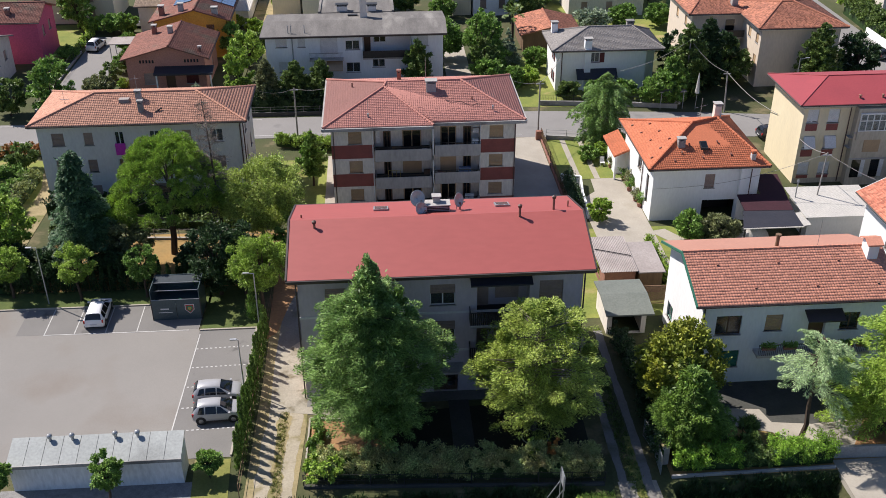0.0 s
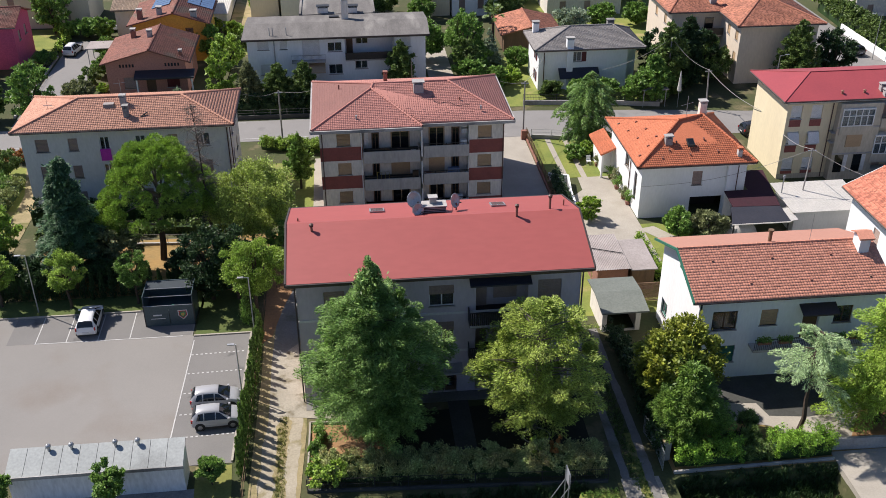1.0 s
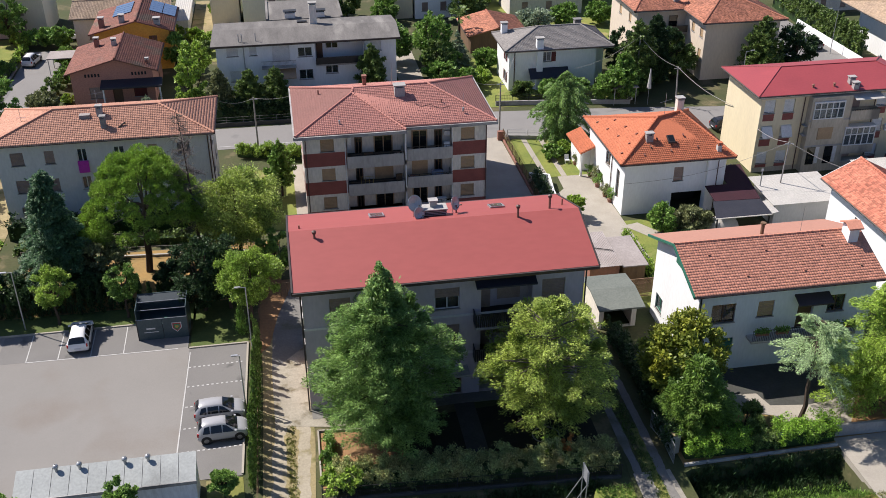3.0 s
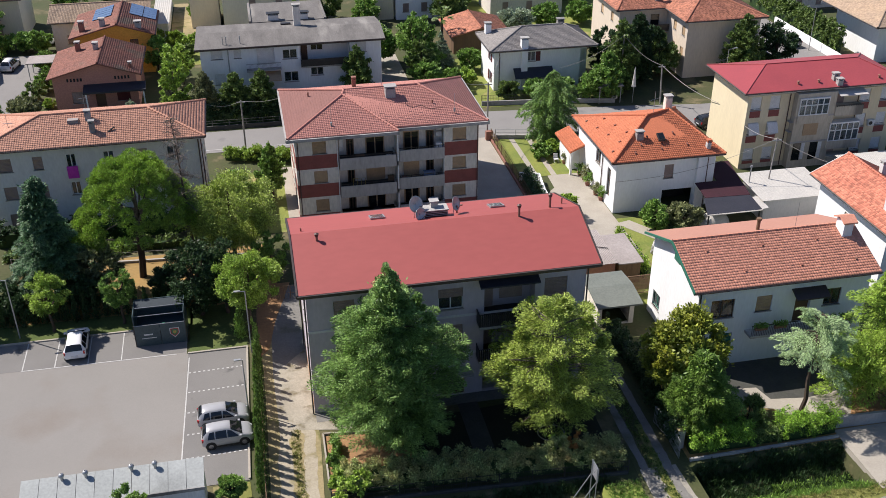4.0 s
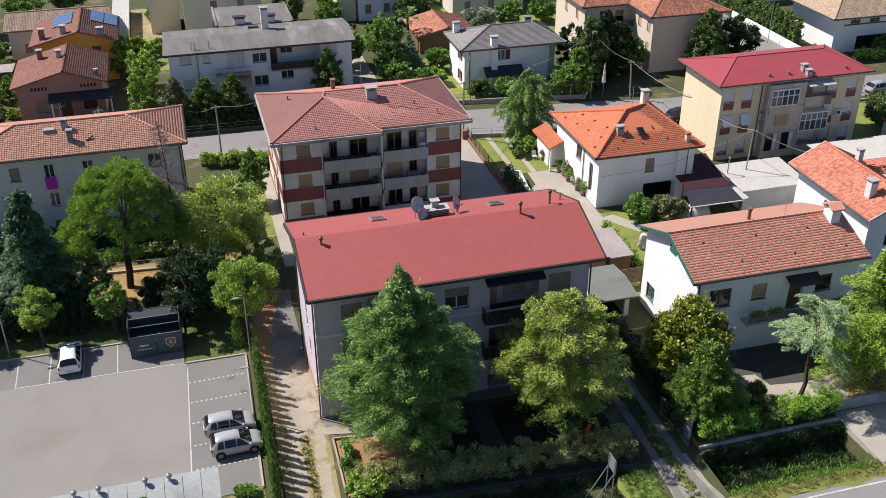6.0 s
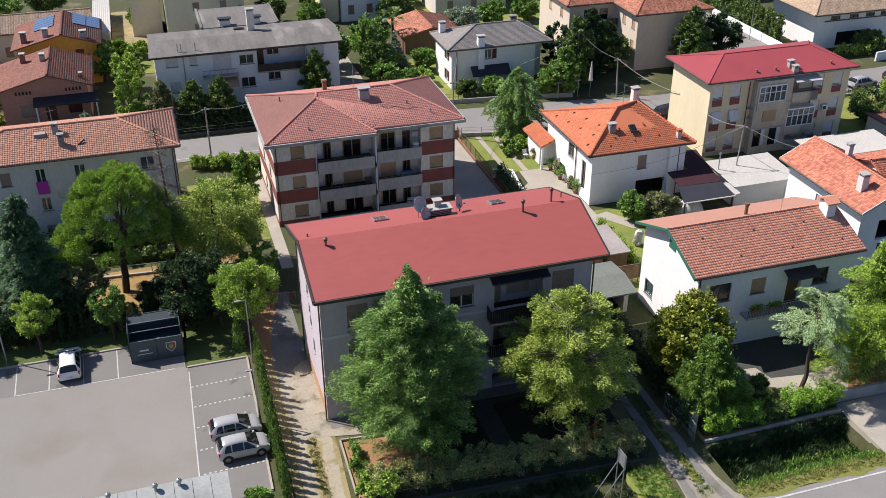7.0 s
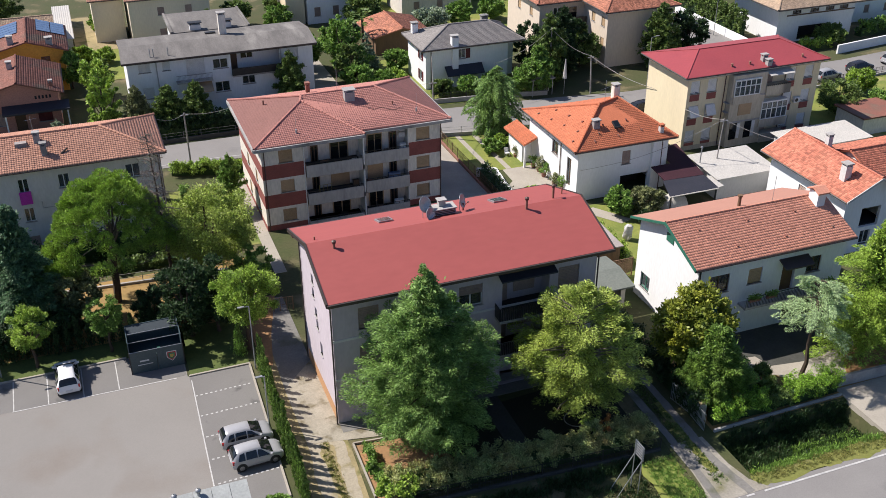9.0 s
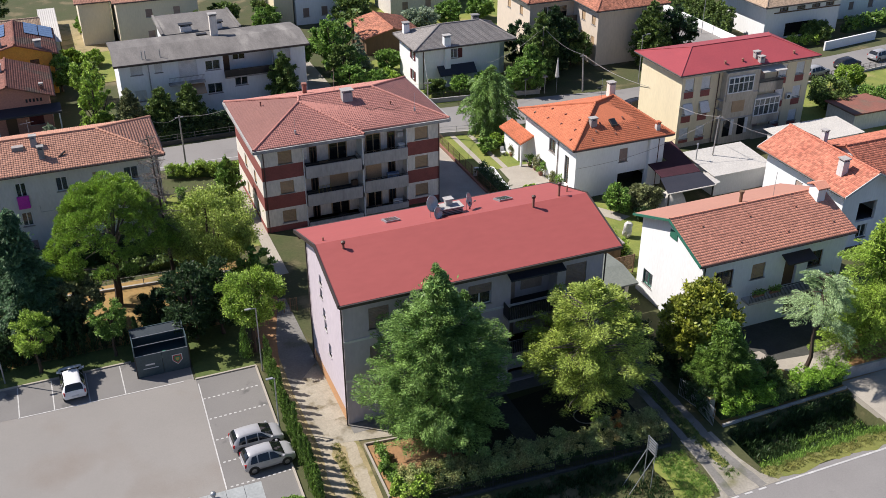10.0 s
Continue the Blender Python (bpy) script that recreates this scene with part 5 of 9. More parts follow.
# ---- striped flats ----
def build_striped():
    h = House("apartment_block", "cream flats with brick-red bands and hipped tile roof", -5.5, 12.75, 88.6, 100.2, "apartment block")
    for i, (zb, zt) in enumerate(((7.05, 8.35), (3.95, 5.25), (0.85, 2.15))):
        h.window("S", -3.85, -2.5, zb, zt, frame_mat="frame_w", shut="shutter_t", plane=88.1, cut=False)
        h.hole("S", -3.85, -2.5, zb, zt)
        h.window("S", 10.1, 11.5, zb + 0.05, zt + 0.05, frame_mat="frame_w", shut="shutter_t")
        for a in (91.0, 95.2):
            h.window("W", a, a + 1.0, zb, zt, frame_mat="frame_w", shut="shutter_t")
    bands = ((-0.1, 0.6, "brickband"), (0.6, 2.45, "cream"), (2.45, 3.85, "brickband"), (3.85, 5.5, "cream"), (5.5, 6.95, "brickband"), (6.95, 8.9, "cream"))
    for z0, z1, m in bands:
        h.walls(z0, z1, m, "S", spans=dict(S=(-5.5, -1.35)), planes=dict(S=88.1))
        h.walls(z0, z1, m, "S", spans=dict(S=(9.25, 12.75)))
        h.walls(z0, z1, m, "W", spans=dict(W=(88.4, 99.9)))
        h.walls(z0, z1, m, "NE")
    # recessed middle with doors, balconies in front
    g = Geo()
    wall_panel(g, "S", 89.8, -1.35, 9.25, -0.1, 8.9, [])
    g.box(-1.65, -1.35, 88.4, 90.1, -0.1, 8.9)
    g.box(9.25, 9.55, 88.9, 90.1, -0.1, 8.9)
    part("wall", g, M["cream"], h.root)
    for i, z in enumerate((0.0, 3.0, 6.0)):
        h.floor(max(z, 0.02) - 0.02)
        for a, b, y, dz in ((-1.3, 4.3, 88.0, 0.0), (4.65, 9.2, 88.25, 0.25)):
            zz = z + dz
            bal = part("balcony", Geo().box(a, b, y, 89.8, zz - 0.75, zz - 0.6), M["balcony"], h.root)
            g = Geo().box(a, b, y - 0.09, y, zz - 0.85, zz + 0.4)
            g.box(a, a + 0.09, y, 89.8, zz - 0.85, zz + 0.4)
            g.box(b - 0.09, b, y, 89.8, zz - 0.85, zz + 0.4)
            part("parapet", g, M["balcony"], bal)
            g = Geo().box(a, b, y - 0.07, y - 0.03, zz + 0.6, zz + 0.65)
            for k in range(9):
                x = a + 0.05 + (b - a - 0.1) * k / 8
                g.box(x - 0.02, x + 0.02, y - 0.07, y - 0.03, zz + 0.4, zz + 0.6)
            part("railing", g, M["darkmetal"], bal)
            part("floor_finish", Geo().box(a + 0.1, b - 0.1, y + 0.01, 89.79, zz - 0.6, zz - 0.59), M["concrete"], bal)
        for a, b, m, zt in ((-0.4, 0.35, "frame_b", 2.2), (1.5, 3.4, "shutter_t", 2.3), (5.3, 6.9, "shutter_t", 2.3), (7.6, 8.4, "frame_b", 2.2)):
            zz = z - 0.55 + (0.25 if a > 4 else 0)
            d = part("balcony_door", Geo().box(a, b, 89.72, 89.8, zz, zz + zt), M[m], h.root)
            if m == "frame_b" or i != 1:
                part("door_glass", Geo().box(a + 0.12, (a + b) / 2 - 0.05, 89.70, 89.718, zz + 0.15, zz + zt - 0.12).box((a + b) / 2 + 0.05, b - 0.12, 89.70, 89.718, zz + 0.15, zz + zt - 0.12), M["darkglass"], d)
        g = Geo().box(4.42, 4.55, 88.0, 89.8, z - 0.85, z + 2.6)
        part("divider", g, M["whitemetal"], h.root, "white frosted balcony divider")
    for x, y in ((-5.25, 88.0), (-1.45, 88.0), (9.2, 88.5), (12.65, 88.5)):
        h.pipe([(x, y, 8.8), (x, y, 0.1)], 0.05, "copper" if x in (-5.25, 12.65) else "whitemetal")
    # water heater, folded sun shade, boxes on the balconies
    part("water_heater", Geo().box(-1.15, -0.75, 89.3, 89.7, 6.6, 8.1), M["whitemetal"], h.root, "tall white cabinet on the balcony")
    part("clothes_rack", Geo().path([(0.0, 88.5, 2.42), (0.0, 88.5, 3.9), (1.2, 88.5, 3.9), (1.2, 88.5, 2.42)], 0.03).path([(0.4, 88.5, 3.9), (0.4, 88.5, 2.42)], 0.02).path([(0.8, 88.5, 3.9), (0.8, 88.5, 2.42)], 0.02), M["badge_y"], h.root, "yellow clothes rack")
    for i, (x, y, z, sx, sz, m) in enumerate(((0.9, 89.4, 5.41, 0.9, 0.6, "wood"), (3.7, 88.6, 5.41, 0.5, 0.7, "whitemetal"), (7.2, 88.9, 5.66, 0.8, 0.75, "frame_b"), (8.7, 88.7, 5.66, 0.6, 1.3, "whitemetal"),
                                              (3.9, 89.3, 2.41, 0.6, 1.1, "wood"), (7.7, 88.6, 2.66, 1.2, 1.35, "solar"), (5.2, 88.8, 2.66, 0.5, 0.9, "brick"), (2.4, 88.8, -0.58, 0.8, 0.9, "darkmetal"), (8.2, 88.7, -0.33, 0.9, 1.2, "whitemetal"), (6.2, 88.8, -0.33, 0.6, 0.8, "wood"))):
        part("balcony_cabinet", Geo().box(x - sx / 2, x + sx / 2, y - 0.2, y + 0.2, z, z + sz), M[m], h.root)
    for z in (8.3, 8.9):
        part("air_conditioner", Geo().box(8.55, 9.15, 89.3, 89.7, z - 0.9, z - 0.45), M["whitemetal"], h.root)
    x0, x1, ys, yn, ze, zr = -6.2, 13.6, 87.8, 100.9, 9.1, 11.0
    a, b, apex, v = (0.1, 94.5, zr), (7.7, 94.6, zr), (-0.15, 93.6, zr - 0.15), (4.5, 87.4, ze)
    y2 = 88.15
    roof_slope(h, [(x0, 87.4, ze), v, apex], "tile_cb")
    roof_slope(h, [(4.5, y2, ze + 0.1), (x1, y2, ze), b, a, apex], "tile_cb")
    # west slope takes the darkened tile to hold down its sunlit brightness
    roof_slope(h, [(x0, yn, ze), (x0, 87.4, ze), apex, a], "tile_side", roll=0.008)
    roof_slope(h, [(x1, y2, ze), (x1, yn, ze), b], "tile_cb", roll=0.012)
    roof_slope(h, [(x1, yn, ze), (x0, yn, ze), a, b], "tile_cb")
    for p, q in (((x0, 87.4, ze), apex), (v, apex), (apex, a), (a, b), ((x1, y2, ze), b), ((x1, yn, ze), b), ((x0, yn, ze), a)):
        ridge_caps(h, p, q, "tile_cb")
    g = Geo().box(x0 - 0.1, 4.56, 87.22, 87.38, ze - 0.34, ze - 0.04).box(4.44, 4.56, 87.38, y2 - 0.18, ze - 0.34, ze - 0.04).box(4.44, x1 + 0.1, y2 - 0.18, y2 - 0.02, ze - 0.34, ze - 0.04)
    g.box(x0 - 0.16, x0, 87.38, yn, ze - 0.34, ze - 0.04).box(x1, x1 + 0.16, y2 - 0.02, yn, ze - 0.34, ze - 0.04).box(x0 - 0.16, x1 + 0.16, yn, yn + 0.16, ze - 0.34, ze - 0.04)
    part("gutter", g, M["concrete"], h.root, "pale grey eaves gutter")
    part("soffit", Geo().box(x0 + 0.1, x1 - 0.1, 88.2, yn - 0.1, ze - 0.3, ze - 0.24).box(x0 + 0.1, 4.4, 87.5, 88.2, ze - 0.3, ze - 0.24), M["greywall"], h.root)
    h.chimney(4.6, 93.0, 10.2, 11.7, 1.0, 0.8, "concrete", "concrete")
    h.chimney(1.5, 97.6, 9.8, 11.2, 0.4, 0.4, "brick", "brick")
    part("cable_run", Geo().path([(6.0 + 0.5 * k, 91.2 - 0.25 * math.sin(1.7 * k) - 0.12 * k, 10.12 - 0.04 * k - 0.07 * math.sin(1.7 * k)) for k in range(8)], 0.02, 5), M["darkmetal"], h.root)
    part("antenna", Geo().tube((5.9, 91.5, 10.0), (5.9, 91.5, 10.7), 0.02, 0.02, 5).tube((5.5, 91.5, 10.5), (6.3, 91.4, 10.5), 0.015, 0.015, 5), M["darkmetal"], h.root)
    part("vent_pipe", Geo().tube((8.6, 91.4, 9.9), (8.6, 91.4, 10.45), 0.08, 0.08, 7), M["brick"], h.root)
    part("vent_pipe", Geo().tube((-3.4, 96.2, 9.8), (-3.4, 96.2, 10.4), 0.08, 0.08, 7), M["brick"], h.root)
    part("antenna", Geo().tube((4.2, 96.0, 10.6), (4.2, 96.0, 13.0), 0.025, 0.02, 5), M["galv"], h.root)
    for x, y in ((-1.8, 88.9), (10.5, 89.6)):
        zz = 9.15 + (y - 87.6) * 0.3
        part("vent_hood", Geo().tube((x, y, zz), (x, y, zz + 0.35), 0.1, 0.1, 8).tube((x, y, zz + 0.2), (x, y, zz + 1.9), 0.015, 0.015, 5), M["galv"], h.root)
    return h


build_striped()


# ---- long faded-tile house ----
def build_long():
    h = House("apartment_house", "long grey-rendered house with faded terracotta hipped roof", -34.3, -14.4, 90.9, 99.5)
    cols = ((-33.0, -31.8), (-29.9, -29.0), (-26.9, -26.0), (-23.5, -22.5), (-20.3, -19.4), (-17.6, -16.3))
    for j, (a, b) in enumerate(cols):
        for i, (zb, zt) in enumerate(((6.6, 7.95), (3.7, 5.05), (0.9, 2.2))):
            st = "curtain" if (i, j) in ((0, 3), (1, 2), (0, 5)) else "open" if (i, j) in ((0, 2),) else "shutter"
            h.window("S", a, b, zb, zt, style=st, frame_mat="frame_w")
    for a in (93.0, 96.2):
        for zb in (6.6, 3.7, 0.9):
            h.window("E", a, a + 1.0, zb, zb + 1.3, frame_mat="frame_w")
    h.walls(-0.1, 8.75, "greywall")
    h.floor(5.9), h.floor(3.0)
    hip_roof(h, -35.0, -13.8, 90.3, 100.1, 8.95, 10.45, -29.3, -19.2, 95.1, "tile_lb")
    h.chimney(-24.2, 92.2, 9.2, 10.7, 0.5, 0.48, "concrete")
    h.chimney(-24.7, 94.0, 9.9, 11.1, 0.55, 0.5, "concrete")
    part("antenna", Geo().tube((-24.9, 94.6, 10.2), (-24.9, 94.6, 12.4), 0.025, 0.02, 5).tube((-25.5, 94.6, 12.0), (-24.3, 94.7, 12.1), 0.015, 0.015, 5), M["galv"], h.root)
    part("antenna", Geo().tube((-32.2, 94.5, 9.7), (-32.2, 94.5, 11.0), 0.025, 0.02, 5).tube((-32.6, 94.5, 10.1), (-31.7, 94.4, 10.1), 0.03, 0.03, 5), M["galv"], h.root)
    part("pipe_bundle", Geo().tube((-22.8, 91.9, 9.5), (-22.2, 92.3, 9.8), 0.08, 0.08, 6), M["darkmetal"], h.root)
    part("roof_hatch", Geo().box(-26.6, -25.6, 93.5, 94.1, 9.9, 10.3), M["fibre"], h.root)
    h.pipe([(-14.55, 90.85, 8.7), (-14.55, 90.85, 0.1)], 0.06)
    h.pipe([(-14.35, 91.7, 8.7), (-14.35, 91.7, 0.1)], 0.06)
    h.pipe([(-25.2, 90.85, 5.6), (-25.2, 90.85, 4.9), (-23.6, 90.85, 4.9), (-23.6, 90.85, 1.0)], 0.03, "galv")
    return h


build_long()
t = thing("towel", "bright magenta towel hung over a window sill", "towel", (-26.45, 90.8, 6.0))
part("cloth", Geo().box(-26.95, -25.95, 90.76, 90.80, 5.5, 6.72).box(-26.95, -25.95, 90.80, 90.9, 6.68, 6.72), M["pinkcloth"], t)


# ---- white villa with orange hipped roof ----
def build_orange():
    h = House("villa", "white two-storey villa with bright orange hipped tile roof", 25.5, 36.0, 83.2, 94.6)
    h.window("S", 30.6, 31.6, 3.4, 4.9, frame_mat="frame_b", shut="shutter")
    h.hole("S", 30.6, 33.9, 0.0, 2.1)
    h.window("W", 87.6, 89.0, 3.3, 4.8, style="open", frame_mat="frame_b")
    h.window("W", 84.6, 85.5, 1.1, 4.2, style="open", frame_mat="frame_b", sill=False)
    h.window("W", 89.5, 91.0, 0.8, 1.6, style="open")
    h.walls(-0.1, 5.7, "white")
    h.floor(2.8)
    # dark sheet that paints the garage's inner shade
    part("garage_back", Geo().box(30.3, 34.2, 85.6, 85.8, 0, 2.6), M["dark"], h.root)
    part("porch_wall", Geo().box(33.95, 34.9, 82.75, 83.2, 0.0, 5.7), M["white"], h.root)
    hip_roof(h, 24.8, 36.7, 82.6, 95.2, 5.85, 8.2, 30.4, 33.2, 88.3, "tile_oh", ya=89.4)
    h.chimney(28.6, 85.6, 6.8, 7.8, 0.7, 0.55, "fibre", "concrete")
    h.chimney(33.6, 90.6, 7.6, 9.3, 0.7, 0.65, "cream", "concrete")
    h.chimney(35.2, 83.6, 5.9, 7.1, 0.42, 0.42, "whitestone", "tile_oh")
    w = part("roof_window", Geo().prism([(30.3, 84.6, 7.05), (31.0, 84.6, 7.05), (31.0, 85.4, 7.45), (30.3, 85.4, 7.45)], (0, 0, -0.2)), M["darkmetal"], h.root)
    part("pane", Geo().prism([(30.38, 84.7, 7.115), (30.92, 84.7, 7.115), (30.92, 85.3, 7.415), (30.38, 85.3, 7.415)], (0, 0, -0.01)), M["darkglass"], w)
    for i in range(9):
        k = (i * 0.37) % 1
        x, y = (27.5 + 0.95 * i, 83.6 + 2.6 * k)
        if abs(x - 31.2) > 4.6 - (y - 82.6) * 0.75:
            continue
        z = 5.85 + (y - 82.6) * (2.35 / 6.0)
        part("vent_tile", Geo().prism([(x - 0.07, y - 0.1, z + 0.1), (x + 0.07, y - 0.1, z + 0.1), (x + 0.07, y + 0.12, z + 0.16), (x - 0.07, y + 0.12, z + 0.16)], (0, 0, -0.12)), M["tile_old"], h.root)
    for i in range(8):
        k = (i * 0.43) % 1
        y, x = (84.6 + 1.15 * i, 25.5 + 2.6 * k)
        z = 5.85 + (x - 24.8) * (2.35 / 5.6)
        if abs(y - 88.5) > 5.6 - (x - 24.8):
            continue
        part("vent_tile", Geo().prism([(x - 0.1, y - 0.07, z + 0.1), (x + 0.12, y - 0.07, z + 0.18), (x + 0.12, y + 0.07, z + 0.18), (x - 0.1, y + 0.07, z + 0.1)], (0, 0, -0.12)), M["tile_old"], h.root)
    h.pipe([(25.42, 86.9, 5.6), (25.42, 86.9, 0.1)], 0.05)
    h.pipe([(34.9, 82.6, 5.6), (34.9, 82.6, 0.1)], 0.05)
    part("antenna", Geo().tube((31.2, 88.6, 8.1), (31.2, 88.6, 10.6), 0.025, 0.02, 6).tube((30.6, 88.6, 9.6), (31.8, 88.6, 9.9), 0.012, 0.012, 5), M["galv"], h.root)
    # lean-to porch on the west side
    part("porch_roof", Geo().prism([(23.9, 98.0, 2.8), (23.9, 92.5, 2.8), (25.5, 92.5, 3.5), (25.5, 98.0, 3.5)], (0, 0, -0.14)), M["tile_oh"], h.root)
    tagged(part("porch_tiles", tile_arrays([(23.9, 98.0, 2.82), (23.9, 92.5, 2.82), (25.5, 92.5, 3.52), (25.5, 98.0, 3.52)]), M["tile_oh"], h.root), kind="stuff")
    part("porch_post", Geo().box(24.05, 24.25, 92.6, 92.8, 0, 2.8), M["white"], h.root)
    part("porch_wall", Geo().box(24.4, 25.5, 94.0, 97.6, 0, 2.9), M["white"], h.root)
    return h


build_orange()


# ---- pale yellow flats with crimson roof ----
def build_yellow():
    h = House("apartment_block", "pale yellow three-storey flats with crimson sheet roof", 42.7, 60.6, 90.4, 98.6, "apartment block")
    for a in (43.1, 45.3, 56.0, 58.5):
        for i, (zb, zt) in enumerate(((6.8, 8.3), (3.9, 5.4), (1.0, 2.4))):
            w = h.window("S", a, a + 1.2, zb, zt, closed=0.9 if (i + int(a)) % 3 else 1.0, frame_mat="frame_w", shut="shutter_w")
            part("spandrel", sbox(Geo(), "S", 90.4, a - 0.02, a + 1.22, -0.05, 0.02, zb - 0.85, zb - 0.07), M["brickband"], w)
            if i == 1 and a < 50:
                part("tilted_blind", Geo().prism([(a, 90.35, zt - 0.1), (a + 1.2, 90.35, zt - 0.1), (a + 1.2, 89.75, zb + 0.35), (a, 89.75, zb + 0.35)], (0, -0.02, -0.03)), M["shutter_w"], w)
    h.walls(-0.1, 8.85, "yellow")
    h.floor(5.9), h.floor(3.0)
    # projecting stair and balcony bay
    part("bay", Geo().box(48.0, 52.6, 89.5, 90.38, 0.0, 8.6), M["flatswall"], h.root, "weathered buff balcony bay")
    for x0, x1, z0, z1, nm in ((48.3, 51.7, 6.2, 8.0, "glazed_loggia"), (52.4, 55.9, 2.9, 4.9, "glazed_loggia")):
        n, y = 5, 89.4
        l = part(nm, Geo().box(x0 - 0.05, x1 + 0.05, y - 0.06, y + 0.9, z1 + 0.05, z1 + 0.12), M["whitemetal"], h.root, "white-framed balcony glazing")
        for k in range(n + 1):
            x = x0 + (x1 - x0) * k / n
            part("mullion", Geo().box(x - 0.05, x + 0.05, y - 0.05, y + 0.05, z0, z1), M["whitemetal"], l)
        for z in (z0, (z0 + z1) / 2 + 0.2, z1):
            part("transom", Geo().box(x0 - 0.05, x1 + 0.05, y - 0.04, y + 0.04, z - 0.05, z + 0.05), M["whitemetal"], l)
        part("pane", Geo().box(x0, x1, y - 0.006, y + 0.006, z0, z1), M["glass"], l).visible_shadow = False
        part("curtain", Geo().box(x0 + 0.05, (x0 + x1) / 2 - 0.3, y + 0.07, y + 0.09, z0, z1).box((x0 + x1) / 2 + 0.2, x1 - 0.05, y + 0.07, y + 0.09, z0, z1), M["curtain"], l)
        part("parapet", Geo().box(x0 - 0.1, x1 + 0.1, y - 0.06, y + 1.0, z0 - 1.0, z0 - 0.05), M["flatswall"], l)
    for z in (6.0, 0.2):
        b = part("balcony", Geo().box(52.6, 55.9, 89.3, 90.38, z - 0.2, z + 0.9), M["flatswall"], h.root)
        part("door", Geo().box(53.0, 54.0, 90.33, 90.39, z + 0.9, z + 2.1), M["shutter"], b)
    part("awning", Geo().prism([(52.7, 89.0, 8.25), (56.0, 89.0, 8.25), (56.0, 90.3, 8.6), (52.7, 90.3, 8.6)], (0, 0, -0.07)), M["palesheet"], h.root)
    for a in (48.4, 50.4):
        part("door", Geo().box(a, a + 0.9, 89.44, 89.5, 0.9, 2.9), M["darkglass"], h.root)
        part("door_shutter", Geo().box(a + 0.95, a + 1.35, 89.4, 89.46, 1.0, 2.9), M["shutter_w"], h.root)
    hip_roof(h, 41.9, 61.2, 89.7, 99.3, 9.05, 10.35, 46.5, 57.6, 94.6, "roof_crim", tiled=False)
    h.chimney(52.9, 90.1, 8.8, 9.9, 0.6, 0.5, "concrete")
    h.chimney(52.9, 91.0, 9.2, 10.2, 0.65, 0.5, "concrete")
    for x in (48.4, 50.8, 58.0):
        part("roof_vent", Geo().tube((x, 90.7, 9.2), (x, 90.7, 9.6), 0.12, 0.12, 8).tube((x, 90.7, 9.6), (x + 0.02, 90.7, 9.7), 0.2, 0.05, 8), M["brick"], h.root)
    a = part("air_conditioner", Geo().box(57.45, 58.2, 90.0, 90.36, 4.0, 4.65), M["whitemetal"], h.root)
    part("fan_grille", Geo().tube((57.72, 90.0, 4.32), (57.72, 89.98, 4.32), 0.22, 0.22, 14), M["darkmetal"], a)
    part("cornice", Geo().box(42.5, 60.8, 90.2, 90.39, 8.5, 8.82), M["flatswall"], h.root)
    part("plinth", sbox(Geo(), "S", 90.4, 42.7, 60.6, 0, 0.03, -0.1, 0.55), M["flatswall"], h.root)
    for x in (47.55, 55.75):
        h.pipe([(x, 90.32, 8.6), (x, 90.32, 0.1)], 0.06, "copper")
    r = part("balcony_rail", Geo().box(52.6, 55.9, 89.28, 89.33, 6.98, 7.04), M["darkmetal"], h.root)
    for k in range(12):
        x = 52.7 + 3.1 * k / 11
        part("baluster", Geo().box(x - 0.015, x + 0.015, 89.29, 89.32, 6.88, 7.0), M["darkmetal"], r)
    part("rail_lattice", Geo().box(47.6, 47.98, 89.6, 90.36, 4.2, 4.28).box(47.6, 47.98, 89.6, 90.36, 5.3, 5.38), M["concrete"], h.root)
    part("band", Geo().box(47.95, 52.65, 89.44, 89.49, 5.9, 6.08), M["concrete"], h.root)
    part("band", Geo().box(47.95, 52.65, 89.44, 89.49, 2.95, 3.12), M["concrete"], h.root)
    part("window", Geo().box(49.2, 50.9, 89.42, 89.49, 3.8, 5.2), M["shutter_t"], h.root)
    return h


build_yellow()


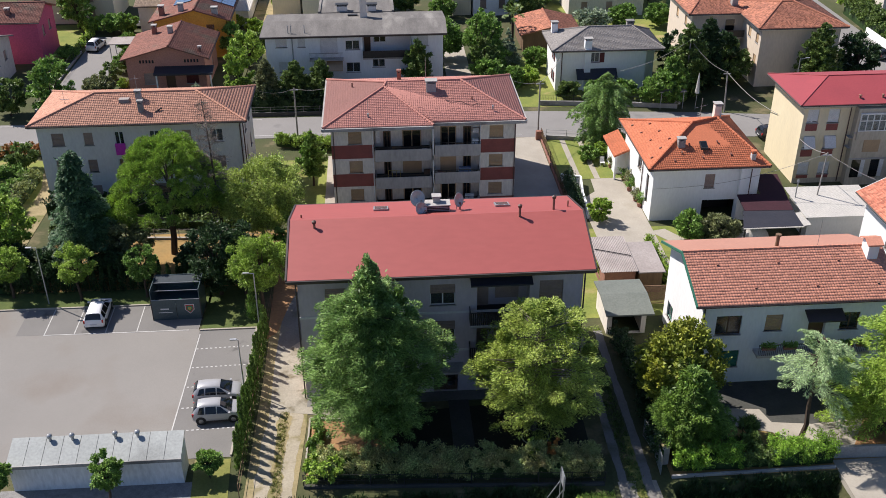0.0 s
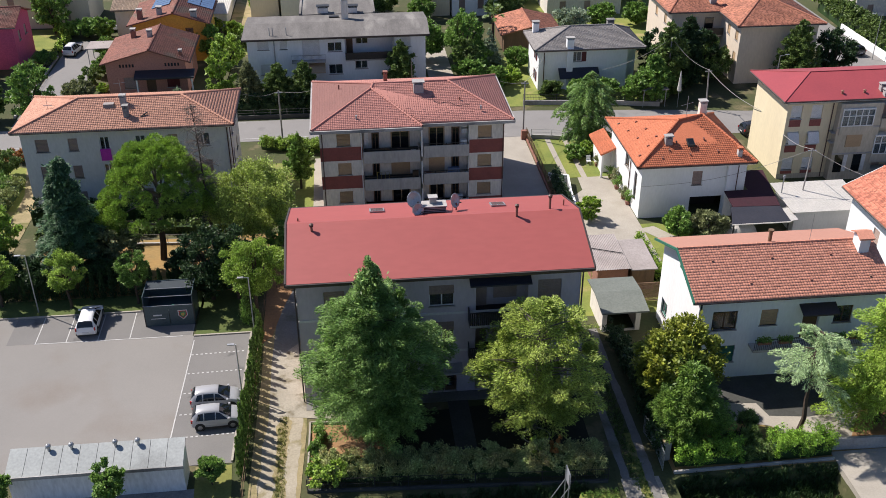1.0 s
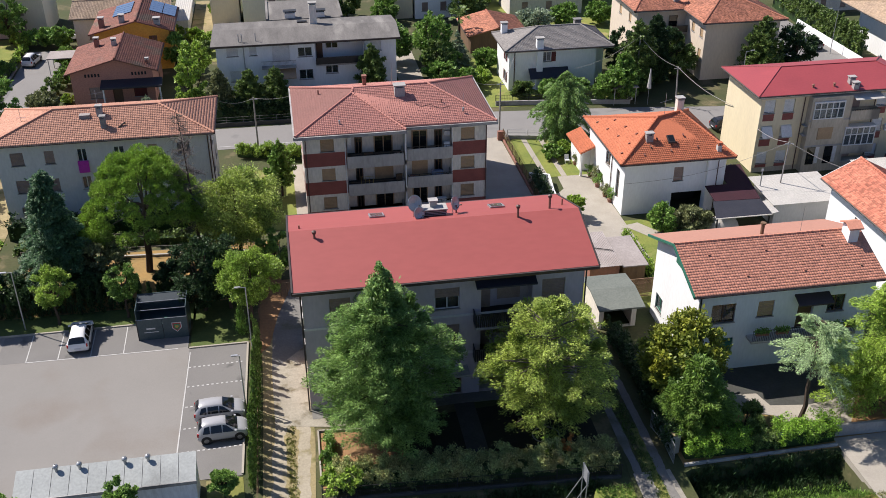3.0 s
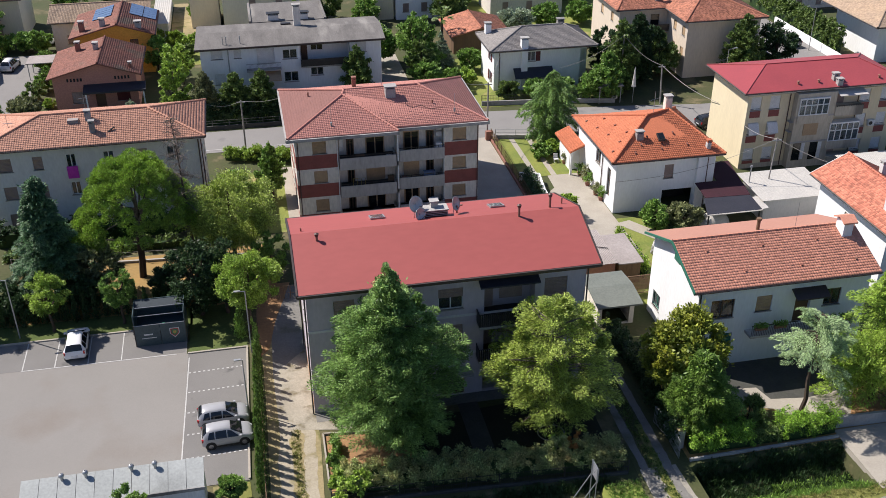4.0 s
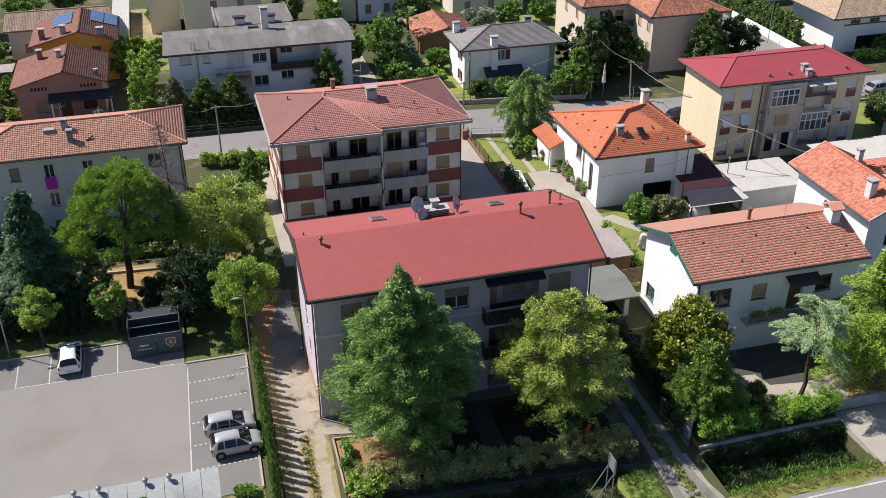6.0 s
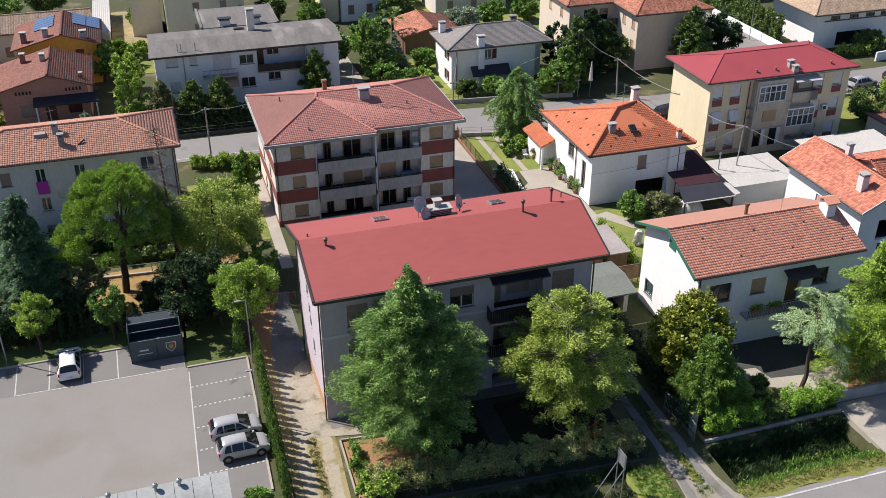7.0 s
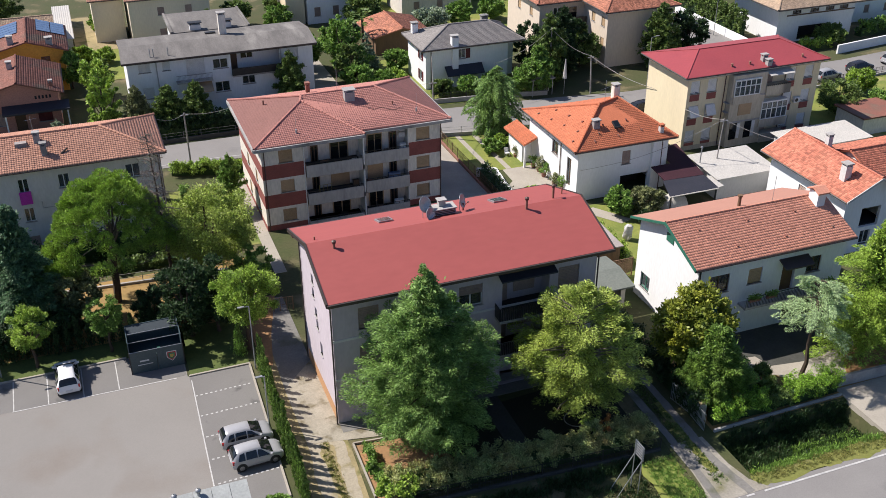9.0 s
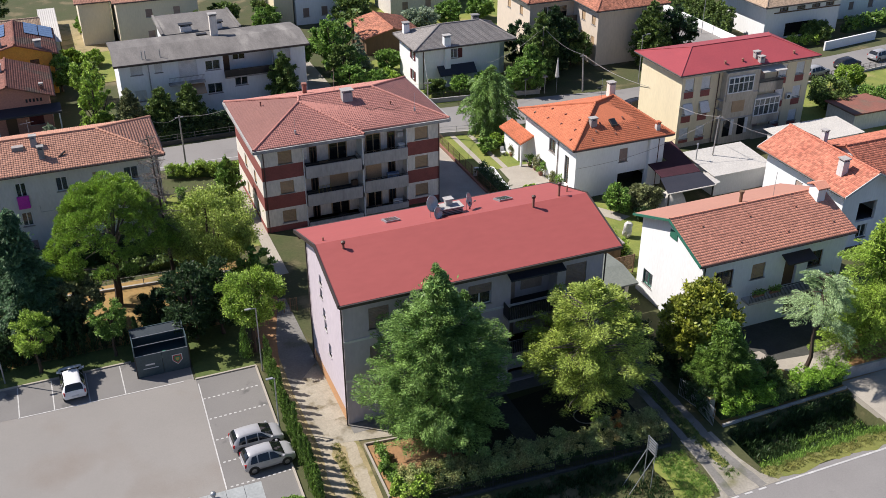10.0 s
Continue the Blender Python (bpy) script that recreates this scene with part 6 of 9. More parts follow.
# ---- white gabled villa ----
def build_villa():
    h = House("villa", "white two-storey villa with rose terracotta gable roof", 22.2, 36.4, 57.2, 65.9)
    h.window("S", 23.3, 25.2, 4.45, 6.1, style="open", frame_mat="frame_b")
    h.window("S", 27.0, 28.3, 4.65, 6.05, frame_mat="frame_b", shut="shutter_t")
    h.hole("S", 30.3, 31.6, 3.2, 5.8)
    h.window("S", 32.7, 34.1, 4.5, 6.0, style="open", frame_mat="frame_b")
    h.window("S", 23.5, 25.4, 1.5, 3.0, frame_mat="frame_b", shut="greenpaint")
    h.hole("S", 31.0, 34.6, 0.1, 2.6)
    h.window("W", 63.6, 65.0, 1.2, 2.6, style="open", frame_mat="greenpaint")
    h.walls(-0.1, 6.9, "white")
    h.floor(3.1)
    part("loggia_back", Geo().box(30.7, 35.0, 59.4, 59.6, 0.0, 2.9), M["beige"], h.root)
    part("door", Geo().box(30.35, 31.55, 57.42, 57.5, 3.2, 5.75), M["frame_b"], h.root)
    part("door_awning", Geo().prism([(29.8, 56.2, 5.95), (32.6, 56.2, 5.95), (32.6, 57.2, 6.4), (29.8, 57.2, 6.4)], (0, 0, -0.09)), M["gutter"], h.root)
    b = part("balcony", Geo().box(26.4, 34.9, 56.2, 57.2, 2.9, 3.1), M["balcony"], h.root)
    g = Geo().box(26.4, 34.9, 56.2, 56.25, 4.0, 4.06)
    for k in range(60):
        x = 26.45 + 8.4 * k / 59
        g.box(x - 0.012, x + 0.012, 56.21, 56.235, 3.1, 4.0)
    part("railing", g, M["darkmetal"], b)
    for i, x in enumerate((26.6, 28.2, 32.4, 33.7)):
        f = part("flower_box", Geo().box(x, x + 1.0, 56.0, 56.2, 3.72, 3.95), M["brick"], b)
        rng = np.random.default_rng(60 + i)
        cen = np.stack([np.linspace(x + 0.1, x + 0.9, 5), np.full(5, 56.1), np.full(5, 4.1)], 1)
        tagged(part("foliage", leaf_arrays(rng, cen, np.full(5, 0.25), 60, 0.16, 0.09), M["leaf_mid"], f), kind="stuff")
    h.pipe([(22.3, 57.1, 7.0), (22.3, 57.1, 0.1)], 0.06, "darkmetal")
    roof_slope(h, [(21.6, 56.75, 7.3), (36.95, 56.75, 7.3), (36.95, 61.5, 9.15), (21.6, 61.5, 9.15)], "tile_wh", roll=0.016, rh=0.25)
    roof_slope(h, [(36.95, 66.5, 7.3), (21.6, 66.5, 7.3), (21.6, 61.5, 9.15), (36.95, 61.5, 9.15)], "roof_salmon", False)
    ridge_caps(h, (21.6, 61.5, 9.15), (36.95, 61.5, 9.15), "tile_wh", 0.1)
    for y in (56.75, 66.5):
        gutter(h, (21.6, y, 7.2), (36.95, y, 7.2))
    gable_walls(h, "white", 56.75, 66.5, 7.3, 9.15, 61.5, 6.9)
    # green verge boards on the gable
    for (ya, za), (yb, zb) in (((56.75, 7.3), (61.5, 9.15)), ((61.5, 9.15), (66.5, 7.3))):
        part("bargeboard", Geo().prism([(21.5, ya, za + 0.02), (21.62, ya, za + 0.02), (21.62, yb, zb + 0.02), (21.5, yb, zb + 0.02)], (0, 0, -0.2)), M["greenpaint"], h.root)
    w = part("attic_vent", Geo().box(22.14, 22.24, 60.9, 61.9, 7.3, 8.0), M["greenpaint"], h.root)
    # chimney with its little tiled roof
    c = part("chimney", Geo().box(35.3, 36.1, 60.2, 61.3, 8.3, 9.9), M["white"], h.root, "white rendered chimney")
    part("cap", Geo().prism([(35.1, 60.0, 9.95), (36.3, 60.0, 9.95), (36.3, 60.75, 10.3), (35.1, 60.75, 10.3)], (0, 0, -0.12)).prism([(36.3, 61.5, 9.95), (35.1, 61.5, 9.95), (35.1, 60.75, 10.3), (36.3, 60.75, 10.3)], (0, 0, -0.12)), M["tile_wh"], c)
    part("flue", Geo().tube((29.2, 62.4, 8.6), (29.2, 62.4, 9.7), 0.14, 0.14, 10).tube((29.2, 62.4, 9.7), (29.2, 62.4, 9.85), 0.22, 0.22, 10), M["wood"], h.root)
    part("antenna", Geo().tube((32.2, 62.0, 8.9), (32.2, 62.0, 11.2), 0.02, 0.02, 5), M["galv"], h.root)
    for i in range(6):
        x, y = 23.9 + 2.3 * i, 58.1 if i % 2 else 60.2
        z = 7.3 + (y - 56.75) * (1.85 / 4.75)
        part("vent_tile", Geo().prism([(x - 0.07, y - 0.1, z + 0.11), (x + 0.07, y - 0.1, z + 0.11), (x + 0.07, y + 0.12, z + 0.15), (x - 0.07, y + 0.12, z + 0.15)], (0, 0, -0.1)), M["tile_old"], h.root)
    return h


build_villa()


# ---- white house with mottled roof, east ----
def build_mottled():
    h = House("house", "white house with mottled red and orange clay roof", 43.0, 48.6, 64.6, 75.4)
    h.window("W", 70.0, 71.0, 3.2, 4.6, frame_mat="frame_w")
    h.hole("S", 45.0, 47.2, 2.6, 4.6)
    h.window("S", 45.4, 46.6, 0.8, 2.2, style="open", frame_mat="frame_w")
    h.walls(-0.1, 5.9, "white")
    h.floor(2.7)
    gable_roof_y(h, 42.2, 49.4, 63.8, 76.2, 6.1, 7.9, 45.8, "tile_rh", "white", 5.9)
    for (xa, za), (xb, zb) in (((42.2, 6.1), (45.8, 7.9)), ((45.8, 7.9), (49.4, 6.1))):
        for y in (63.72, 76.2):
            part("bargeboard", Geo().prism([(xa, y, za + 0.03), (xb, y, zb + 0.03), (xb, y + 0.08, zb + 0.03), (xa, y + 0.08, za + 0.03)], (0, 0, -0.24)), M["whitestone"], h.root)
    h.chimney(44.0, 66.5, 6.6, 8.6, 0.7, 0.7, "greywall")
    h2 = House("house", "long white house wing with mottled clay roof", 48.6, 60.0, 66.5, 75.0)
    h2.walls(-0.1, 5.4, "white")
    gable_roof_x(h2, 48.2, 60.5, 65.9, 75.6, 5.6, 7.4, 70.7, "tile_rh", "white", True, 5.4)
    h2.chimney(47.4, 72.9, 6.8, 8.4, 0.5, 0.5, "greywall")


build_mottled()
# the two large garden trees
sprays(-1.75, 53.0, 15.0, ((0.09, 2.1), (0.16, 3.6), (0.26, 4.6), (0.42, 4.8), (0.58, 4.2), (0.72, 3.1), (0.82, 1.8), (0.89, 0.8), (0.94, 0.3), (1.0, 0.12)), "leaf_main", 3, "tall feathery green conifer in the front garden", boughs=760, L=1.7, spread=0.34, droop=0.2, rise=0.5, per=190, size=0.21, wid=0.05, thick=0.11, inner=240, ragged=0.36, leaders=((1.9, 0.3, 10.4, 1.6), (2.6, 0.2, 9.2, 1.3), (-1.5, 0.0, 10.4, 1.2), (0.9, -0.6, 11.0, 1.2), (-2.6, -0.6, 8.4, 1.0), (-3.4, -1.0, 6.6, 0.8), (3.6, -0.6, 6.6, 0.9)))
sprays(9.4, 52.9, 10.9, ((0.16, 2.4), (0.28, 3.8), (0.48, 4.5), (0.68, 4.0), (0.84, 2.9), (0.94, 1.7), (1.0, 0.6)), "leaf_light", 5, "round-crowned yellow-green garden tree with pale limbs", boughs=370, L=1.55, spread=0.42, droop=0.25, rise=0.4, per=180, size=0.21, wid=0.058, thick=0.12, bark="bark_pale", limbs=60, inner=16, ragged=0.42, leaders=((-2.4, -0.8, 8.2, 1.0), (0.6, 0, 9.6, 1.0), (2.2, -0.4, 8.4, 0.9), (3.4, -0.6, 6.6, 0.8), (-3.6, -0.8, 6.0, 0.8)))
broadleaf(-5.2, 48.9, 2.0, 1.5, "leaf_lime", 6, "leafy yellow-green shrub at the garden corner", low=0.03, clumps=40, per=110, size=0.2, wid=0.1, name="shrub")
broadleaf(-5.9, 51.6, 1.3, 0.7, "leaf_mid", 7, "small green shrub beside the garden kerb", low=0.03, clumps=24, per=100, size=0.18, wid=0.09, name="shrub")
# villa garden
broadleaf(19.7, 53.6, 8.2, 3.1, "leaf_magn", 11, "dark magnolia with olive-yellow sunlit leaves", low=0.06, clumps=190, per=130, size=0.34, wid=0.17)
sprays(19.8, 50.7, 6.5, ((0.2, 2.1), (0.28, 2.7), (0.45, 2.6), (0.65, 2.0), (0.85, 1.15), (1.0, 0.4)), "leaf_front", 12, "dense dark evergreen tree behind the hedge", boughs=420, L=1.1, spread=0.45, droop=0.2, rise=0.4, per=170, size=0.2, wid=0.055, thick=0.09, inner=150, limbs=12)
sprays(28.0, 50.6, 9.3, ((0.48, 3.2), (0.54, 3.6), (0.66, 3.2), (0.8, 2.5), (0.93, 1.7), (1.0, 0.9)), "leaf_cedar", 13, "pale grey-green cedar with sparse layered boughs", boughs=84, L=2.1, spread=0.24, droop=0.42, rise=0.16, per=240, size=0.2, wid=0.045, thick=0.05, tiers=5, limbs=30, depth=0.5, ragged=0.3, name="cedar")
sprays(34.0, 51.0, 12.4, ((0.06, 4.0), (0.2, 4.3), (0.35, 4.2), (0.55, 3.4), (0.8, 2.0), (1.0, 0.3)), "leaf_lime", 14, "large bright green conifer with layered boughs", boughs=340, L=2.1, spread=0.28, droop=0.35, rise=0.3, per=230, size=0.22, wid=0.055, thick=0.08, tiers=14, inner=110, limbs=30, ragged=0.25, name="conifer")
broadleaf(23.4, 50.0, 2.4, 1.5, "leaf_cyp", 15, "low dark palm-like shrub", low=0.05, clumps=26, per=120, size=0.5, wid=0.07, name="shrub")
broadleaf(21.5, 54.6, 3.6, 1.6, "leaf_dark", 16, "dark shrub against the villa wall", low=0.05, clumps=26, per=110, name="shrub")
# west side
stone_pine(-20.3, 80.2, 12.3, 5.4, 21)
sprays(-27.2, 77.6, 12.2, ((0.06, 3.5), (0.2, 3.7), (0.5, 2.6), (0.8, 1.2), (1.0, 0.15)), "leaf_spruce", 22, "dark spruce with dense drooping boughs", boughs=480, L=1.6, spread=0.35, droop=0.4, rise=0.15, per=130, size=0.26, wid=0.075, thick=0.08, tiers=15, inner=120, limbs=24, name="conifer")
dead_tree(-15.4, 79.8, 15.6, 23)
broadleaf(-12.0, 81.0, 9.4, 4.5, "leaf_light", 24, "spreading green tree in the dry yard", low=0.14, clumps=170, per=420, size=0.2, wid=0.09)
broadleaf(-11.0, 69.2, 7.8, 2.75, "leaf_lime", 25, "yellow-green tree beside the drive", low=0.3, clumps=120, per=420, size=0.17, wid=0.08)
broadleaf(-15.0, 72.6, 7.4, 2.7, "leaf_dark", 26, "dark evergreen beside the kiosk", low=0.06, clumps=95, per=170, size=0.28, wid=0.12)
broadleaf(-12.9, 72.6, 7.0, 2.8, "leaf_dark", 27, "dark shrubbery behind the grass strip", low=0.03, clumps=85, per=150, size=0.28, wid=0.12, name="bush")
for k, (x, y, H, R, lf) in enumerate(((-27.0, 72.6, 5.6, 1.75, "leaf_lime"), (-21.4, 72.7, 5.2, 1.6, "leaf_mid"), (-32.9, 73.4, 5.2, 1.7, "leaf_lime"), (-19.0, 47.8, 4.2, 1.25, "leaf_mid"), (-26.1, 48.0, 3.9, 1.2, "leaf_mid"), (-12.9, 49.6, 2.2, 1.0, "leaf_mid"))):
    broadleaf(x, y, H, R, lf, 30 + k, "young staked tree on the grass" if H > 3 else "small green sapling", low=0.26, clumps=80, per=230, size=0.15, wid=0.075, name="young_tree")
broadleaf(-35.0, 79.0, 7.2, 3.0, "leaf_lime", 40, "bright yellow-green garden tree", low=0.15, clumps=60, per=190)
broadleaf(-31.0, 76.0, 3.4, 1.8, "leaf_dark", 41, "dark shrub in the yard", low=0.05, clumps=26, per=120, name="shrub")
broadleaf(-23.6, 77.6, 5.4, 2.3, "leaf_olive", 42, "dry olive-coloured small tree in the yard", low=0.15, clumps=70, per=170)
columnar(-11.9, 68.6, 3.0, 0.55, "leaf_mid", 44, "small pointed green cypress beside the lamp")
broadleaf(-8.8, 77.5, 4.6, 2.0, "leaf_mid", 43, "green shrub beside the flats", low=0.1, clumps=40, per=150, name="shrub")
for k, (x, y, H, R) in enumerate(((-17.6, 75.2, 3.6, 2.0), (-24.4, 75.6, 3.4, 2.0), (-29.4, 75.4, 3.6, 2.2), (-13.2, 75.6, 4.0, 2.2), (-34.0, 76.0, 4.0, 2.4))):
    broadleaf(x, y, H, R, "leaf_dark", 90 + k, "dark evergreen shrub behind the cypress row", low=0.03, clumps=60, per=150, size=0.28, wid=0.13, name="shrub")
# gardens behind
conifer(-7.9, 93.6, 6.2, ((0.22, 1.3), (0.4, 1.55), (0.7, 1.0), (1.0, 0.1)), "leaf_mid", 50, "small pointed green tree on the lawn", levels=10, arms=8, per=70, size=0.26, wid=0.12, flat=0.8, blob=0.26, up=0.6, ascend=0.3, name="small_tree")
sprays(24.9, 102.6, 8.6, ((0.10, 2.4), (0.25, 3.2), (0.5, 3.4), (0.75, 2.6), (0.92, 1.3), (1.0, 0.4)), "leaf_main", 51, "drooping willow-like street tree beside the road", boughs=330, L=1.5, spread=0.25, droop=0.75, rise=0.35, per=190, size=0.2, wid=0.065, thick=0.1, inner=40, limbs=16, ragged=0.25, name="street_tree")
for k, (x, y, H, R, lf, lb) in enumerate((
        (19.3, 72.4, 2.4, 1.5, "leaf_lime", "bright green bush behind the garage"), (20.6, 83.4, 2.6, 1.3, "leaf_lime", "bright bush beside the courtyard"),
        (28.4, 79.2, 2.9, 1.8, "leaf_mid", "green fig bush by the villa"), (31.0, 78.6, 2.9, 1.9, "leaf_olive", "dull green shrub by the villa"),
        (22.2, 97.6, 1.8, 1.2, "leaf_mid", "clipped green shrub"), (23.9, 98.6, 1.6, 1.1, "leaf_lime", "leafy green shrub by the villa wall"), (29.6, 76.4, 1.6, 1.0, "leaf_dark", "low dark shrub on the lawn"), (-18.2, 118.8, 7.8, 2.3, "leaf_lime", "bright green garden tree"),
        (13.6, 128.8, 8.4, 3.1, "leaf_mid", "large green garden tree"), (13.6, 124.4, 6.0, 2.0, "leaf_cyp", "dark green garden tree"),
        (15.2, 127.4, 4.2, 2.3, "leaf_mid", "green shrub in the garden"), (19.0, 122.6, 2.2, 1.8, "leaf_lime", "low bright shrub"),
        (13.6, 121.8, 4.0, 2.2, "leaf_mid", "green shrub by the lane"), (16.6, 120.4, 3.2, 1.9, "leaf_mid", "round garden shrub"),
        (23.4, 116.2, 2.4, 1.6, "leaf_cyp", "rounded clipped bush"), (27.0, 115.6, 2.6, 1.9, "leaf_mid", "rounded garden bush"), (30.5, 116.0, 2.6, 1.8, "leaf_mid", "rounded green bush by the wall"),
        (44.4, 121.0, 7.0, 2.4, "leaf_dark", "dark tree before the beige flats"), (62.2, 119.0, 6.8, 3.0, "leaf_dark", "large round dark evergreen by the street"), (-15.0, 158.0, 3.6, 2.2, "leaf_lime", "bright round tree on the lawn"), (-19.2, 148.0, 2.2, 1.7, "leaf_lime", "bright vine bush behind the amber house"), (-16.6, 145.6, 2.2, 1.7, "leaf_lime", "bright vine bush behind the amber house"), (-40.8, 149.0, 3.2, 2.2, "leaf_mid", "green shrub at the street end"), (-44.0, 149.8, 2.4, 2.0, "leaf_lime", "yellow-green shrub at the street end"), (-38.4, 148.4, 3.4, 2.0, "leaf_mid", "green shrub at the street end"), (35.2, 112.8, 5.2, 2.1, "leaf_mid", "green roadside tree"),
        (38.6, 122.5, 6.4, 2.8, "leaf_dark", "dark tree behind the white house"), (45.6, 120.6, 5.6, 2.8, "leaf_cyp", "dark tree before the beige flats"), (33.6, 113.8, 3.8, 2.0, "leaf_mid", "roadside shrub by the wall"), (8.6, 133.0, 6.0, 3.0, "leaf_mid", "green tree by the lane"), (14.4, 134.5, 6.0, 2.8, "leaf_mid", "green tree beside the palm"), (21.0, 127.8, 3.4, 2.0, "leaf_mid", "green shrub beside the house"),
        (-40.6, 115.6, 7.6, 3.1, "leaf_mid", "large green tree by the road"), (-36.5, 122.0, 2.8, 2.1, "leaf_olive", "round shrub at the corner"), (-46.0, 116.2, 5.0, 2.4, "leaf_cyp", "dark green tree"),
        (-46.4, 151.6, 8.0, 2.8, "leaf_mid", "large drooping tree before the house"), (-44.5, 137.5, 1.8, 1.8, "leaf_mid", "low green shrub in a garden"), (-36.6, 140.5, 2.6, 2.0, "leaf_mid", "bright shrub by the car"),
        (-21.3, 136.6, 5.4, 2.1, "leaf_mid", "green garden tree"), (-18.4, 131.5, 5.6, 2.2, "leaf_lime", "bright garden tree"), (-15.8, 163.0, 2.6, 2.2, "leaf_mid", "dark round shrub"),
        (9.9, 152.6, 4.2, 2.4, "leaf_mid", "green tree by the lane"), (4.2, 156.5, 4.4, 2.4, "leaf_cyp", "dark green tree"), (27.5, 160.5, 3.4, 2.4, "leaf_mid", "leafy green tree in a garden"),
        (32.4, 144.8, 3.6, 3.0, "leaf_blue", "grey-green olive tree"), (37.2, 144.6, 4.0, 2.6, "leaf_mid", "bright garden tree"), (43.0, 146.0, 3.8, 2.4, "leaf_mid", "leafy green tree in a garden"), (22.6, 150.0, 5.6, 3.2, "leaf_cyp", "dark garden tree"),
        (51.0, 152.0, 5.0, 3.2, "leaf_mid", "green garden tree"), (58.5, 150.0, 4.6, 2.8, "leaf_lime", "bright garden tree"), (45.0, 160.0, 6.0, 3.8, "leaf_cyp", "dark green tree among far houses"), (36.0, 162.0, 6.0, 3.8, "leaf_cyp", "dark green tree among far houses"), (55.5, 166, 6.5, 4.0, "leaf_cyp", "dark green tree among far houses"), (66.5, 160.0, 5.0, 3.0, "leaf_mid", "leafy green tree beyond the houses"),
        (17.0, 164.0, 6.0, 3.8, "leaf_cyp", "dark green tree among far houses"), (25.5, 170.0, 6.5, 4.2, "leaf_cyp", "dark green tree among far houses"), (11.5, 160.0, 5.0, 2.4, "leaf_cyp", "dark green tree among far houses"), (76.0, 151.0, 4.6, 2.8, "leaf_lime", "bright street tree"),
        (-36.0, 166.0, 5.0, 3.4, "leaf_mid", "leafy green tree beyond the houses"), (-30.0, 172.0, 6.0, 3.8, "leaf_cyp", "dark green tree among far houses"), (-55.0, 146.0, 3.0, 2.6, "leaf_mid", "low green shrub in a garden"),
        (67.3, 93.6, 4.6, 3.2, "leaf_cyp", "large shrub on the lawn"), (75.1, 98.4, 3.6, 2.2, "leaf_lime", "bright bush on the lawn"), (73.5, 91.5, 3.2, 2.6, "leaf_mid", "green bush"), (79.5, 89.0, 3.6, 3.2, "leaf_mid", "green bush"),
        (85.2, 116.6, 3.0, 2.4, "leaf_cyp", "grey-green bush behind the wall"), (90, 128, 4.5, 3.0, "leaf_cyp", "dark bush"))):
    near = y < 110
    n = "bush" if H < 3.6 else "tree"
    broadleaf(x, y, H, R, lf, 100 + k, lb, low=0.02 if H < 5 else 0.08, clumps=int(34 + 16 * R), per=130 if near else 110, size=0.30 if near else 0.42, wid=0.15 if near else 0.2, name=n)
for k, (x, y, H, r, lf, lb) in enumerate(((4.5, 120.0, 7.0, 2.0, "leaf_cyp", "egg-shaped dark evergreen before the white house"), (38.4, 116.0, 9.6, 2.3, "leaf_cyp", "tall dark evergreen beside the road"), (41.6, 118.6, 9.4, 2.2, "leaf_dark", "tall dark evergreen before the beige flats"), (36.2, 114.2, 6.0, 2.1, "leaf_mid", "dense green tree beside the road"), (55.6, 116.2, 9.2, 2.5, "leaf_cyp", "tall dense green tree before the beige flats"))):
    conifer(x, y, H, ((0.03, r * 0.8), (0.25, r), (0.6, r * 0.85), (0.85, r * 0.45), (1, 0.2)), lf, 400 + k, lb, levels=14, arms=9, per=75, size=0.36, wid=0.15, flat=0.9, blob=0.27, ascend=0.25, jitter=0.2, name="evergreen_tree")
conifer(17.5, 130.6, 4.8, ((0.05, 1.8), (0.3, 1.6), (0.7, 0.7), (1, 0.1)), "leaf_blue", 72, "small blue spruce", levels=10, arms=8, per=40, size=0.35, wid=0.13)
conifer(-11.0, 116.6, 5.9, ((0.05, 2.0), (0.4, 2.1), (0.75, 1.2), (1, 0.2)), "leaf_cyp", 73, "dark conical evergreen by the wall", levels=11, arms=10, per=80, size=0.34, wid=0.13, flat=0.9, blob=0.26, ascend=0.2)
conifer(-14.6, 116.6, 6.3, ((0.05, 1.6), (0.4, 1.7), (0.8, 0.9), (1, 0.2)), "leaf_olive", 77, "olive-green conical evergreen by the wall", levels=11, arms=9, per=80, size=0.34, wid=0.12, flat=0.9, blob=0.26, ascend=0.2)
conifer(-7.8, 116.6, 6.0, ((0.05, 1.9), (0.4, 1.9), (0.8, 1.0), (1, 0.2)), "leaf_cyp", 74, "dark conical evergreen by the wall", levels=11, arms=10, per=80, size=0.34, wid=0.13, flat=0.9, blob=0.26, ascend=0.2)
conifer(-23.6, 118.6, 2.6, ((0.05, 1.7), (0.5, 1.2), (1, 0.2)), "leaf_blue", 75, "low blue-grey conifer", levels=7, arms=8, per=50, size=0.35, wid=0.13)
conifer(-1.5, 146.5, 6.0, ((0.02, 2.4), (0.4, 2.1), (0.8, 0.9), (1, 0.1)), "leaf_cyp", 76, "dense conical evergreen", levels=11, arms=9, per=70, size=0.45, wid=0.18, flat=0.9, blob=0.28, ascend=0.2)


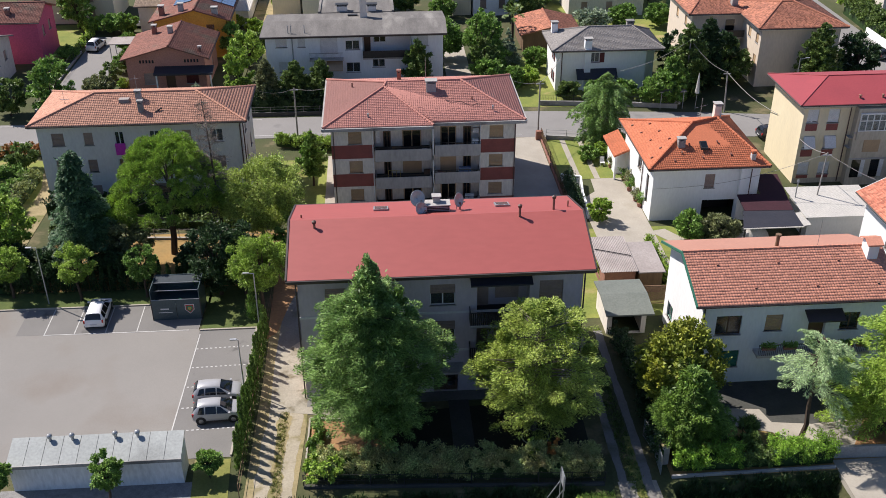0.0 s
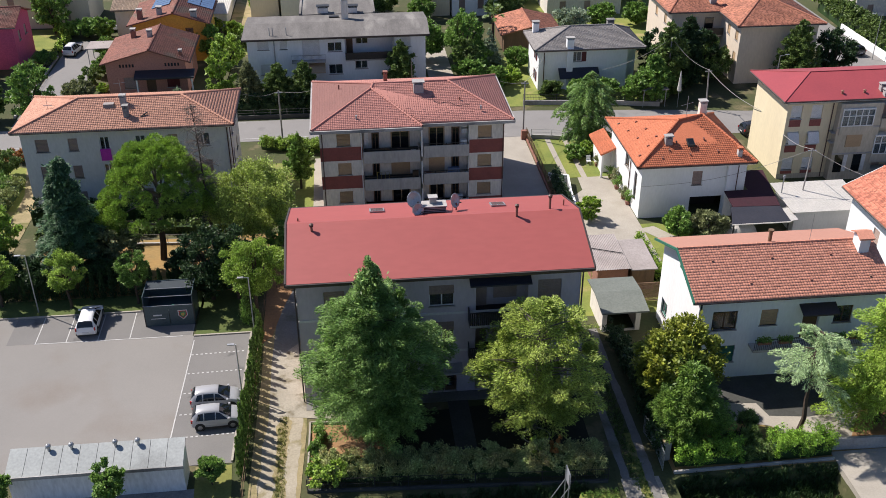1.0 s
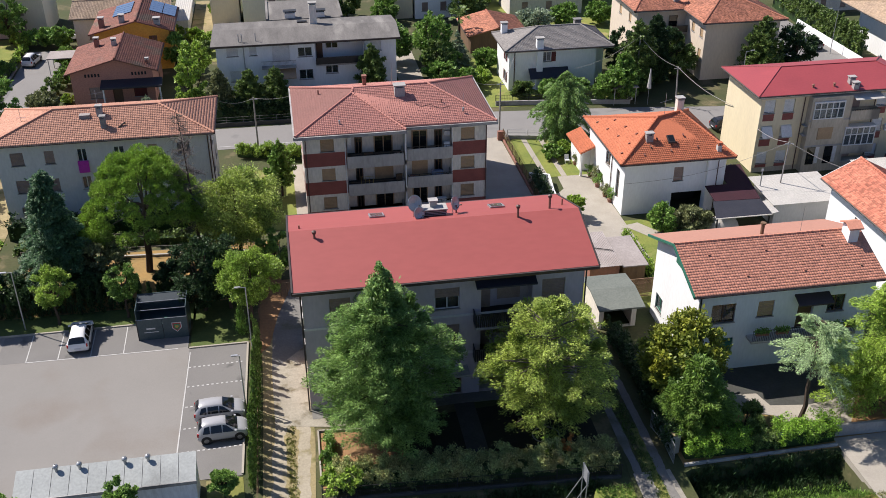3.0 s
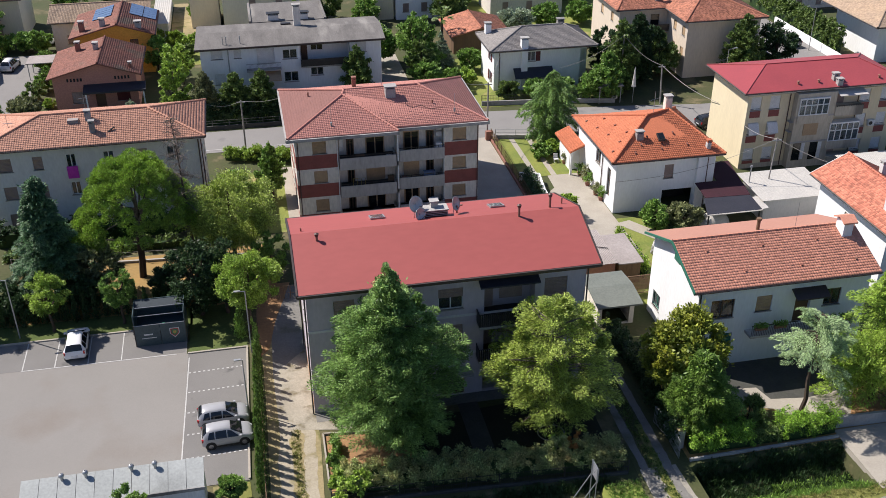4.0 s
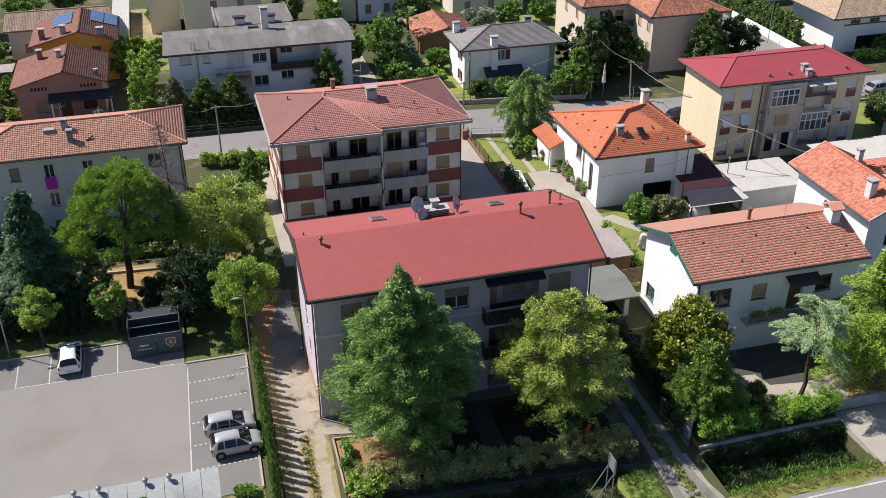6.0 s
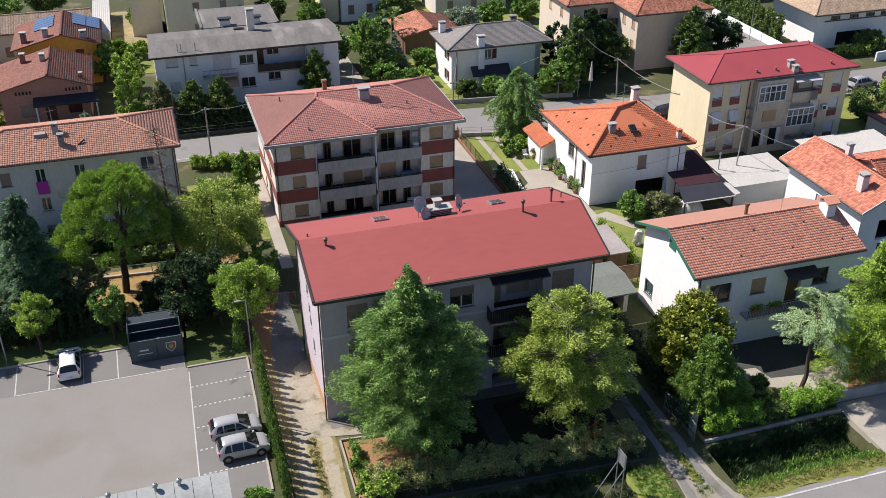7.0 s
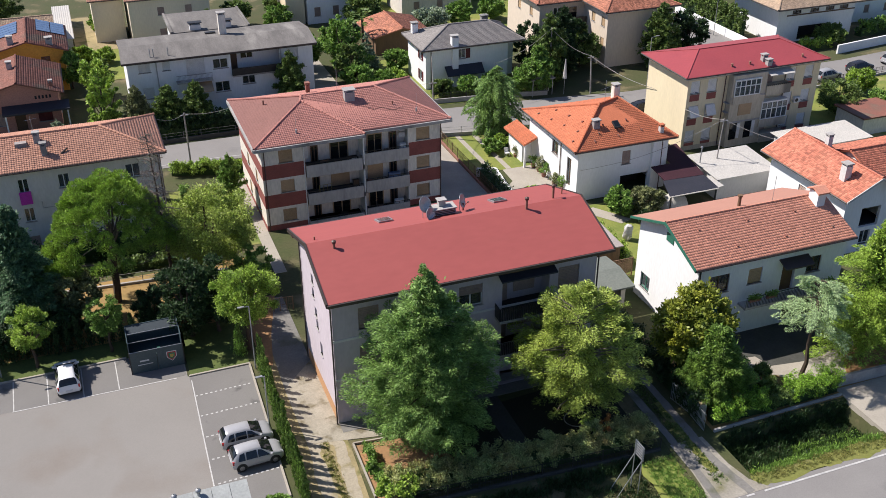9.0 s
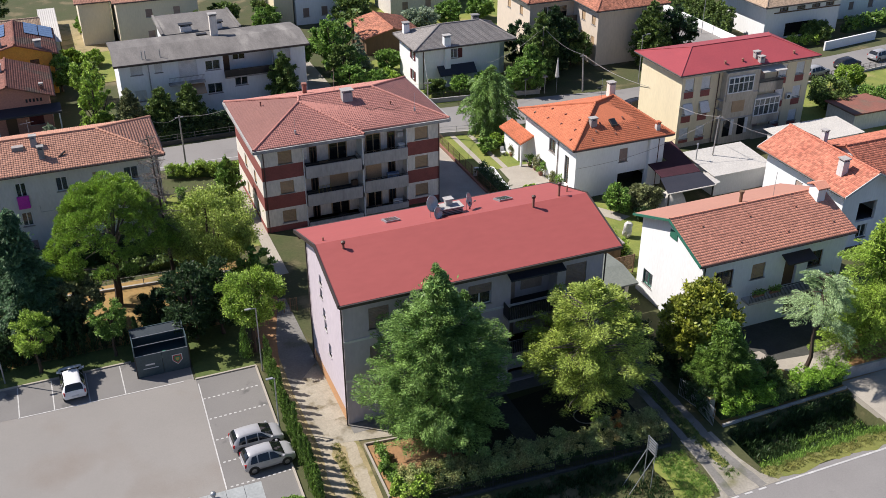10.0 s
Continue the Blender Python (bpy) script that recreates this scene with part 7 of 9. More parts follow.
def palm(x, y, H, seed):
    rng = np.random.default_rng(seed)
    t = plant("palm_tree", "fan palm with a ragged crown", x, y)
    part("trunk", Geo().tube((x, y, 0), (x, y, H - 1.2), 0.22, 0.18, 8), M["bark"], t)
    for k in range(34):
        q, e = rng.uniform(0, 6.283), rng.uniform(-0.5, 1.2)
        d = Vector((math.cos(q) * math.cos(e), math.sin(q) * math.cos(e), math.sin(e)))
        a = Vector((x, y, H - 1.2))
        c = a + d * 1.2
        g = Geo().tube(a, c, 0.025, 0.02, 4, False)
        s = d.cross(Vector((0, 0, 1))).normalized()
        for j in range(9):
            w = (d + s * (j - 4) * 0.28).normalized()
            tip = c + w * 0.75 + Vector((0, 0, -0.15))
            m = s * 0.05
            g.poly(c, c + w * 0.4 + m, tip, c + w * 0.4 - m)
        part("frond", g, M["leaf_cyp"], t, fix=False)
    return t


palm(19.0, 137.2, 6.4, 80)
for k in range(22):
    y = 50.2 + 0.78 * k
    tall = 3.0 + 0.45 * math.sin(2.3 * k) + 0.35 * math.sin(5.1 * k) + (0.5 if y < 56 else 0.0)
    columnar(-10.98 + 0.022 * (y - 52) + 0.08 * math.sin(3 * k), y, tall, 0.31, "leaf_row", 200 + k, "slim green cypress of the boundary row", group="cypress row by the drive")
for k in range(22):
    x = -33.5 + 0.82 * k
    columnar(x, 74.0 + 0.15 * math.sin(k), 2.9 + 0.35 * math.sin(1.7 * k), 0.40, "leaf_dark", 240 + k, "small dark cypress behind the grass strip", per=520, group="cypress row behind the grass")
hedge("hedge", [(-5.6, 49.6), (2.0, 49.1), (13.2, 48.3)], 1.7, 2.2, "leaf_hedge", 300, "overgrown mixed front hedge with rusty tips", 5600, 0.12, rough=0.13)
broadleaf(10.4, 49.2, 2.1, 0.85, "leaf_orange", 341, "orange flowering shrub in the front hedge", low=0.05, clumps=26, per=90, size=0.16, wid=0.09, name="shrub")
broadleaf(8.9, 49.5, 2.1, 0.8, "leaf_lime", 342, "yellow-green shrub in the front hedge", low=0.05, clumps=24, per=90, size=0.16, wid=0.09, name="shrub")
hedge("hedge", [(-5.9, 49.6), (-5.8, 54.2)], 0.9, 0.7, "leaf_mid", 301, "loose green hedge in the garden", 600, 0.16)
hedge("hedge", [(18.2, 48.3), (22.8, 48.2)], 1.8, 1.7, "leaf_box", 302, "clipped bright green hedge", 3000, 0.12, rough=0.06)
hedge("hedge", [(22.8, 48.2), (25.0, 48.2)], 1.3, 1.5, "leaf_cyp", 303, "clipped dark green hedge", 1200, 0.15)
hedge("hedge", [(25.0, 48.3), (29.2, 48.4)], 2.0, 1.9, "leaf_box", 304, "clipped bright green hedge", 3200, 0.12, rough=0.06)
hedge("hedge", [(-12.6, 104.5), (-4.7, 102.3)], 1.6, 1.4, "leaf_lime", 305, "bright clipped hedge along the road", 2200, 0.15, rough=0.06)
hedge("hedge", [(-12.0, 92.5), (-12.0, 99.5)], 1.4, 1.0, "leaf_mid", 306, "green hedge between the gardens", 500, 0.2)
hedge("hedge", [(17.4, 48.5), (17.9, 57.0), (17.6, 63.0)], 2.2, 1.3, "leaf_dark", 307, "dark ivy-covered fence beside the drive", 700, 0.2)
hedge("hedge", [(18.6, 85.0), (18.7, 91.8)], 1.9, 1.5, "leaf_dark", 308, "dark shrub hedge along the fence", 500, 0.2)
hedge("hedge", [(73.8, 122), (73.8, 138), (74.5, 150)], 4.6, 1.4, "leaf_cyp", 309, "tall clipped hedge behind the white wall", 900, 0.34)
hedge("hedge", [(79.0, 115.4), (84.0, 114.9)], 1.6, 1.4, "leaf_lime", 310, "low bright hedge at the villa", 500, 0.3)
hedge("hedge", [(92, 118), (118, 121)], 2.2, 2.2, "leaf_mid", 311, "long clipped hedge by the street", 500, 0.34)
hedge("hedge", [(-46, 103.6), (-37.5, 104.0)], 1.3, 1.3, "leaf_orange", 318, "orange flowering hedge along the road", 600, 0.22)
hedge("hedge", [(-38.0, 86), (-37.6, 97)], 1.7, 1.8, "leaf_rust", 319, "rusty green hedge beside the path", 600, 0.22)
broadleaf(-39.6, 99.5, 3.4, 1.9, "leaf_cyp", 320, "dark round shrub in the west yard", low=0.03, clumps=50, per=130, name="shrub")
broadleaf(-40.5, 90.5, 3.2, 2.2, "leaf_mid", 322, "green shrub in the west yard", low=0.03, clumps=50, per=130, name="shrub")
broadleaf(-38.5, 82.5, 5.0, 2.6, "leaf_lime", 323, "bright green tree in the west yard", low=0.1, clumps=60, per=150)
hedge("hedge", [(-46, 98), (-38.5, 98)], 1.6, 1.6, "leaf_mid", 312, "green hedge in the west yard", 400, 0.25)
hedge("hedge", [(-41.5, 84), (-38.5, 97)], 1.6, 1.4, "leaf_mid", 313, "green hedge beside the path", 400, 0.25)
hedge("hedge", [(-28, 115.4), (-6, 115.2), (7.5, 114.9)], 2.6, 1.8, "leaf_dark", 314, "dark hedge behind the road wall", 700, 0.3)
hedge("hedge", [(-44, 140.5), (-44, 150)], 1.0, 1.2, "leaf_lime", 315, "low yellow-green hedge by the street", 300, 0.3)
hedge("hedge", [(23.2, 98.2), (25.0, 98.0)], 1.2, 1.2, "leaf_mid", 316, "small clipped box hedge by the villa", 600, 0.18)
hedge("hedge", [(-34.0, 88.6), (-15.0, 88.4)], 2.3, 1.8, "leaf_dark", 343, "dark evergreen shrubs along the house wall", 500, 0.26, rough=0.3)
hedge("hedge", [(-33.0, 85.6), (-12.5, 85.2)], 1.1, 1.4, "leaf_cyp", 344, "low rough shrubs behind the yard fence", 420, 0.22, rough=0.25)
for k, (x, y, H, R, lf) in enumerate(((-36.4, 127.6, 2.6, 1.7, "leaf_cyp"), (-35.2, 131.2, 2.8, 1.6, "leaf_mid"), (-34.2, 125.2, 1.2, 0.9, "leaf_lime"), (-35.6, 134.4, 2.4, 1.3, "leaf_mid"), (-22.6, 150.6, 2.0, 1.6, "leaf_lime"), (-17.6, 141.4, 2.2, 1.6, "leaf_cyp"))):
    broadleaf(x, y, H, R, lf, 345 + k, "rounded garden shrub beside the houses", low=0.03, clumps=46, per=150, size=0.26, wid=0.13, name="shrub")
hedge("hedge", [(-60, 74.6), (-34, 74.4)], 2.0, 1.4, "leaf_dark", 317, "dark hedge behind the car park", 350, 0.25)


hedge("hedge", [(23.9, 70.4), (23.8, 77.4)], 1.9, 0.8, "leaf_lime", 330, "bright ivy hedge beside the wooden shed", 700, 0.18)


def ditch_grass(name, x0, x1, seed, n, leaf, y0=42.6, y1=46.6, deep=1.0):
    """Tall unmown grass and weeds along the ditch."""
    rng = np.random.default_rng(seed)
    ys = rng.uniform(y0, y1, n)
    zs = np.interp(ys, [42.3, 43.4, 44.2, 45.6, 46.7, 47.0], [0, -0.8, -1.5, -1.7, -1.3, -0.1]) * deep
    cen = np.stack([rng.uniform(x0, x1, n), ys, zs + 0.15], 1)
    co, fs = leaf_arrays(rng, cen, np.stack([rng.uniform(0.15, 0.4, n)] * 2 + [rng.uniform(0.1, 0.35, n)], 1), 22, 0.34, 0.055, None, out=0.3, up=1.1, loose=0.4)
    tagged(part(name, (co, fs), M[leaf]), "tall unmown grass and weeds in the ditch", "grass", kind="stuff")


# ditch grass coloured by light: bright on the lip, dark for the shaded bank
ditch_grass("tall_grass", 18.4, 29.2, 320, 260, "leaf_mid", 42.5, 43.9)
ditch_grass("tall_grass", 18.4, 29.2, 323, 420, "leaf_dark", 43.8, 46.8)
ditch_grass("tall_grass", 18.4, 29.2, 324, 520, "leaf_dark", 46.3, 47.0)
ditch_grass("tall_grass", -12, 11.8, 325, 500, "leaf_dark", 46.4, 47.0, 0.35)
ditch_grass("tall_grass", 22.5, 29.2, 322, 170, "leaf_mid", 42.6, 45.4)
# west ditch grass coloured dark for the shade of the front trees
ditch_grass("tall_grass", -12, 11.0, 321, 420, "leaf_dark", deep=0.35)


def verge_tufts(x0, x1, y0, y1, seed, n, leaf):
    """Short uneven grass standing along the roadside."""
    rng = np.random.default_rng(seed)
    cen = np.stack([rng.uniform(x0, x1, n), rng.uniform(y0, y1, n), np.full(n, 0.08)], 1)
    r = rng.uniform(0.08, 0.24, n)
    co, fs = leaf_arrays(rng, cen, np.stack([r, r, r * 0.35], 1), 16, 0.16, 0.03, None, out=0.2, up=1.1, loose=0.5)
    tagged(part("verge_grass", (co, fs), M[leaf]), "short uneven grass along the road edge", "grass", kind="stuff")


verge_tufts(17.6, 46, 41.75, 42.7, 330, 900, "leaf_straw")
verge_tufts(-16, 13.0, 41.8, 42.6, 331, 800, "leaf_cyp")
verge_tufts(11.3, 13.7, 42.0, 46.3, 332, 420, "leaf_mid")
verge_tufts(15.0, 15.9, 42.8, 62.0, 333, 420, "leaf_cyp")
verge_tufts(-8.75, -8.15, 42.0, 56.0, 334, 300, "leaf_straw")


# ---- further houses ----
def simple_windows(h, side, us, rows, w=1.0, **kw):
    for u in us:
        for zb, zt in rows:
            h.window(side, u, u + w, zb, zt, **kw)


def build_flat_roofed():
    h = House("apartment_house", "white two-storey house with grey bitumen low roof", -14.8, 7.8, 121.4, 129.8)
    for a, b, c, d in ((-13.5, -12.1, 6.1, 7.4), (-10.7, -9.8, 6.1, 7.4), (-7.9, -5.7, 5.2, 7.3), (4.5, 5.9, 5.9, 7.3), (-13.3, -12.0, 2.8, 4.2), (4.4, 5.8, 2.8, 4.2)):
        h.window("S", a, b, c, d, frame_mat="frame_w", shut="shutter_w")
    for a, b, c, d in ((-4.7, -2.9, 5.6, 6.8), (-4.7, -2.9, 2.6, 3.9), (-1.3, 0.3, 3.2, 4.5)):
        h.window("S", a, b, c, d, style="open", frame_mat="frame_w")
    h.hole("S", -2.5, 3.6, 4.6, 7.5)
    h.walls(-0.1, 7.55, "white")
    h.floor(4.6, "concrete")
    part("loggia_wall", Geo().box(-2.8, 3.9, 123.0, 123.2, 4.6, 7.5), M["white"], h.root)
    g = Geo().box(-1.1, 0.5, 122.92, 122.995, 6.0, 7.3)
    w = part("window", g, M["frame_w"], h.root)
    part("pane", Geo().box(-1.0, -0.35, 122.90, 122.915, 6.1, 7.2).box(-0.25, 0.4, 122.90, 122.915, 6.1, 7.2), M["darkglass"], w)
    part("door", Geo().box(-2.3, -1.5, 122.92, 122.995, 4.6, 7.2), M["frame_b"], h.root)
    part("balcony", Geo().box(-2.5, 3.6, 120.9, 122.9, 4.4, 4.6), M["balcony"], h.root)
    part("parapet", Geo().box(-2.5, 3.6, 120.85, 120.95, 4.6, 5.5), M["darkmetal"], h.root)
    b = part("balcony", Geo().box(-9.3, -5.0, 120.4, 121.4, 4.5, 4.65), M["balcony"], h.root)
    g = Geo().box(-9.3, -5.0, 120.4, 120.45, 5.5, 5.56)
    for k in range(30):
        x = -9.25 + 4.2 * k / 29
        g.box(x - 0.015, x + 0.015, 120.41, 120.44, 4.65, 5.5)
    part("railing", g, M["galv"], b)
    part("awning", Geo().prism([(-7.2, 119.8, 3.4), (-5.1, 119.8, 3.4), (-5.1, 121.3, 4.3), (-7.2, 121.3, 4.3)], (0, 0, -0.06)), M["shutter_t"], h.root)
    roof_slope(h, [(-15.4, 120.8, 7.65), (8.3, 120.8, 7.65), (8.4, 125.6, 8.25), (-15.2, 125.6, 8.25)], "bitumen", False, 0.25)
    roof_slope(h, [(8.3, 130.4, 7.75), (-15.2, 130.4, 7.75), (-15.2, 125.6, 8.25), (8.4, 125.6, 8.25)], "bitumen", False, 0.25)
    part("gutter", Geo().box(-15.4, 8.3, 120.68, 120.8, 7.45, 7.68), M["gutter"], h.root)
    part("annex", Geo().box(-8.0, 1.4, 129.8, 139.0, 0, 7.5), M["white"], h.root)
    part("roof", Geo().box(-8.4, 1.8, 130.4, 139.5, 7.52, 7.85), M["bitumen"], h.root)
    part("parapet", Geo().box(-8.4, -8.1, 130.4, 139.5, 7.85, 8.02), M["bitumen"], h.root)
    part("parapet", Geo().box(1.5, 1.8, 130.4, 139.5, 7.85, 8.0), M["bitumen"], h.root)
    h.chimney(-2.3, 127.2, 7.9, 10.9, 0.9, 0.8, "cream", "concrete")
    h.chimney(-5.2, 131.2, 7.8, 8.8, 1.4, 0.8, "greywall", "darkmetal")
    h.chimney(-1.2, 131.0, 7.8, 8.8, 1.2, 0.8, "greywall", "darkmetal")
    part("roof_hatch", Geo().box(-4.4, -3.1, 127.9, 128.5, 8.05, 8.2), M["darkmetal"], h.root)
    for x in (-11.9, -11.5, -9.8):
        part("vent_pipe", Geo().tube((x, 121.9, 7.7), (x, 121.9, 8.8), 0.06, 0.06, 6), M["galv"], h.root)
    for x in (-11.4, 3.7):
        h.pipe([(x, 121.3, 7.5), (x, 121.3, 0.1)], 0.07, "galv")


build_flat_roofed()


def build_grey_roof():
    h = House("house", "white two-storey house with grey hipped tile roof", 22.3, 34.0, 119.5, 126.6)
    w = h.window("S", 26.7, 27.9, 3.7, 5.0, style="curtain", frame_mat="frame_w")
    h.leaf_shutters("S", 26.7, 27.9, 3.7, 5.0, "redwood", w)
    for zb in (3.6, 0.8):
        w = h.window("W", 121.0, 121.9, zb, zb + 1.3, style="open", frame_mat="frame_w")
        h.leaf_shutters("W", 121.0, 121.9, zb, zb + 1.3, "redwood", w)
    h.walls(-0.1, 5.3, "white")
    h.floor(2.8)
    part("wing", Geo().box(34.0, 35.6, 121.4, 126.6, -0.1, 5.3), M["white"], h.root)
    part("awning", Geo().prism([(24.9, 118.2, 1.9), (30.2, 118.2, 1.9), (30.2, 119.45, 2.9), (24.9, 119.45, 2.9)], (0, 0, -0.08)), M["darktarp"], h.root, "dark blue awning")
    hip_roof(h, 21.6, 36.2, 118.9, 127.2, 5.5, 6.95, 27.2, 33.0, 124.2, "tile_grey")
    part("chimney_breast", Geo().box(25.9, 26.7, 119.0, 119.5, 0, 5.6), M["white"], h.root)
    h.chimney(26.3, 119.5, 5.6, 7.0, 0.9, 0.7, "white", "concrete")
    h.chimney(23.0, 125.9, 5.8, 7.3, 0.8, 0.7, "white", "concrete")
    h.chimney(33.2, 126.0, 5.9, 7.2, 0.9, 0.7, "concrete", "concrete")
    h.pipe([(23.0, 119.4, 5.3), (23.0, 119.4, 0.1)], 0.06)


build_grey_roof()


def build_salmon():
    h = House("house", "salmon-rendered bungalow with old red tile gable roof", -33.0, -23.0, 123.3, 133.4)
    h.window("S", -31.0, -29.2, 1.0, 2.5, frame_mat="frame_b", shut="shutter")
    h.window("S", -25.6, -24.0, 1.0, 2.5, frame_mat="frame_b", shut="redwood")
    h.hole("S", -28.2, -27.0, 0.0, 2.5)
    simple_windows(h, "E", (125.5, 129.0), ((1.0, 2.4),), frame_mat="frame_b")
    h.walls(-0.1, 4.3, "pinkwall")
    part("door", Geo().box(-28.2, -27.0, 123.5, 123.57, 0, 2.5), M["frame_b"], h.root)
    part("porch_roof", Geo().prism([(-29.4, 121.6, 2.9), (-21.9, 121.6, 2.9), (-21.9, 123.3, 3.4), (-29.4, 123.3, 3.4)], (0, 0, -0.22)), M["darktarp"], h.root, "dark porch canopy")
    for x in (-22.2, -29.1):
        part("post", Geo().box(x - 0.08, x + 0.08, 121.7, 121.86, 0, 2.8), M["white"], h.root)
    for x0 in (-31.3, -25.6):
        for k in range(5):
            # flat dark blocks, coloured as the shade in vent openings
            part("vent_hole", Geo().box(x0 + 0.4 * k, x0 + 0.4 * k + 0.22, 123.26, 123.31, 3.85, 4.25), M["dark"], h.root)
    gable_roof_y(h, -33.6, -22.3, 122.7, 133.9, 4.5, 6.2, -27.3, "tile_old", "pinkwall", 4.3)
    h.chimney(-30.5, 131.0, 5.2, 6.6, 0.6, 0.6, "brick")
    h.chimney(-28.0, 129.0, 5.9, 7.0, 0.6, 0.6, "concrete")
    h.chimney(-23.6, 124.3, 4.7, 5.7, 0.4, 0.4, "brick")


build_salmon()


def build_amber():
    h = House("house", "amber-yellow house with red roof and solar panels", -31.6, -21.7, 136.4, 146.8)
    h.window("S", -24.5, -23.4, 3.4, 4.8, style="open", frame_mat="frame_b")
    simple_windows(h, "E", (138.5, 142.5), ((3.2, 4.6), (0.8, 2.2)), frame_mat="frame_b")
    h.walls(-0.1, 5.3, "amber")
    gable_roof_y(h, -32.3, -21.0, 135.8, 147.4, 5.5, 7.1, -25.9, "tile_old", "amber", 5.3)
    for i in range(5):
        for k in range(2):
            x0, y0 = -24.6 + 1.75 * k, 142.0 + 1.02 * i
            z0 = 7.1 - (x0 + 25.9) * 0.3265 + 0.16
            p = [(x0, y0, z0), (x0 + 1.65, y0, z0 - 1.65 * 0.3265), (x0 + 1.65, y0 + 0.96, z0 - 1.65 * 0.3265), (x0, y0 + 0.96, z0)]
            part("solar_panel", Geo().prism(p, (0, 0, -0.05)), M["solar"], h.root)
    for i in range(5):
        x0, y0 = -29.6, 141.0 + 1.1 * i
        z0 = 5.5 + (x0 + 32.3) * 0.25 + 0.16
        p = [(x0, y0, z0), (x0 + 2.6, y0, z0 + 0.65), (x0 + 2.6, y0 + 1.0, z0 + 0.65), (x0, y0 + 1.0, z0)]
        part("solar_panel", Geo().prism(p, (0, 0, -0.05)), M["solar"], h.root)
    h.chimney(-30.6, 137.5, 5.8, 7.4, 0.7, 0.6, "brick")
    h.chimney(-27.8, 137.0, 6.4, 7.8, 0.7, 0.6, "concrete")
    h.chimney(-23.2, 136.9, 6.0, 7.2, 0.8, 0.7, "concrete")


build_amber()


def build_patchy():
    h = House("apartment_block", "beige three-storey flats with patchy red hipped roof", 48.6, 59.0, 118.9, 130.6, "apartment block")
    simple_windows(h, "W", (119.6, 122.4), ((5.6, 6.9), (2.7, 4.0)), frame_mat="frame_w", shut="shutter_t")
    simple_windows(h, "S", (57.0,), ((5.6, 6.9),), frame_mat="frame_w")
    h.walls(-0.1, 7.8, "beige")
    hip_roof(h, 47.9, 59.7, 118.2, 131.2, 8.0, 9.6, 53.0, 54.6, 124.7, "tile_ap")
    h2 = House("apartment_block", "beige flats wing with balconies and patchy roof", 41.6, 48.6, 125.8, 136.5, "apartment block")
    simple_windows(h2, "S", (43.8,), ((5.8, 7.1), (2.8, 4.1)), w=1.3, style="open", frame_mat="frame_w")
    simple_windows(h2, "W", (128, 132), ((5.6, 6.9),), frame_mat="frame_w", shut="shutter_t")
    h2.walls(-0.1, 7.8, "beige")
    for z in (4.9, 2.0):
        b = part("balcony", Geo().box(45.5, 48.5, 124.6, 125.8, z - 0.18, z), M["balcony"], h2.root)
        part("parapet", Geo().box(45.5, 48.5, 124.55, 124.62, z, z + 0.95), M["darkmetal"], b)
        part("door", Geo().box(46.2, 47.4, 125.72, 125.79, z, z + 2.1), M["darkglass"], b)
    for z in (3.3, 4.0):
        part("air_conditioner", Geo().box(44.6, 45.3, 125.4, 125.78, z, z + 0.55), M["whitemetal"], h2.root)
    hip_roof(h2, 40.9, 49.2, 125.1, 137.1, 8.0, 9.4, 44.6, 45.4, 131.0, "tile_ap")
    h2.chimney(47.6, 127.4, 8.3, 10.2, 0.8, 0.8, "concrete")


build_patchy()


def plain_house(name, label, x0, x1, y0, y1, H, rise, wall, tile, along="x", wins=(), rows=((1.0, 2.4),), side="S", o=0.5):
    h = House(name, label, x0, x1, y0, y1)
    simple_windows(h, side, wins, rows, frame_mat="frame_w")
    h.walls(-0.1, H - 0.2, wall)
    if along == "x":
        gable_roof_x(h, x0 - o, x1 + o, y0 - o, y1 + o, H, H + rise, (y0 + y1) / 2, tile, wall, True, H - 0.2)
    else:
        gable_roof_y(h, x0 - o, x1 + o, y0 - o, y1 + o, H, H + rise, (x0 + x1) / 2, tile, wall, H - 0.2)
    return h


plain_house("house", "pink-rendered house with old red tile roof", -62, -47.4, 135.6, 143.6, 6.0, 1.6, "magenta", "tile_old", "x", (137.5, 140.5), ((3.4, 4.8),), "E").chimney(-51.5, 137.2, 6.2, 7.6, 0.6, 0.6, "brick")
plain_house("house", "pale cream house with tile roof at the street", -62, -50.4, 124.0, 132.6, 5.0, 1.4, "cream", "tile_grey", "x", (126.5, 129.5), ((2.6, 3.9),), "E")
plain_house("house", "cream house with windows behind the gardens", -56, -41.5, 154.5, 164, 6.4, 1.6, "farcream", "tile_old", "x", (-53.5, -49.8, -45.5), ((3.4, 4.8), (0.8, 2.2)))
plain_house("house", "long low house with tan tile roof", -36.4, -23.0, 148.4, 157.4, 4.3, 1.3, "greywall", "tile_tan", "x", (-34.5, -29.5), ((1.0, 2.3),))
plain_house("house", "cream house with red gable roof", -12.0, -0.4, 151.5, 163, 7.0, 1.6, "farcream", "tile_lb", "x", (-8.0, -4.0), ((4.4, 5.6), (1.2, 2.4))).chimney(-3, 156, 7.4, 9.2)
plain_house("house", "cream house wing with red roof", -17.0, -12.6, 155.5, 163, 6.4, 1.2, "farcream", "tile_lb", "x")
plain_house("house", "white two-storey house with balconies", 14.9, 22.2, 153.6, 163, 8.4, 1.4, "white", "tile_lb", "x", (16.0, 19.0), ((4.4, 5.8), (1.2, 2.6)))
plain_house("house", "pale yellow house beside the white one", 11.6, 14.6, 154.2, 162, 8.0, 1.2, "yellow", "tile_lb", "x", (12.6,), ((4.4, 5.6),))
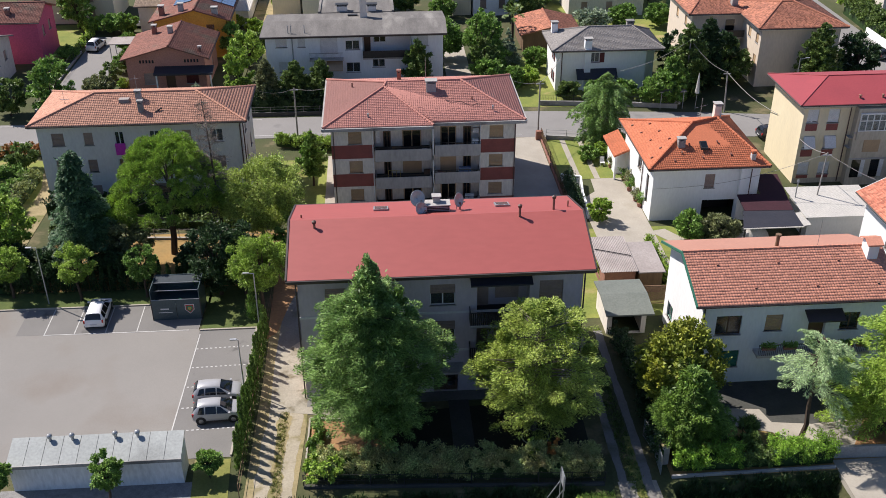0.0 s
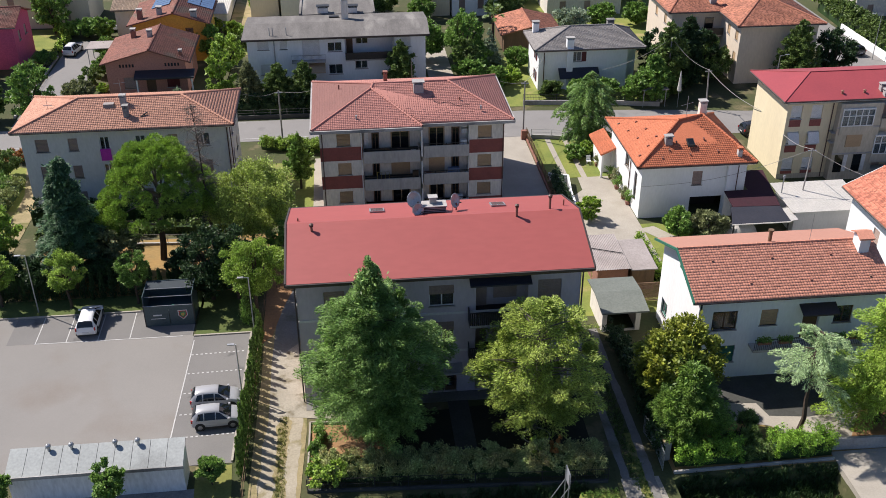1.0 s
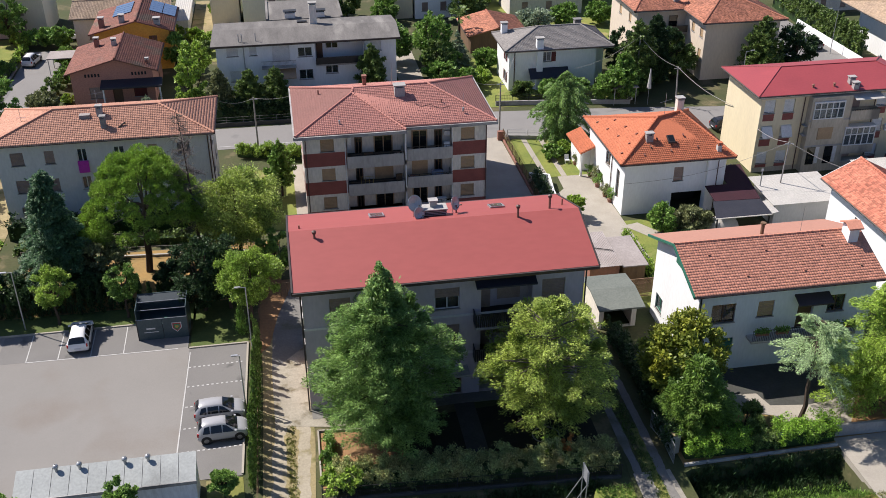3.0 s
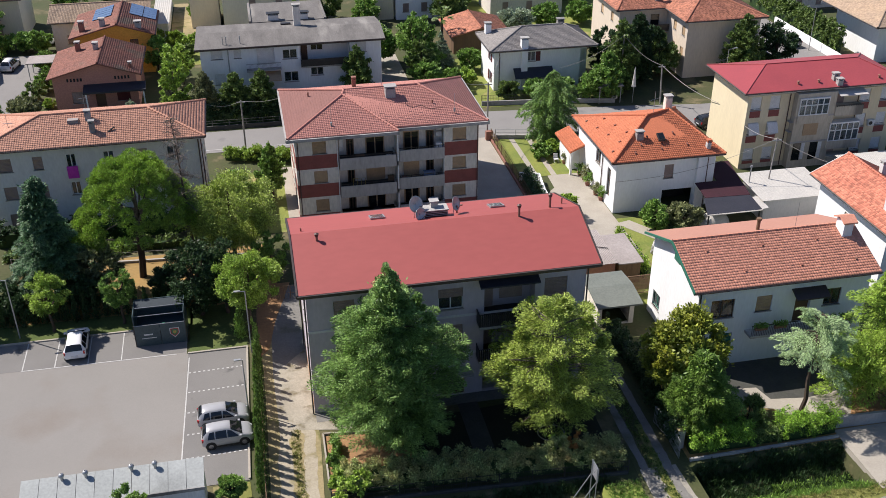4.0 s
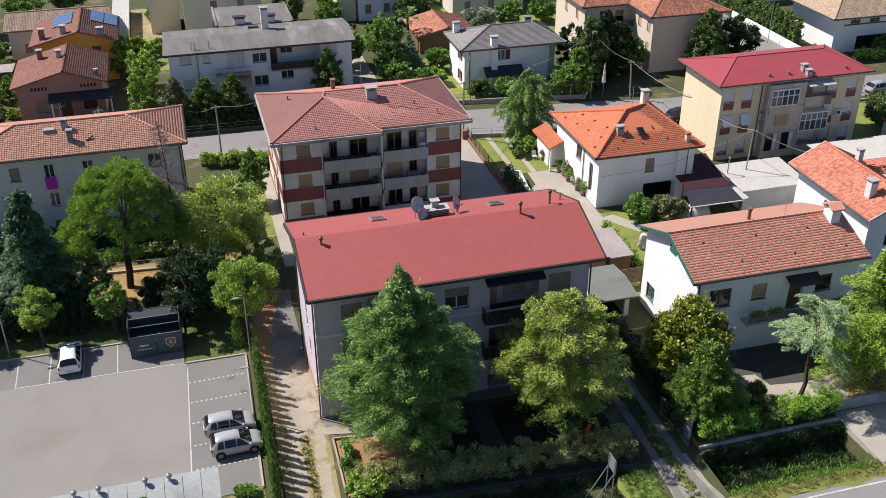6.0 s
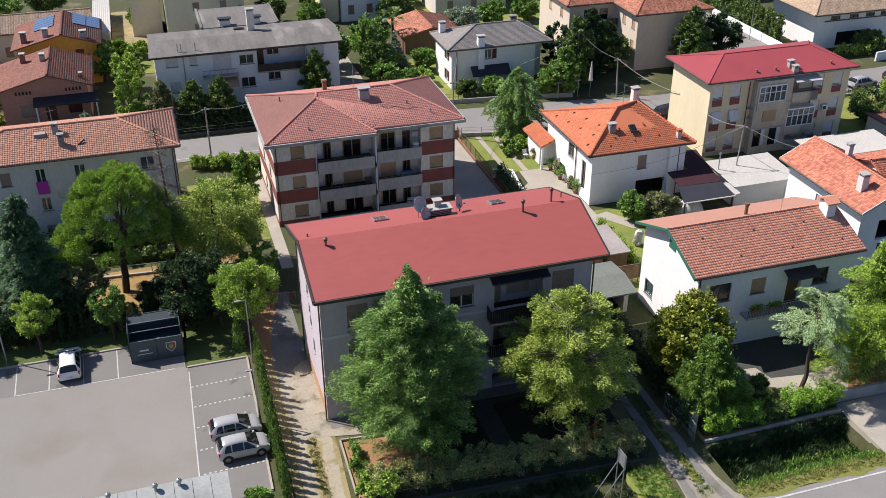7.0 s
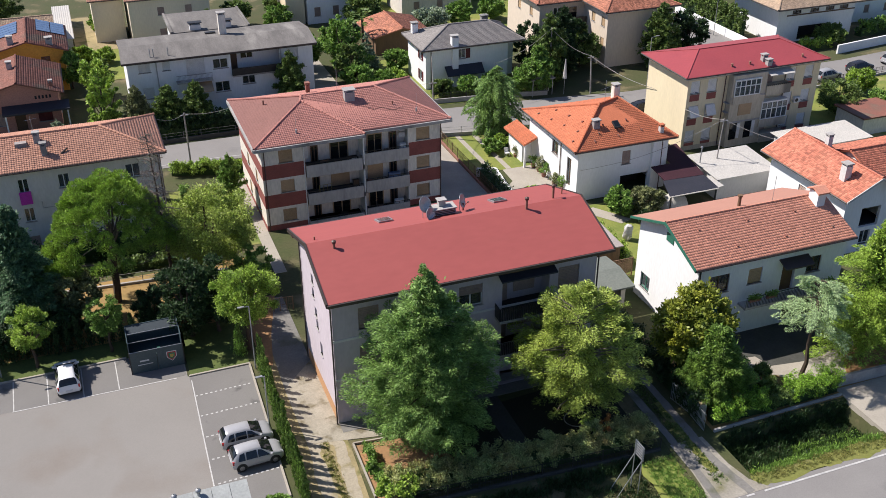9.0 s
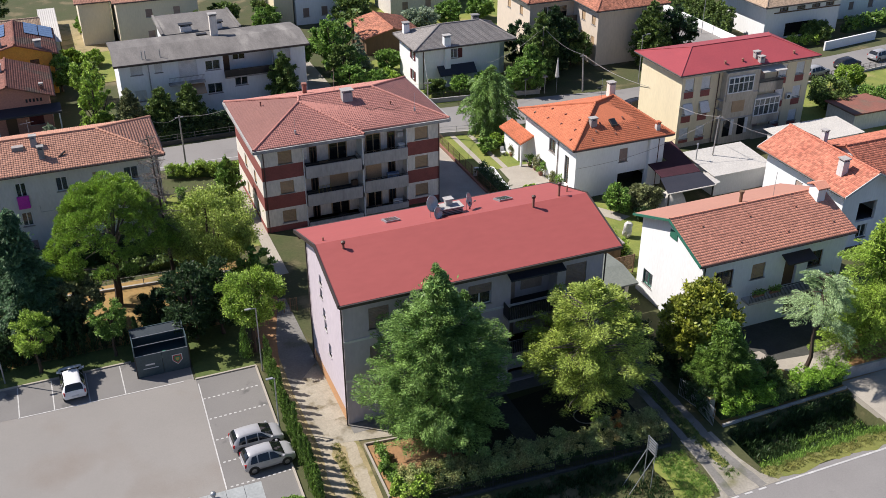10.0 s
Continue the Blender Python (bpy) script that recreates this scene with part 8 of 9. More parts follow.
plain_house("outbuilding", "low rust-tiled outbuilding in the garden", 20.3, 28.4, 135.2, 143.4, 2.7, 1.1, "wood", "tile_ap", "y")
plain_house("house", "cream house beyond the street trees", 78.5, 92.0, 146.0, 156, 5.4, 1.5, "cream", "tile_lb", "x", (80.5, 84.0), ((2.8, 4.2), (0.6, 1.9)))
plain_house("house", "low house with terracotta roof among lawns", 30, 42, 152, 160, 3.6, 1.3, "cream", "tile_lb", "x", (32, 36), ((1.0, 2.3),))


def build_modern():
    h = House("house", "white modern villa with wide tan roof and dark band", 77.6, 91.4, 119.2, 130.0)
    h.hole("S", 81.5, 87.5, 0.2, 2.3)
    simple_windows(h, "S", (80.0, 83.2, 86.0, 88.6), ((4.2, 5.2),), w=1.6, style="open", frame_mat="frame_b", sill=False)
    h.walls(-0.1, 5.6, "white")
    # dark sheet coloured as the shade inside the recess
    part("dark_back", Geo().box(81.0, 88.0, 121.4, 121.6, 0, 2.6), M["dark"], h.root)
    part("dark_band", Geo().box(79.0, 91.45, 119.14, 119.19, 4.0, 4.18).box(79.0, 91.45, 119.14, 119.19, 5.2, 5.35), M["frame_b"], h.root)
    hip_roof(h, 75.4, 93.6, 116.8, 132.0, 5.9, 7.5, 82.0, 88.0, 124.4, "tile_tan")


build_modern()
plain_house("house", "white house with orange roof beyond the hedge", 96, 112, 124, 134, 4.6, 1.4, "white", "tile_lb", "x", (98, 102), ((1.4, 2.6),))


# ---- sheds and small buildings ----
def build_garage():
    h = House("garage", "small pale garage with grey-green felt roof", 17.1, 20.3, 64.2, 68.2, "garage")
    h.hole("S", 17.5, 19.9, 0.05, 2.05)
    h.walls(-0.1, 2.35, "cream")
    # dark sheet in place of the shade inside the garage
    part("interior", Geo().box(17.4, 20.0, 66.8, 67.0, 0, 2.2), M["dark"], h.root)
    part("roof", Geo().prism([(16.8, 63.4, 2.35), (20.7, 63.4, 2.35), (20.7, 66.0, 2.75), (16.8, 66.0, 2.75)], (0, 0, -0.14)), M["greenroof"], h.root)
    part("roof", Geo().prism([(20.7, 68.5, 2.5), (16.8, 68.5, 2.5), (16.8, 66.0, 2.75), (20.7, 66.0, 2.75)], (0, 0, -0.14)), M["greenroof"], h.root)


def corrugated(x0, x1, y0, y1, z0, z1, along="x", pitch=0.18, amp=0.03):
    """A corrugated sheet that falls from z1 at y1 to z0 at y0, with waves across x."""
    g = Geo()
    n = int((x1 - x0) / pitch * 4)
    for i in range(n + 1):
        x = x0 + (x1 - x0) * i / n
        w = amp * math.sin(2 * math.pi * (x - x0) / pitch)
        g.v += [(x, y0, z0 + w), (x, y1, z1 + w), (x, y0, z0 + w - 0.02), (x, y1, z1 + w - 0.02)]
    for i in range(n):
        a, b = 4 * i, 4 * i + 4
        g.f += [(a, b, b + 1, a + 1), (a + 2, a + 3, b + 3, b + 2), (a, a + 2, b + 2, b), (a + 1, b + 1, b + 3, a + 3)]
    g.f += [(0, 1, 3, 2), (4 * n, 4 * n + 2, 4 * n + 3, 4 * n + 1)]
    return g


def build_sheds():
    t = thing("shed", "low shed with weathered corrugated roof", "shed", (19.5, 73, 0))
    part("wall", Geo().box(18.2, 20.9, 70.4, 75.6, 0, 2.2), M["brick"], t)
    part("roof", corrugated(17.8, 21.0, 70.0, 75.9, 2.35, 2.55, pitch=0.15, amp=0.018), M["fibre"], t)
    part("roof_joint", Geo().tube((17.9, 73.7, 2.56), (20.9, 72.4, 2.52), 0.04, 0.04, 5), M["darkmetal"], t)
    t = thing("shed", "wooden shed with flat brown roof and ivy", "shed", (22.2, 72.5, 0))
    part("wall", Geo().box(21.2, 23.2, 70.2, 74.8, 0, 2.1), M["wood"], t)
    part("roof", Geo().prism([(21.05, 70.0, 2.2), (23.4, 70.0, 2.2), (23.4, 75.0, 2.4), (21.05, 75.0, 2.4)], (0, 0, -0.1)), M["fibre"], t)
    t = thing("lean_to", "plum and black lean-to shelter beside the villa", "shelter", (36, 79.5, 0))
    part("roof", Geo().prism([(33.6, 79.6, 2.7), (38.2, 79.4, 2.7), (39.0, 86.0, 3.3), (36.1, 86.2, 3.3), (36.1, 82.4, 3.0), (33.7, 82.4, 3.0)], (0, 0, -0.1)), M["plumroof"], t)
    part("awning", Geo().prism([(32.6, 76.9, 2.3), (38.3, 76.9, 2.3), (38.2, 79.5, 2.68), (33.4, 79.6, 2.68)], (0, 0, -0.06)), M["darktarp"], t)
    part("edge_bar", Geo().tube((32.6, 76.85, 2.25), (38.3, 76.85, 2.25), 0.06, 0.06, 6), M["cream"], t)
    for x, y in ((32.8, 77.0), (38.1, 77.0), (38.6, 85.6)):
        part("post", Geo().box(x - 0.06, x + 0.06, y - 0.06, y + 0.06, 0, 2.3), M["darkmetal"], t)
    t = thing("shed", "long garage row with pale corrugated roof", "shed", (43, 81, 0))
    part("wall", Geo().box(39.4, 46.0, 78.5, 83.2, 0, 2.3), M["greywall"], t)
    part("roof", corrugated(39.0, 46.6, 78.2, 84.0, 2.45, 2.8, pitch=0.14, amp=0.007), M["palesheet"], t)
    part("side_roof", Geo().prism([(37.9, 77.0, 2.2), (39.2, 77.3, 2.2), (39.2, 79.5, 2.35), (38.2, 79.5, 2.35)], (0, 0, -0.06)), M["palesheet"], t)
    part("stove_pipe", Geo().tube((39.4, 82.0, 2.6), (39.4, 82.0, 4.4), 0.06, 0.06, 8).tube((39.4, 82.0, 4.4), (39.4, 82.0, 4.55), 0.14, 0.1, 8), M["galv"], t)
    t = thing("shed", "pale-roofed garage row behind the yellow flats", "shed", (56, 86, 0))
    part("wall", Geo().box(52.0, 61.5, 82.0, 86.0, 0, 2.2), M["greywall"], t)
    part("roof", corrugated(51.6, 62.0, 81.6, 86.4, 2.4, 2.6, pitch=0.22, amp=0.018), M["palesheet"], t)
    t = thing("shed", "dark flat-roofed shed on the lawn", "shed", (68, 88.5, 0))
    part("wall", Geo().box(65.2, 71.5, 86.6, 91.2, 0, 2.1), M["cream"], t)
    part("roof", Geo().box(64.9, 71.9, 86.3, 91.5, 2.12, 2.3), M["tile_old"], t)
    # tarpaulin dome
    t = thing("tarpaulin_cover", "pale grey tarpaulin over a heap", "tarpaulin", (34.2, 78.6, 0))
    g = Geo()
    n, m = 6, 18
    for i in range(n + 1):
        a = math.pi / 2 * i / n
        for j in range(m):
            q = 2 * math.pi * j / m
            w = 1 + 0.05 * math.sin(5 * q)
            g.v.append((34.2 + 1.7 * math.cos(a) * math.cos(q) * w, 78.4 + 1.2 * math.cos(a) * math.sin(q) * w, 1.75 * math.sin(a)))
    for i in range(n):
        for j in range(m):
            e = (j + 1) % m
            g.f.append((i * m + j, i * m + e, (i + 1) * m + e, (i + 1) * m + j))
    part("cover", g, M["palesheet"], t, smooth=True)


def build_carport():
    t = thing("carport", "small carport with a flat grey sheet roof", "carport", (-36.6, 137.6, 0))
    part("roof", Geo().box(-38.4, -34.9, 136.0, 139.4, 2.3, 2.42), M["fibre"], t)
    for x in (-38.2, -35.1):
        for y in (136.2, 139.2):
            part("post", Geo().box(x - 0.05, x + 0.05, y - 0.05, y + 0.05, 0, 2.3), M["galv"], t)
    t = thing("shed", "long low shed with pale sheet roof behind the amber house", "shed", (-21.3, 160, 0))
    part("wall", Geo().box(-22.4, -20.4, 151.4, 168.8, 0, 2.3), M["greywall"], t)
    part("roof", corrugated(-22.7, -20.1, 151.0, 169.2, 2.42, 2.5, pitch=0.3, amp=0.018), M["palesheet"], t)


build_garage()
build_carport()
build_sheds()


def build_low_building():
    """The long concrete block at the car park: walls, roof slabs and steel ventilators."""
    x0, x1, y0, y1 = -25.6, -14.55, 49.25, 51.1
    t = thing("utility_building", "low concrete building with pale slab roof and steel ventilators", "building", (-20, 50.2, 0))
    g = Geo().prism([(x1, y0, 0), (x1, y1, 0), (x1, y1, 2.75), (x1, y0, 2.2)], (x0 - x1, 0, 0))
    part("wall", g, M["whitewash"], t)
    n = 10
    for k in range(n):
        a, b = x0 - 0.1 + (x1 - x0 + 0.2) * k / n, x0 - 0.1 + (x1 - x0 + 0.2) * (k + 1) / n - 0.03
        part("roof_panel", Geo().prism([(a, y0 - 0.15, 2.28), (b, y0 - 0.15, 2.28), (b, y1 + 0.1, 2.92), (a, y1 + 0.1, 2.92)], (0, 0, -0.12)), M["palesheet2"], t)
    part("fascia", Geo().box(x0 - 0.1, x1 + 0.1, y0 - 0.22, y0 - 0.15, 2.05, 2.3), M["concrete"], t)
    for x in (-23.2, -21.75, -18.95, -17.5):
        v = part("ventilator", Geo().tube((x, 50.9, 2.8), (x, 50.9, 3.02), 0.1, 0.1, 10), M["galv"], t)
        g = Geo()
        for i in range(5):
            a = -0.9 + 2.4 * i / 4
            r = 0.19 * math.cos(a * 0.9)
            for j in range(12):
                q = 2 * math.pi * j / 12
                g.v.append((x + r * math.cos(q), 50.9 + r * math.sin(q), 3.18 + 0.17 * math.sin(a)))
        for i in range(4):
            for j in range(12):
                e = (j + 1) % 12
                g.f.append((i * 12 + j, i * 12 + e, (i + 1) * 12 + e, (i + 1) * 12 + j))
        part("turbine", g, M["galv"], v, smooth=True)


M["palesheet2"] = mat("pale_green_grey_slab", (0.37, 0.385, 0.37), (0.31, 0.325, 0.315), 0.85, 0.5, 6, 0.1, rand=0.06, stain=(0.26, 0.27, 0.26), stain_cut=0.6)
build_low_building()


def build_kiosk():
    """The dark panelled container with a printed front and an open top."""
    x0, x1, y0, y1 = -20.15, -16.15, 68.95, 71.6
    t = thing("kiosk", "dark teal panelled waste kiosk with printed front", "kiosk", (-18.15, 70.2, 0))
    m = (x0 + x1) / 2
    part("front_panel", Geo().box(x0, m - 0.02, y0, y0 + 0.06, 0.05, 2.0), M["hutdark"], t)
    part("front_panel", Geo().box(m + 0.02, x1, y0, y0 + 0.06, 0.05, 2.0), M["hutdark"], t)
    part("side_panel", Geo().box(x0, x0 + 0.06, y0 + 0.06, y1, 0.05, 2.9), M["hutdark"], t)
    part("side_panel", Geo().box(x1 - 0.06, x1, y0 + 0.06, y1, 0.05, 2.9), M["hutdark"], t)
    part("back_panel", Geo().box(x0 + 0.06, x1 - 0.06, y1 - 0.06, y1, 0.05, 2.9), M["hutdark"], t)
    part("roof", Geo().prism([(x0, 70.4, 2.75), (x1, 70.4, 2.75), (x1, y1, 2.85), (x0, y1, 2.85)], (0, 0, -0.08)), M["hutroof"], t)
    part("shelf", Geo().box(x0 + 0.06, x1 - 0.06, 69.3, 71.5, 1.15, 1.25), M["hutdark"], t)
    for z, y in ((2.0, y0 + 0.03), (2.45, 69.7), (2.8, 70.4)):
        part("rail", Geo().tube((x0, y, z), (x1, y, z), 0.03, 0.03, 6), M["galv"], t)
    for x in (x0, x1):
        part("corner_post", Geo().box(x - 0.04, x + 0.04, y0 - 0.01, y0 + 0.07, 0, 2.05), M["darkmetal"], t)
    f = y0 - 0.012
    g = Geo()
    # shield badge as plain shapes
    cx, cz = -17.05, 1.1
    shape = lambda k: [(cx - 0.38 * k, cz + 0.42 * k), (cx + 0.38 * k, cz + 0.42 * k), (cx + 0.38 * k, cz - 0.1 * k), (cx, cz - 0.5 * k), (cx - 0.38 * k, cz - 0.1 * k)]
    for k, mname, d in ((1.0, "badge_w", 0.0), (0.86, "badge_r", 0.004), (0.62, "badge_g", 0.008), (0.36, "badge_y", 0.012)):
        part("badge", Geo().prism([(x, f - d, z) for x, z in shape(k)], (0, 0.01, 0)), M[mname], t, "shield-shaped printed badge")
    for i, (xa, xb, z) in enumerate(((-19.45, -18.75, 1.05), (-19.65, -18.5, 0.75))):
        part("print_bar", Geo().box(xa, xb, f, f + 0.011, z, z + (0.13 if i == 0 else 0.06)), M["badge_w"], t, "pale printed lettering bar")
    part("bag", Geo().tube((-17.9, 69.7, 1.25), (-17.9, 69.7, 1.6), 0.2, 0.12, 8), M["greenpaint"], t)
    part("bag", Geo().box(-19.3, -18.7, 69.4, 69.7, 1.25, 1.4), M["palesheet"], t)


build_kiosk()


# ---- cars ----
def car(label, paint_mat, x, y, turn, L=3.7, W=1.62, H=1.5, group="parked cars"):
    """A small hatchback along local x, its nose to +x, built at the origin and then set down."""
    t = thing("car", label, "car", (0, 0, 0), group)
    h, w = L / 2, W / 2
    k = H / 1.5
    # stations: place, underside, belt line, top
    st = [(-h, 0.42, 0.62, 0.70 * k), (-h + 0.05, 0.32, 0.80, 0.94 * k), (-h + 0.16, 0.27, 0.87, 1.20 * k), (-h + 0.36, 0.24, 0.89, 1.40 * k), (-h * 0.5, 0.22, 0.88, 1.49 * k), (-0.1, 0.2, 0.87, 1.50 * k),
          (h * 0.12, 0.2, 0.86, 1.45 * k), (h * 0.34, 0.21, 0.86, 1.22 * k), (h * 0.55, 0.22, 0.86, 0.98 * k), (h * 0.74, 0.23, 0.82, 0.90 * k), (h * 0.88, 0.25, 0.72, 0.80 * k), (h - 0.05, 0.30, 0.56, 0.66 * k), (h, 0.40, 0.50, 0.54 * k)]
    X = [q[0] for q in st]

    def section(px):
        zb, zl, zt = (float(np.interp(px, X, [q[i] for q in st])) for i in (1, 2, 3))
        e = min(1.0, (h - abs(px)) / 0.3)
        ww = w * (0.86 + 0.14 * math.sin(math.pi / 2 * max(0.0, e)))
        wr = ww * (0.95 - 0.30 * max(0.0, zt - zl) / 0.6)
        zs = zt - 0.16 * max(0.05, zt - zl)
        return [(ww * 0.92, zb), (ww, zb + 0.16), (ww * 0.99, zl), (wr, zs), (wr * 0.78, zt), (0.0, zt + 0.02)]

    xs = sorted(set(X + [(a + b) / 2 for a, b in zip(X, X[1:])]))
    g = Geo()
    m = 11
    for px in xs:
        sec = section(px)
        g.v += [(px, -yy, zz) for yy, zz in sec] + [(px, yy, zz) for yy, zz in reversed(sec[:-1])]
    for i in range(len(xs) - 1):
        for j in range(m):
            e = (j + 1) % m
            g.f.append((i * m + j, i * m + e, (i + 1) * m + e, (i + 1) * m + j))
    g.f += [tuple(range(m)), tuple(range(len(xs) * m - 1, (len(xs) - 1) * m - 1, -1))]
    body = part("body", g, M[paint_mat], t, smooth=True)

    def side_at(px, f, s, lift=0.012):
        sec = section(px)
        (y0, z0), (y1, z1) = sec[2], sec[3]
        return (px, s * (y0 + (y1 - y0) * f + lift), z0 + (z1 - z0) * f)

    for s in (-1, 1):
        for a, b in ((-h + 0.40, -h * 0.50), (-h * 0.46, -0.06), (0.0, h * 0.45)):
            top_b = b if b < 0.05 else h * 0.17
            pts = [side_at(a, 0.06, s), side_at(b, 0.04, s), side_at(top_b, 0.95, s), side_at(a + (0.16 if a < -h * 0.6 else 0.03), 0.95, s)]
            part("side_window", Geo().prism(pts, (0, -s * 0.02, 0)), M["darkglass"], t)
        part("mirror", Geo().box(h * 0.46, h * 0.46 + 0.14, min(s * w * 0.98, s * (w + 0.14)), max(s * w * 0.98, s * (w + 0.14)), 0.90, 1.02), M[paint_mat], t)
        part("headlight", Geo().prism([(h * 0.82, s * w * 0.90, 0.74 * k), (h * 0.97, s * w * 0.78, 0.62 * k), (h * 0.97, s * w * 0.52, 0.66 * k), (h * 0.86, s * w * 0.62, 0.80 * k)], (0.03, 0, 0.02)), M["lampglass"], t)
        part("tail_light", Geo().box(-h + 0.0, -h + 0.16, min(s * w * 0.80, s * w * 0.93), max(s * w * 0.80, s * w * 0.93), 0.70, 0.94), M["redlens"], t)
        for xx in (-h + 0.60, h - 0.66):
            ya, yb = s * (w - 0.2), s * (w + 0.012)
            part("wheel_arch", Geo().tube((xx, s * (w - 0.3), 0.33), (xx, s * (w + 0.004), 0.33), 0.37, 0.37, 20), M["dark"], t)
            wh = part("wheel", Geo().tube((xx, ya, 0.31), (xx, yb, 0.31), 0.31, 0.30, 18), M["rubber"], t)
            part("rim", Geo().tube((xx, yb, 0.31), (xx, yb + s * 0.012, 0.31), 0.18, 0.15, 12), M["rim"], wh)
        part("sill_trim", Geo().box(-h + 0.95, h - 1.0, min(s * w * 0.96, s * w * 1.004), max(s * w * 0.96, s * w * 1.004), 0.2, 0.31), M["darkmetal"], t)

    def pane(a, b, dx, lift=0.02):
        """Curved glass lying on the body between two stations."""
        g = Geo()
        rows = 6
        for i in range(rows + 1):
            px = a + (b - a) * i / rows
            sec = section(px)
            line = [(-sec[3][0] * 0.96, sec[3][1]), (-sec[4][0], sec[4][1]), (0.0, sec[5][1]), (sec[4][0], sec[4][1]), (sec[3][0] * 0.96, sec[3][1])]
            g.v += [(px + dx, yy, zz + lift) for yy, zz in line]
        for i in range(rows):
            for j in range(4):
                q = i * 5 + j
                g.f.append((q, q + 1, q + 6, q + 5))
        return g

    part("windscreen", pane(h * 0.14, h * 0.57, 0.012), M["darkglass"], t)
    part("rear_window", pane(-h + 0.40, -h + 0.07, -0.02), M["darkglass"], t)
    part("front_grille", Geo().box(h - 0.08, h + 0.012, -w * 0.4, w * 0.4, 0.40, 0.50), M["darkmetal"], t)
    part("number_plate", Geo().box(-h - 0.02, -h + 0.01, -0.26, 0.26, 0.52, 0.63), M["badge_w"], t)
    t.matrix_basis = pose(x, y, 0.05, 0, 0, turn)
    return t


car("silver hatchback parked in a bay", "silver_car", -13.4, 58.15, 2, 3.6, 1.6, 1.48)
car("silver-grey small hatchback with dark glass parked beside another", "silver_car", -13.12, 55.95, 3, 3.55, 1.58, 1.5)
car("white hatchback parked facing the grass strip", "white_car", -24.8, 69.75, 92, 3.9, 1.7, 1.48)
car("white compact car parked on the side street", "white_car", -41.6, 141.6, 80, 3.9, 1.7, 1.6)
car("dark blue car parked on the side street", "dark_car", 70.0, 129.4, 100, 4.4, 1.75, 1.5)
car("dark red car parked beside the yellow flats", "dark_car", 45.2, 102.4, 8, 4.0, 1.7, 1.55)
car("grey car parked along the village road", "silver_car", 74.6, 104.0, 8, 4.1, 1.7, 1.5)
car("dark car parked along the village road", "dark_car", 81.0, 105.0, 8, 4.1, 1.7, 1.5)
car("pale car parked along the village road", "silver_car", 88.0, 106.0, 8, 4.1, 1.7, 1.5)
car("white car parked before the tan-roofed house", "white_car", -38.2, 152.0, 10, 4.0, 1.7, 1.5)


# ---- fences, walls, gates ----
def fence(name, label, pts, h, post=2.0, material="fencewire", rails=3, wall=0.0, bars=0, wall_mat="concrete"):
    """Posts, rails and bars between them; a low wall under it where wall > 0."""
    cx, cy = sum(p[0] for p in pts) / len(pts), sum(p[1] for p in pts) / len(pts)
    t = thing(name, label, "fence", (cx, cy, 0))
    for (x0, y0), (x1, y1) in zip(pts, pts[1:]):
        a, b = Vector((x0, y0, 0)), Vector((x1, y1, 0))
        d = b - a
        s = Vector((-d.y, d.x, 0)).normalized()
        if wall:
            w = s * 0.1
            up = Vector((0, 0, wall))
            part("base_wall", Geo().prism([a - w + up, b - w + up, b + w + up, a + w + up], (0, 0, -wall - 0.3)), M[wall_mat], t)
        n = max(1, int(d.length / post))
        for i in range(n + 1):
            p = a.lerp(b, i / n)
            part("post", Geo().tube((p.x, p.y, wall), (p.x, p.y, wall + h), 0.035, 0.035, 5), M[material], t)
        for k in range(rails):
            z = Vector((0, 0, wall + h * (k + 1) / rails - 0.04))
            part("rail", Geo().tube(a + z, b + z, 0.018, 0.018, 4), M[material], t)
        if bars:
            g = Geo()
            m = int(d.length / bars)
            for i in range(m):
                p = a.lerp(b, (i + 0.5) / m)
                g.tube((p.x, p.y, wall + 0.04), (p.x, p.y, wall + h), 0.011, 0.011, 4, False)
            tagged(part("bar", g, M[material], t), kind="stuff")
    return t


# base wall in the concrete darkened for shade by the hedge
fence("fence", "low concrete wall with dark metal railings before the hedge", [(-6.6, 48.2), (13.3, 47.05)], 0.95, 2.2, "darkmetal", 2, 0.2, 0.12, "darkconcrete")
fence("fence", "wire fence with posts along the cypress row", [(-10.75, 47.5), (-10.55, 67.5), (-10.4, 73.0)], 1.3, 2.4, "wood", 2)
fence("fence", "brown fence beside the concrete drive", [(17.9, 84.0), (18.0, 103.8)], 1.2, 1.6, "wood", 2, 0.3, 0.16, "brick")
fence("fence", "low wall and fence along the village road", [(18.6, 104.0), (25.6, 102.6)], 0.7, 2.0, "galv", 2, 0.5)
fence("fence", "low rail fence on the dry yard", [(-32, 83.8), (-8.5, 82.0)], 0.9, 2.2, "polewood", 2, 0.25)
t = thing("lattice_fence", "dark diamond lattice fence beside the garage", "fence", (21.6, 68.3, 0))
for k in range(26):
    x = 20.9 + 0.1 * k
    for d in (-1, 1):
        xa, xb = x - 0.55 * d, x + 0.55 * d
        za, zb = 0.15, 1.85
        if xa < 20.9:
            za, xa = za + (20.9 - xa) * 1.7 / 1.1, 20.9
        if xa > 23.4:
            za, xa = za + (xa - 23.4) * 1.7 / 1.1, 23.4
        if xb < 20.9:
            zb, xb = zb - (20.9 - xb) * 1.7 / 1.1, 20.9
        if xb > 23.4:
            zb, xb = zb - (xb - 23.4) * 1.7 / 1.1, 23.4
        part("lath", Geo().tube((xa, 68.3 + 0.015 * d, za), (xb, 68.3 + 0.015 * d, zb), 0.018, 0.018, 4), M["wood"], t)
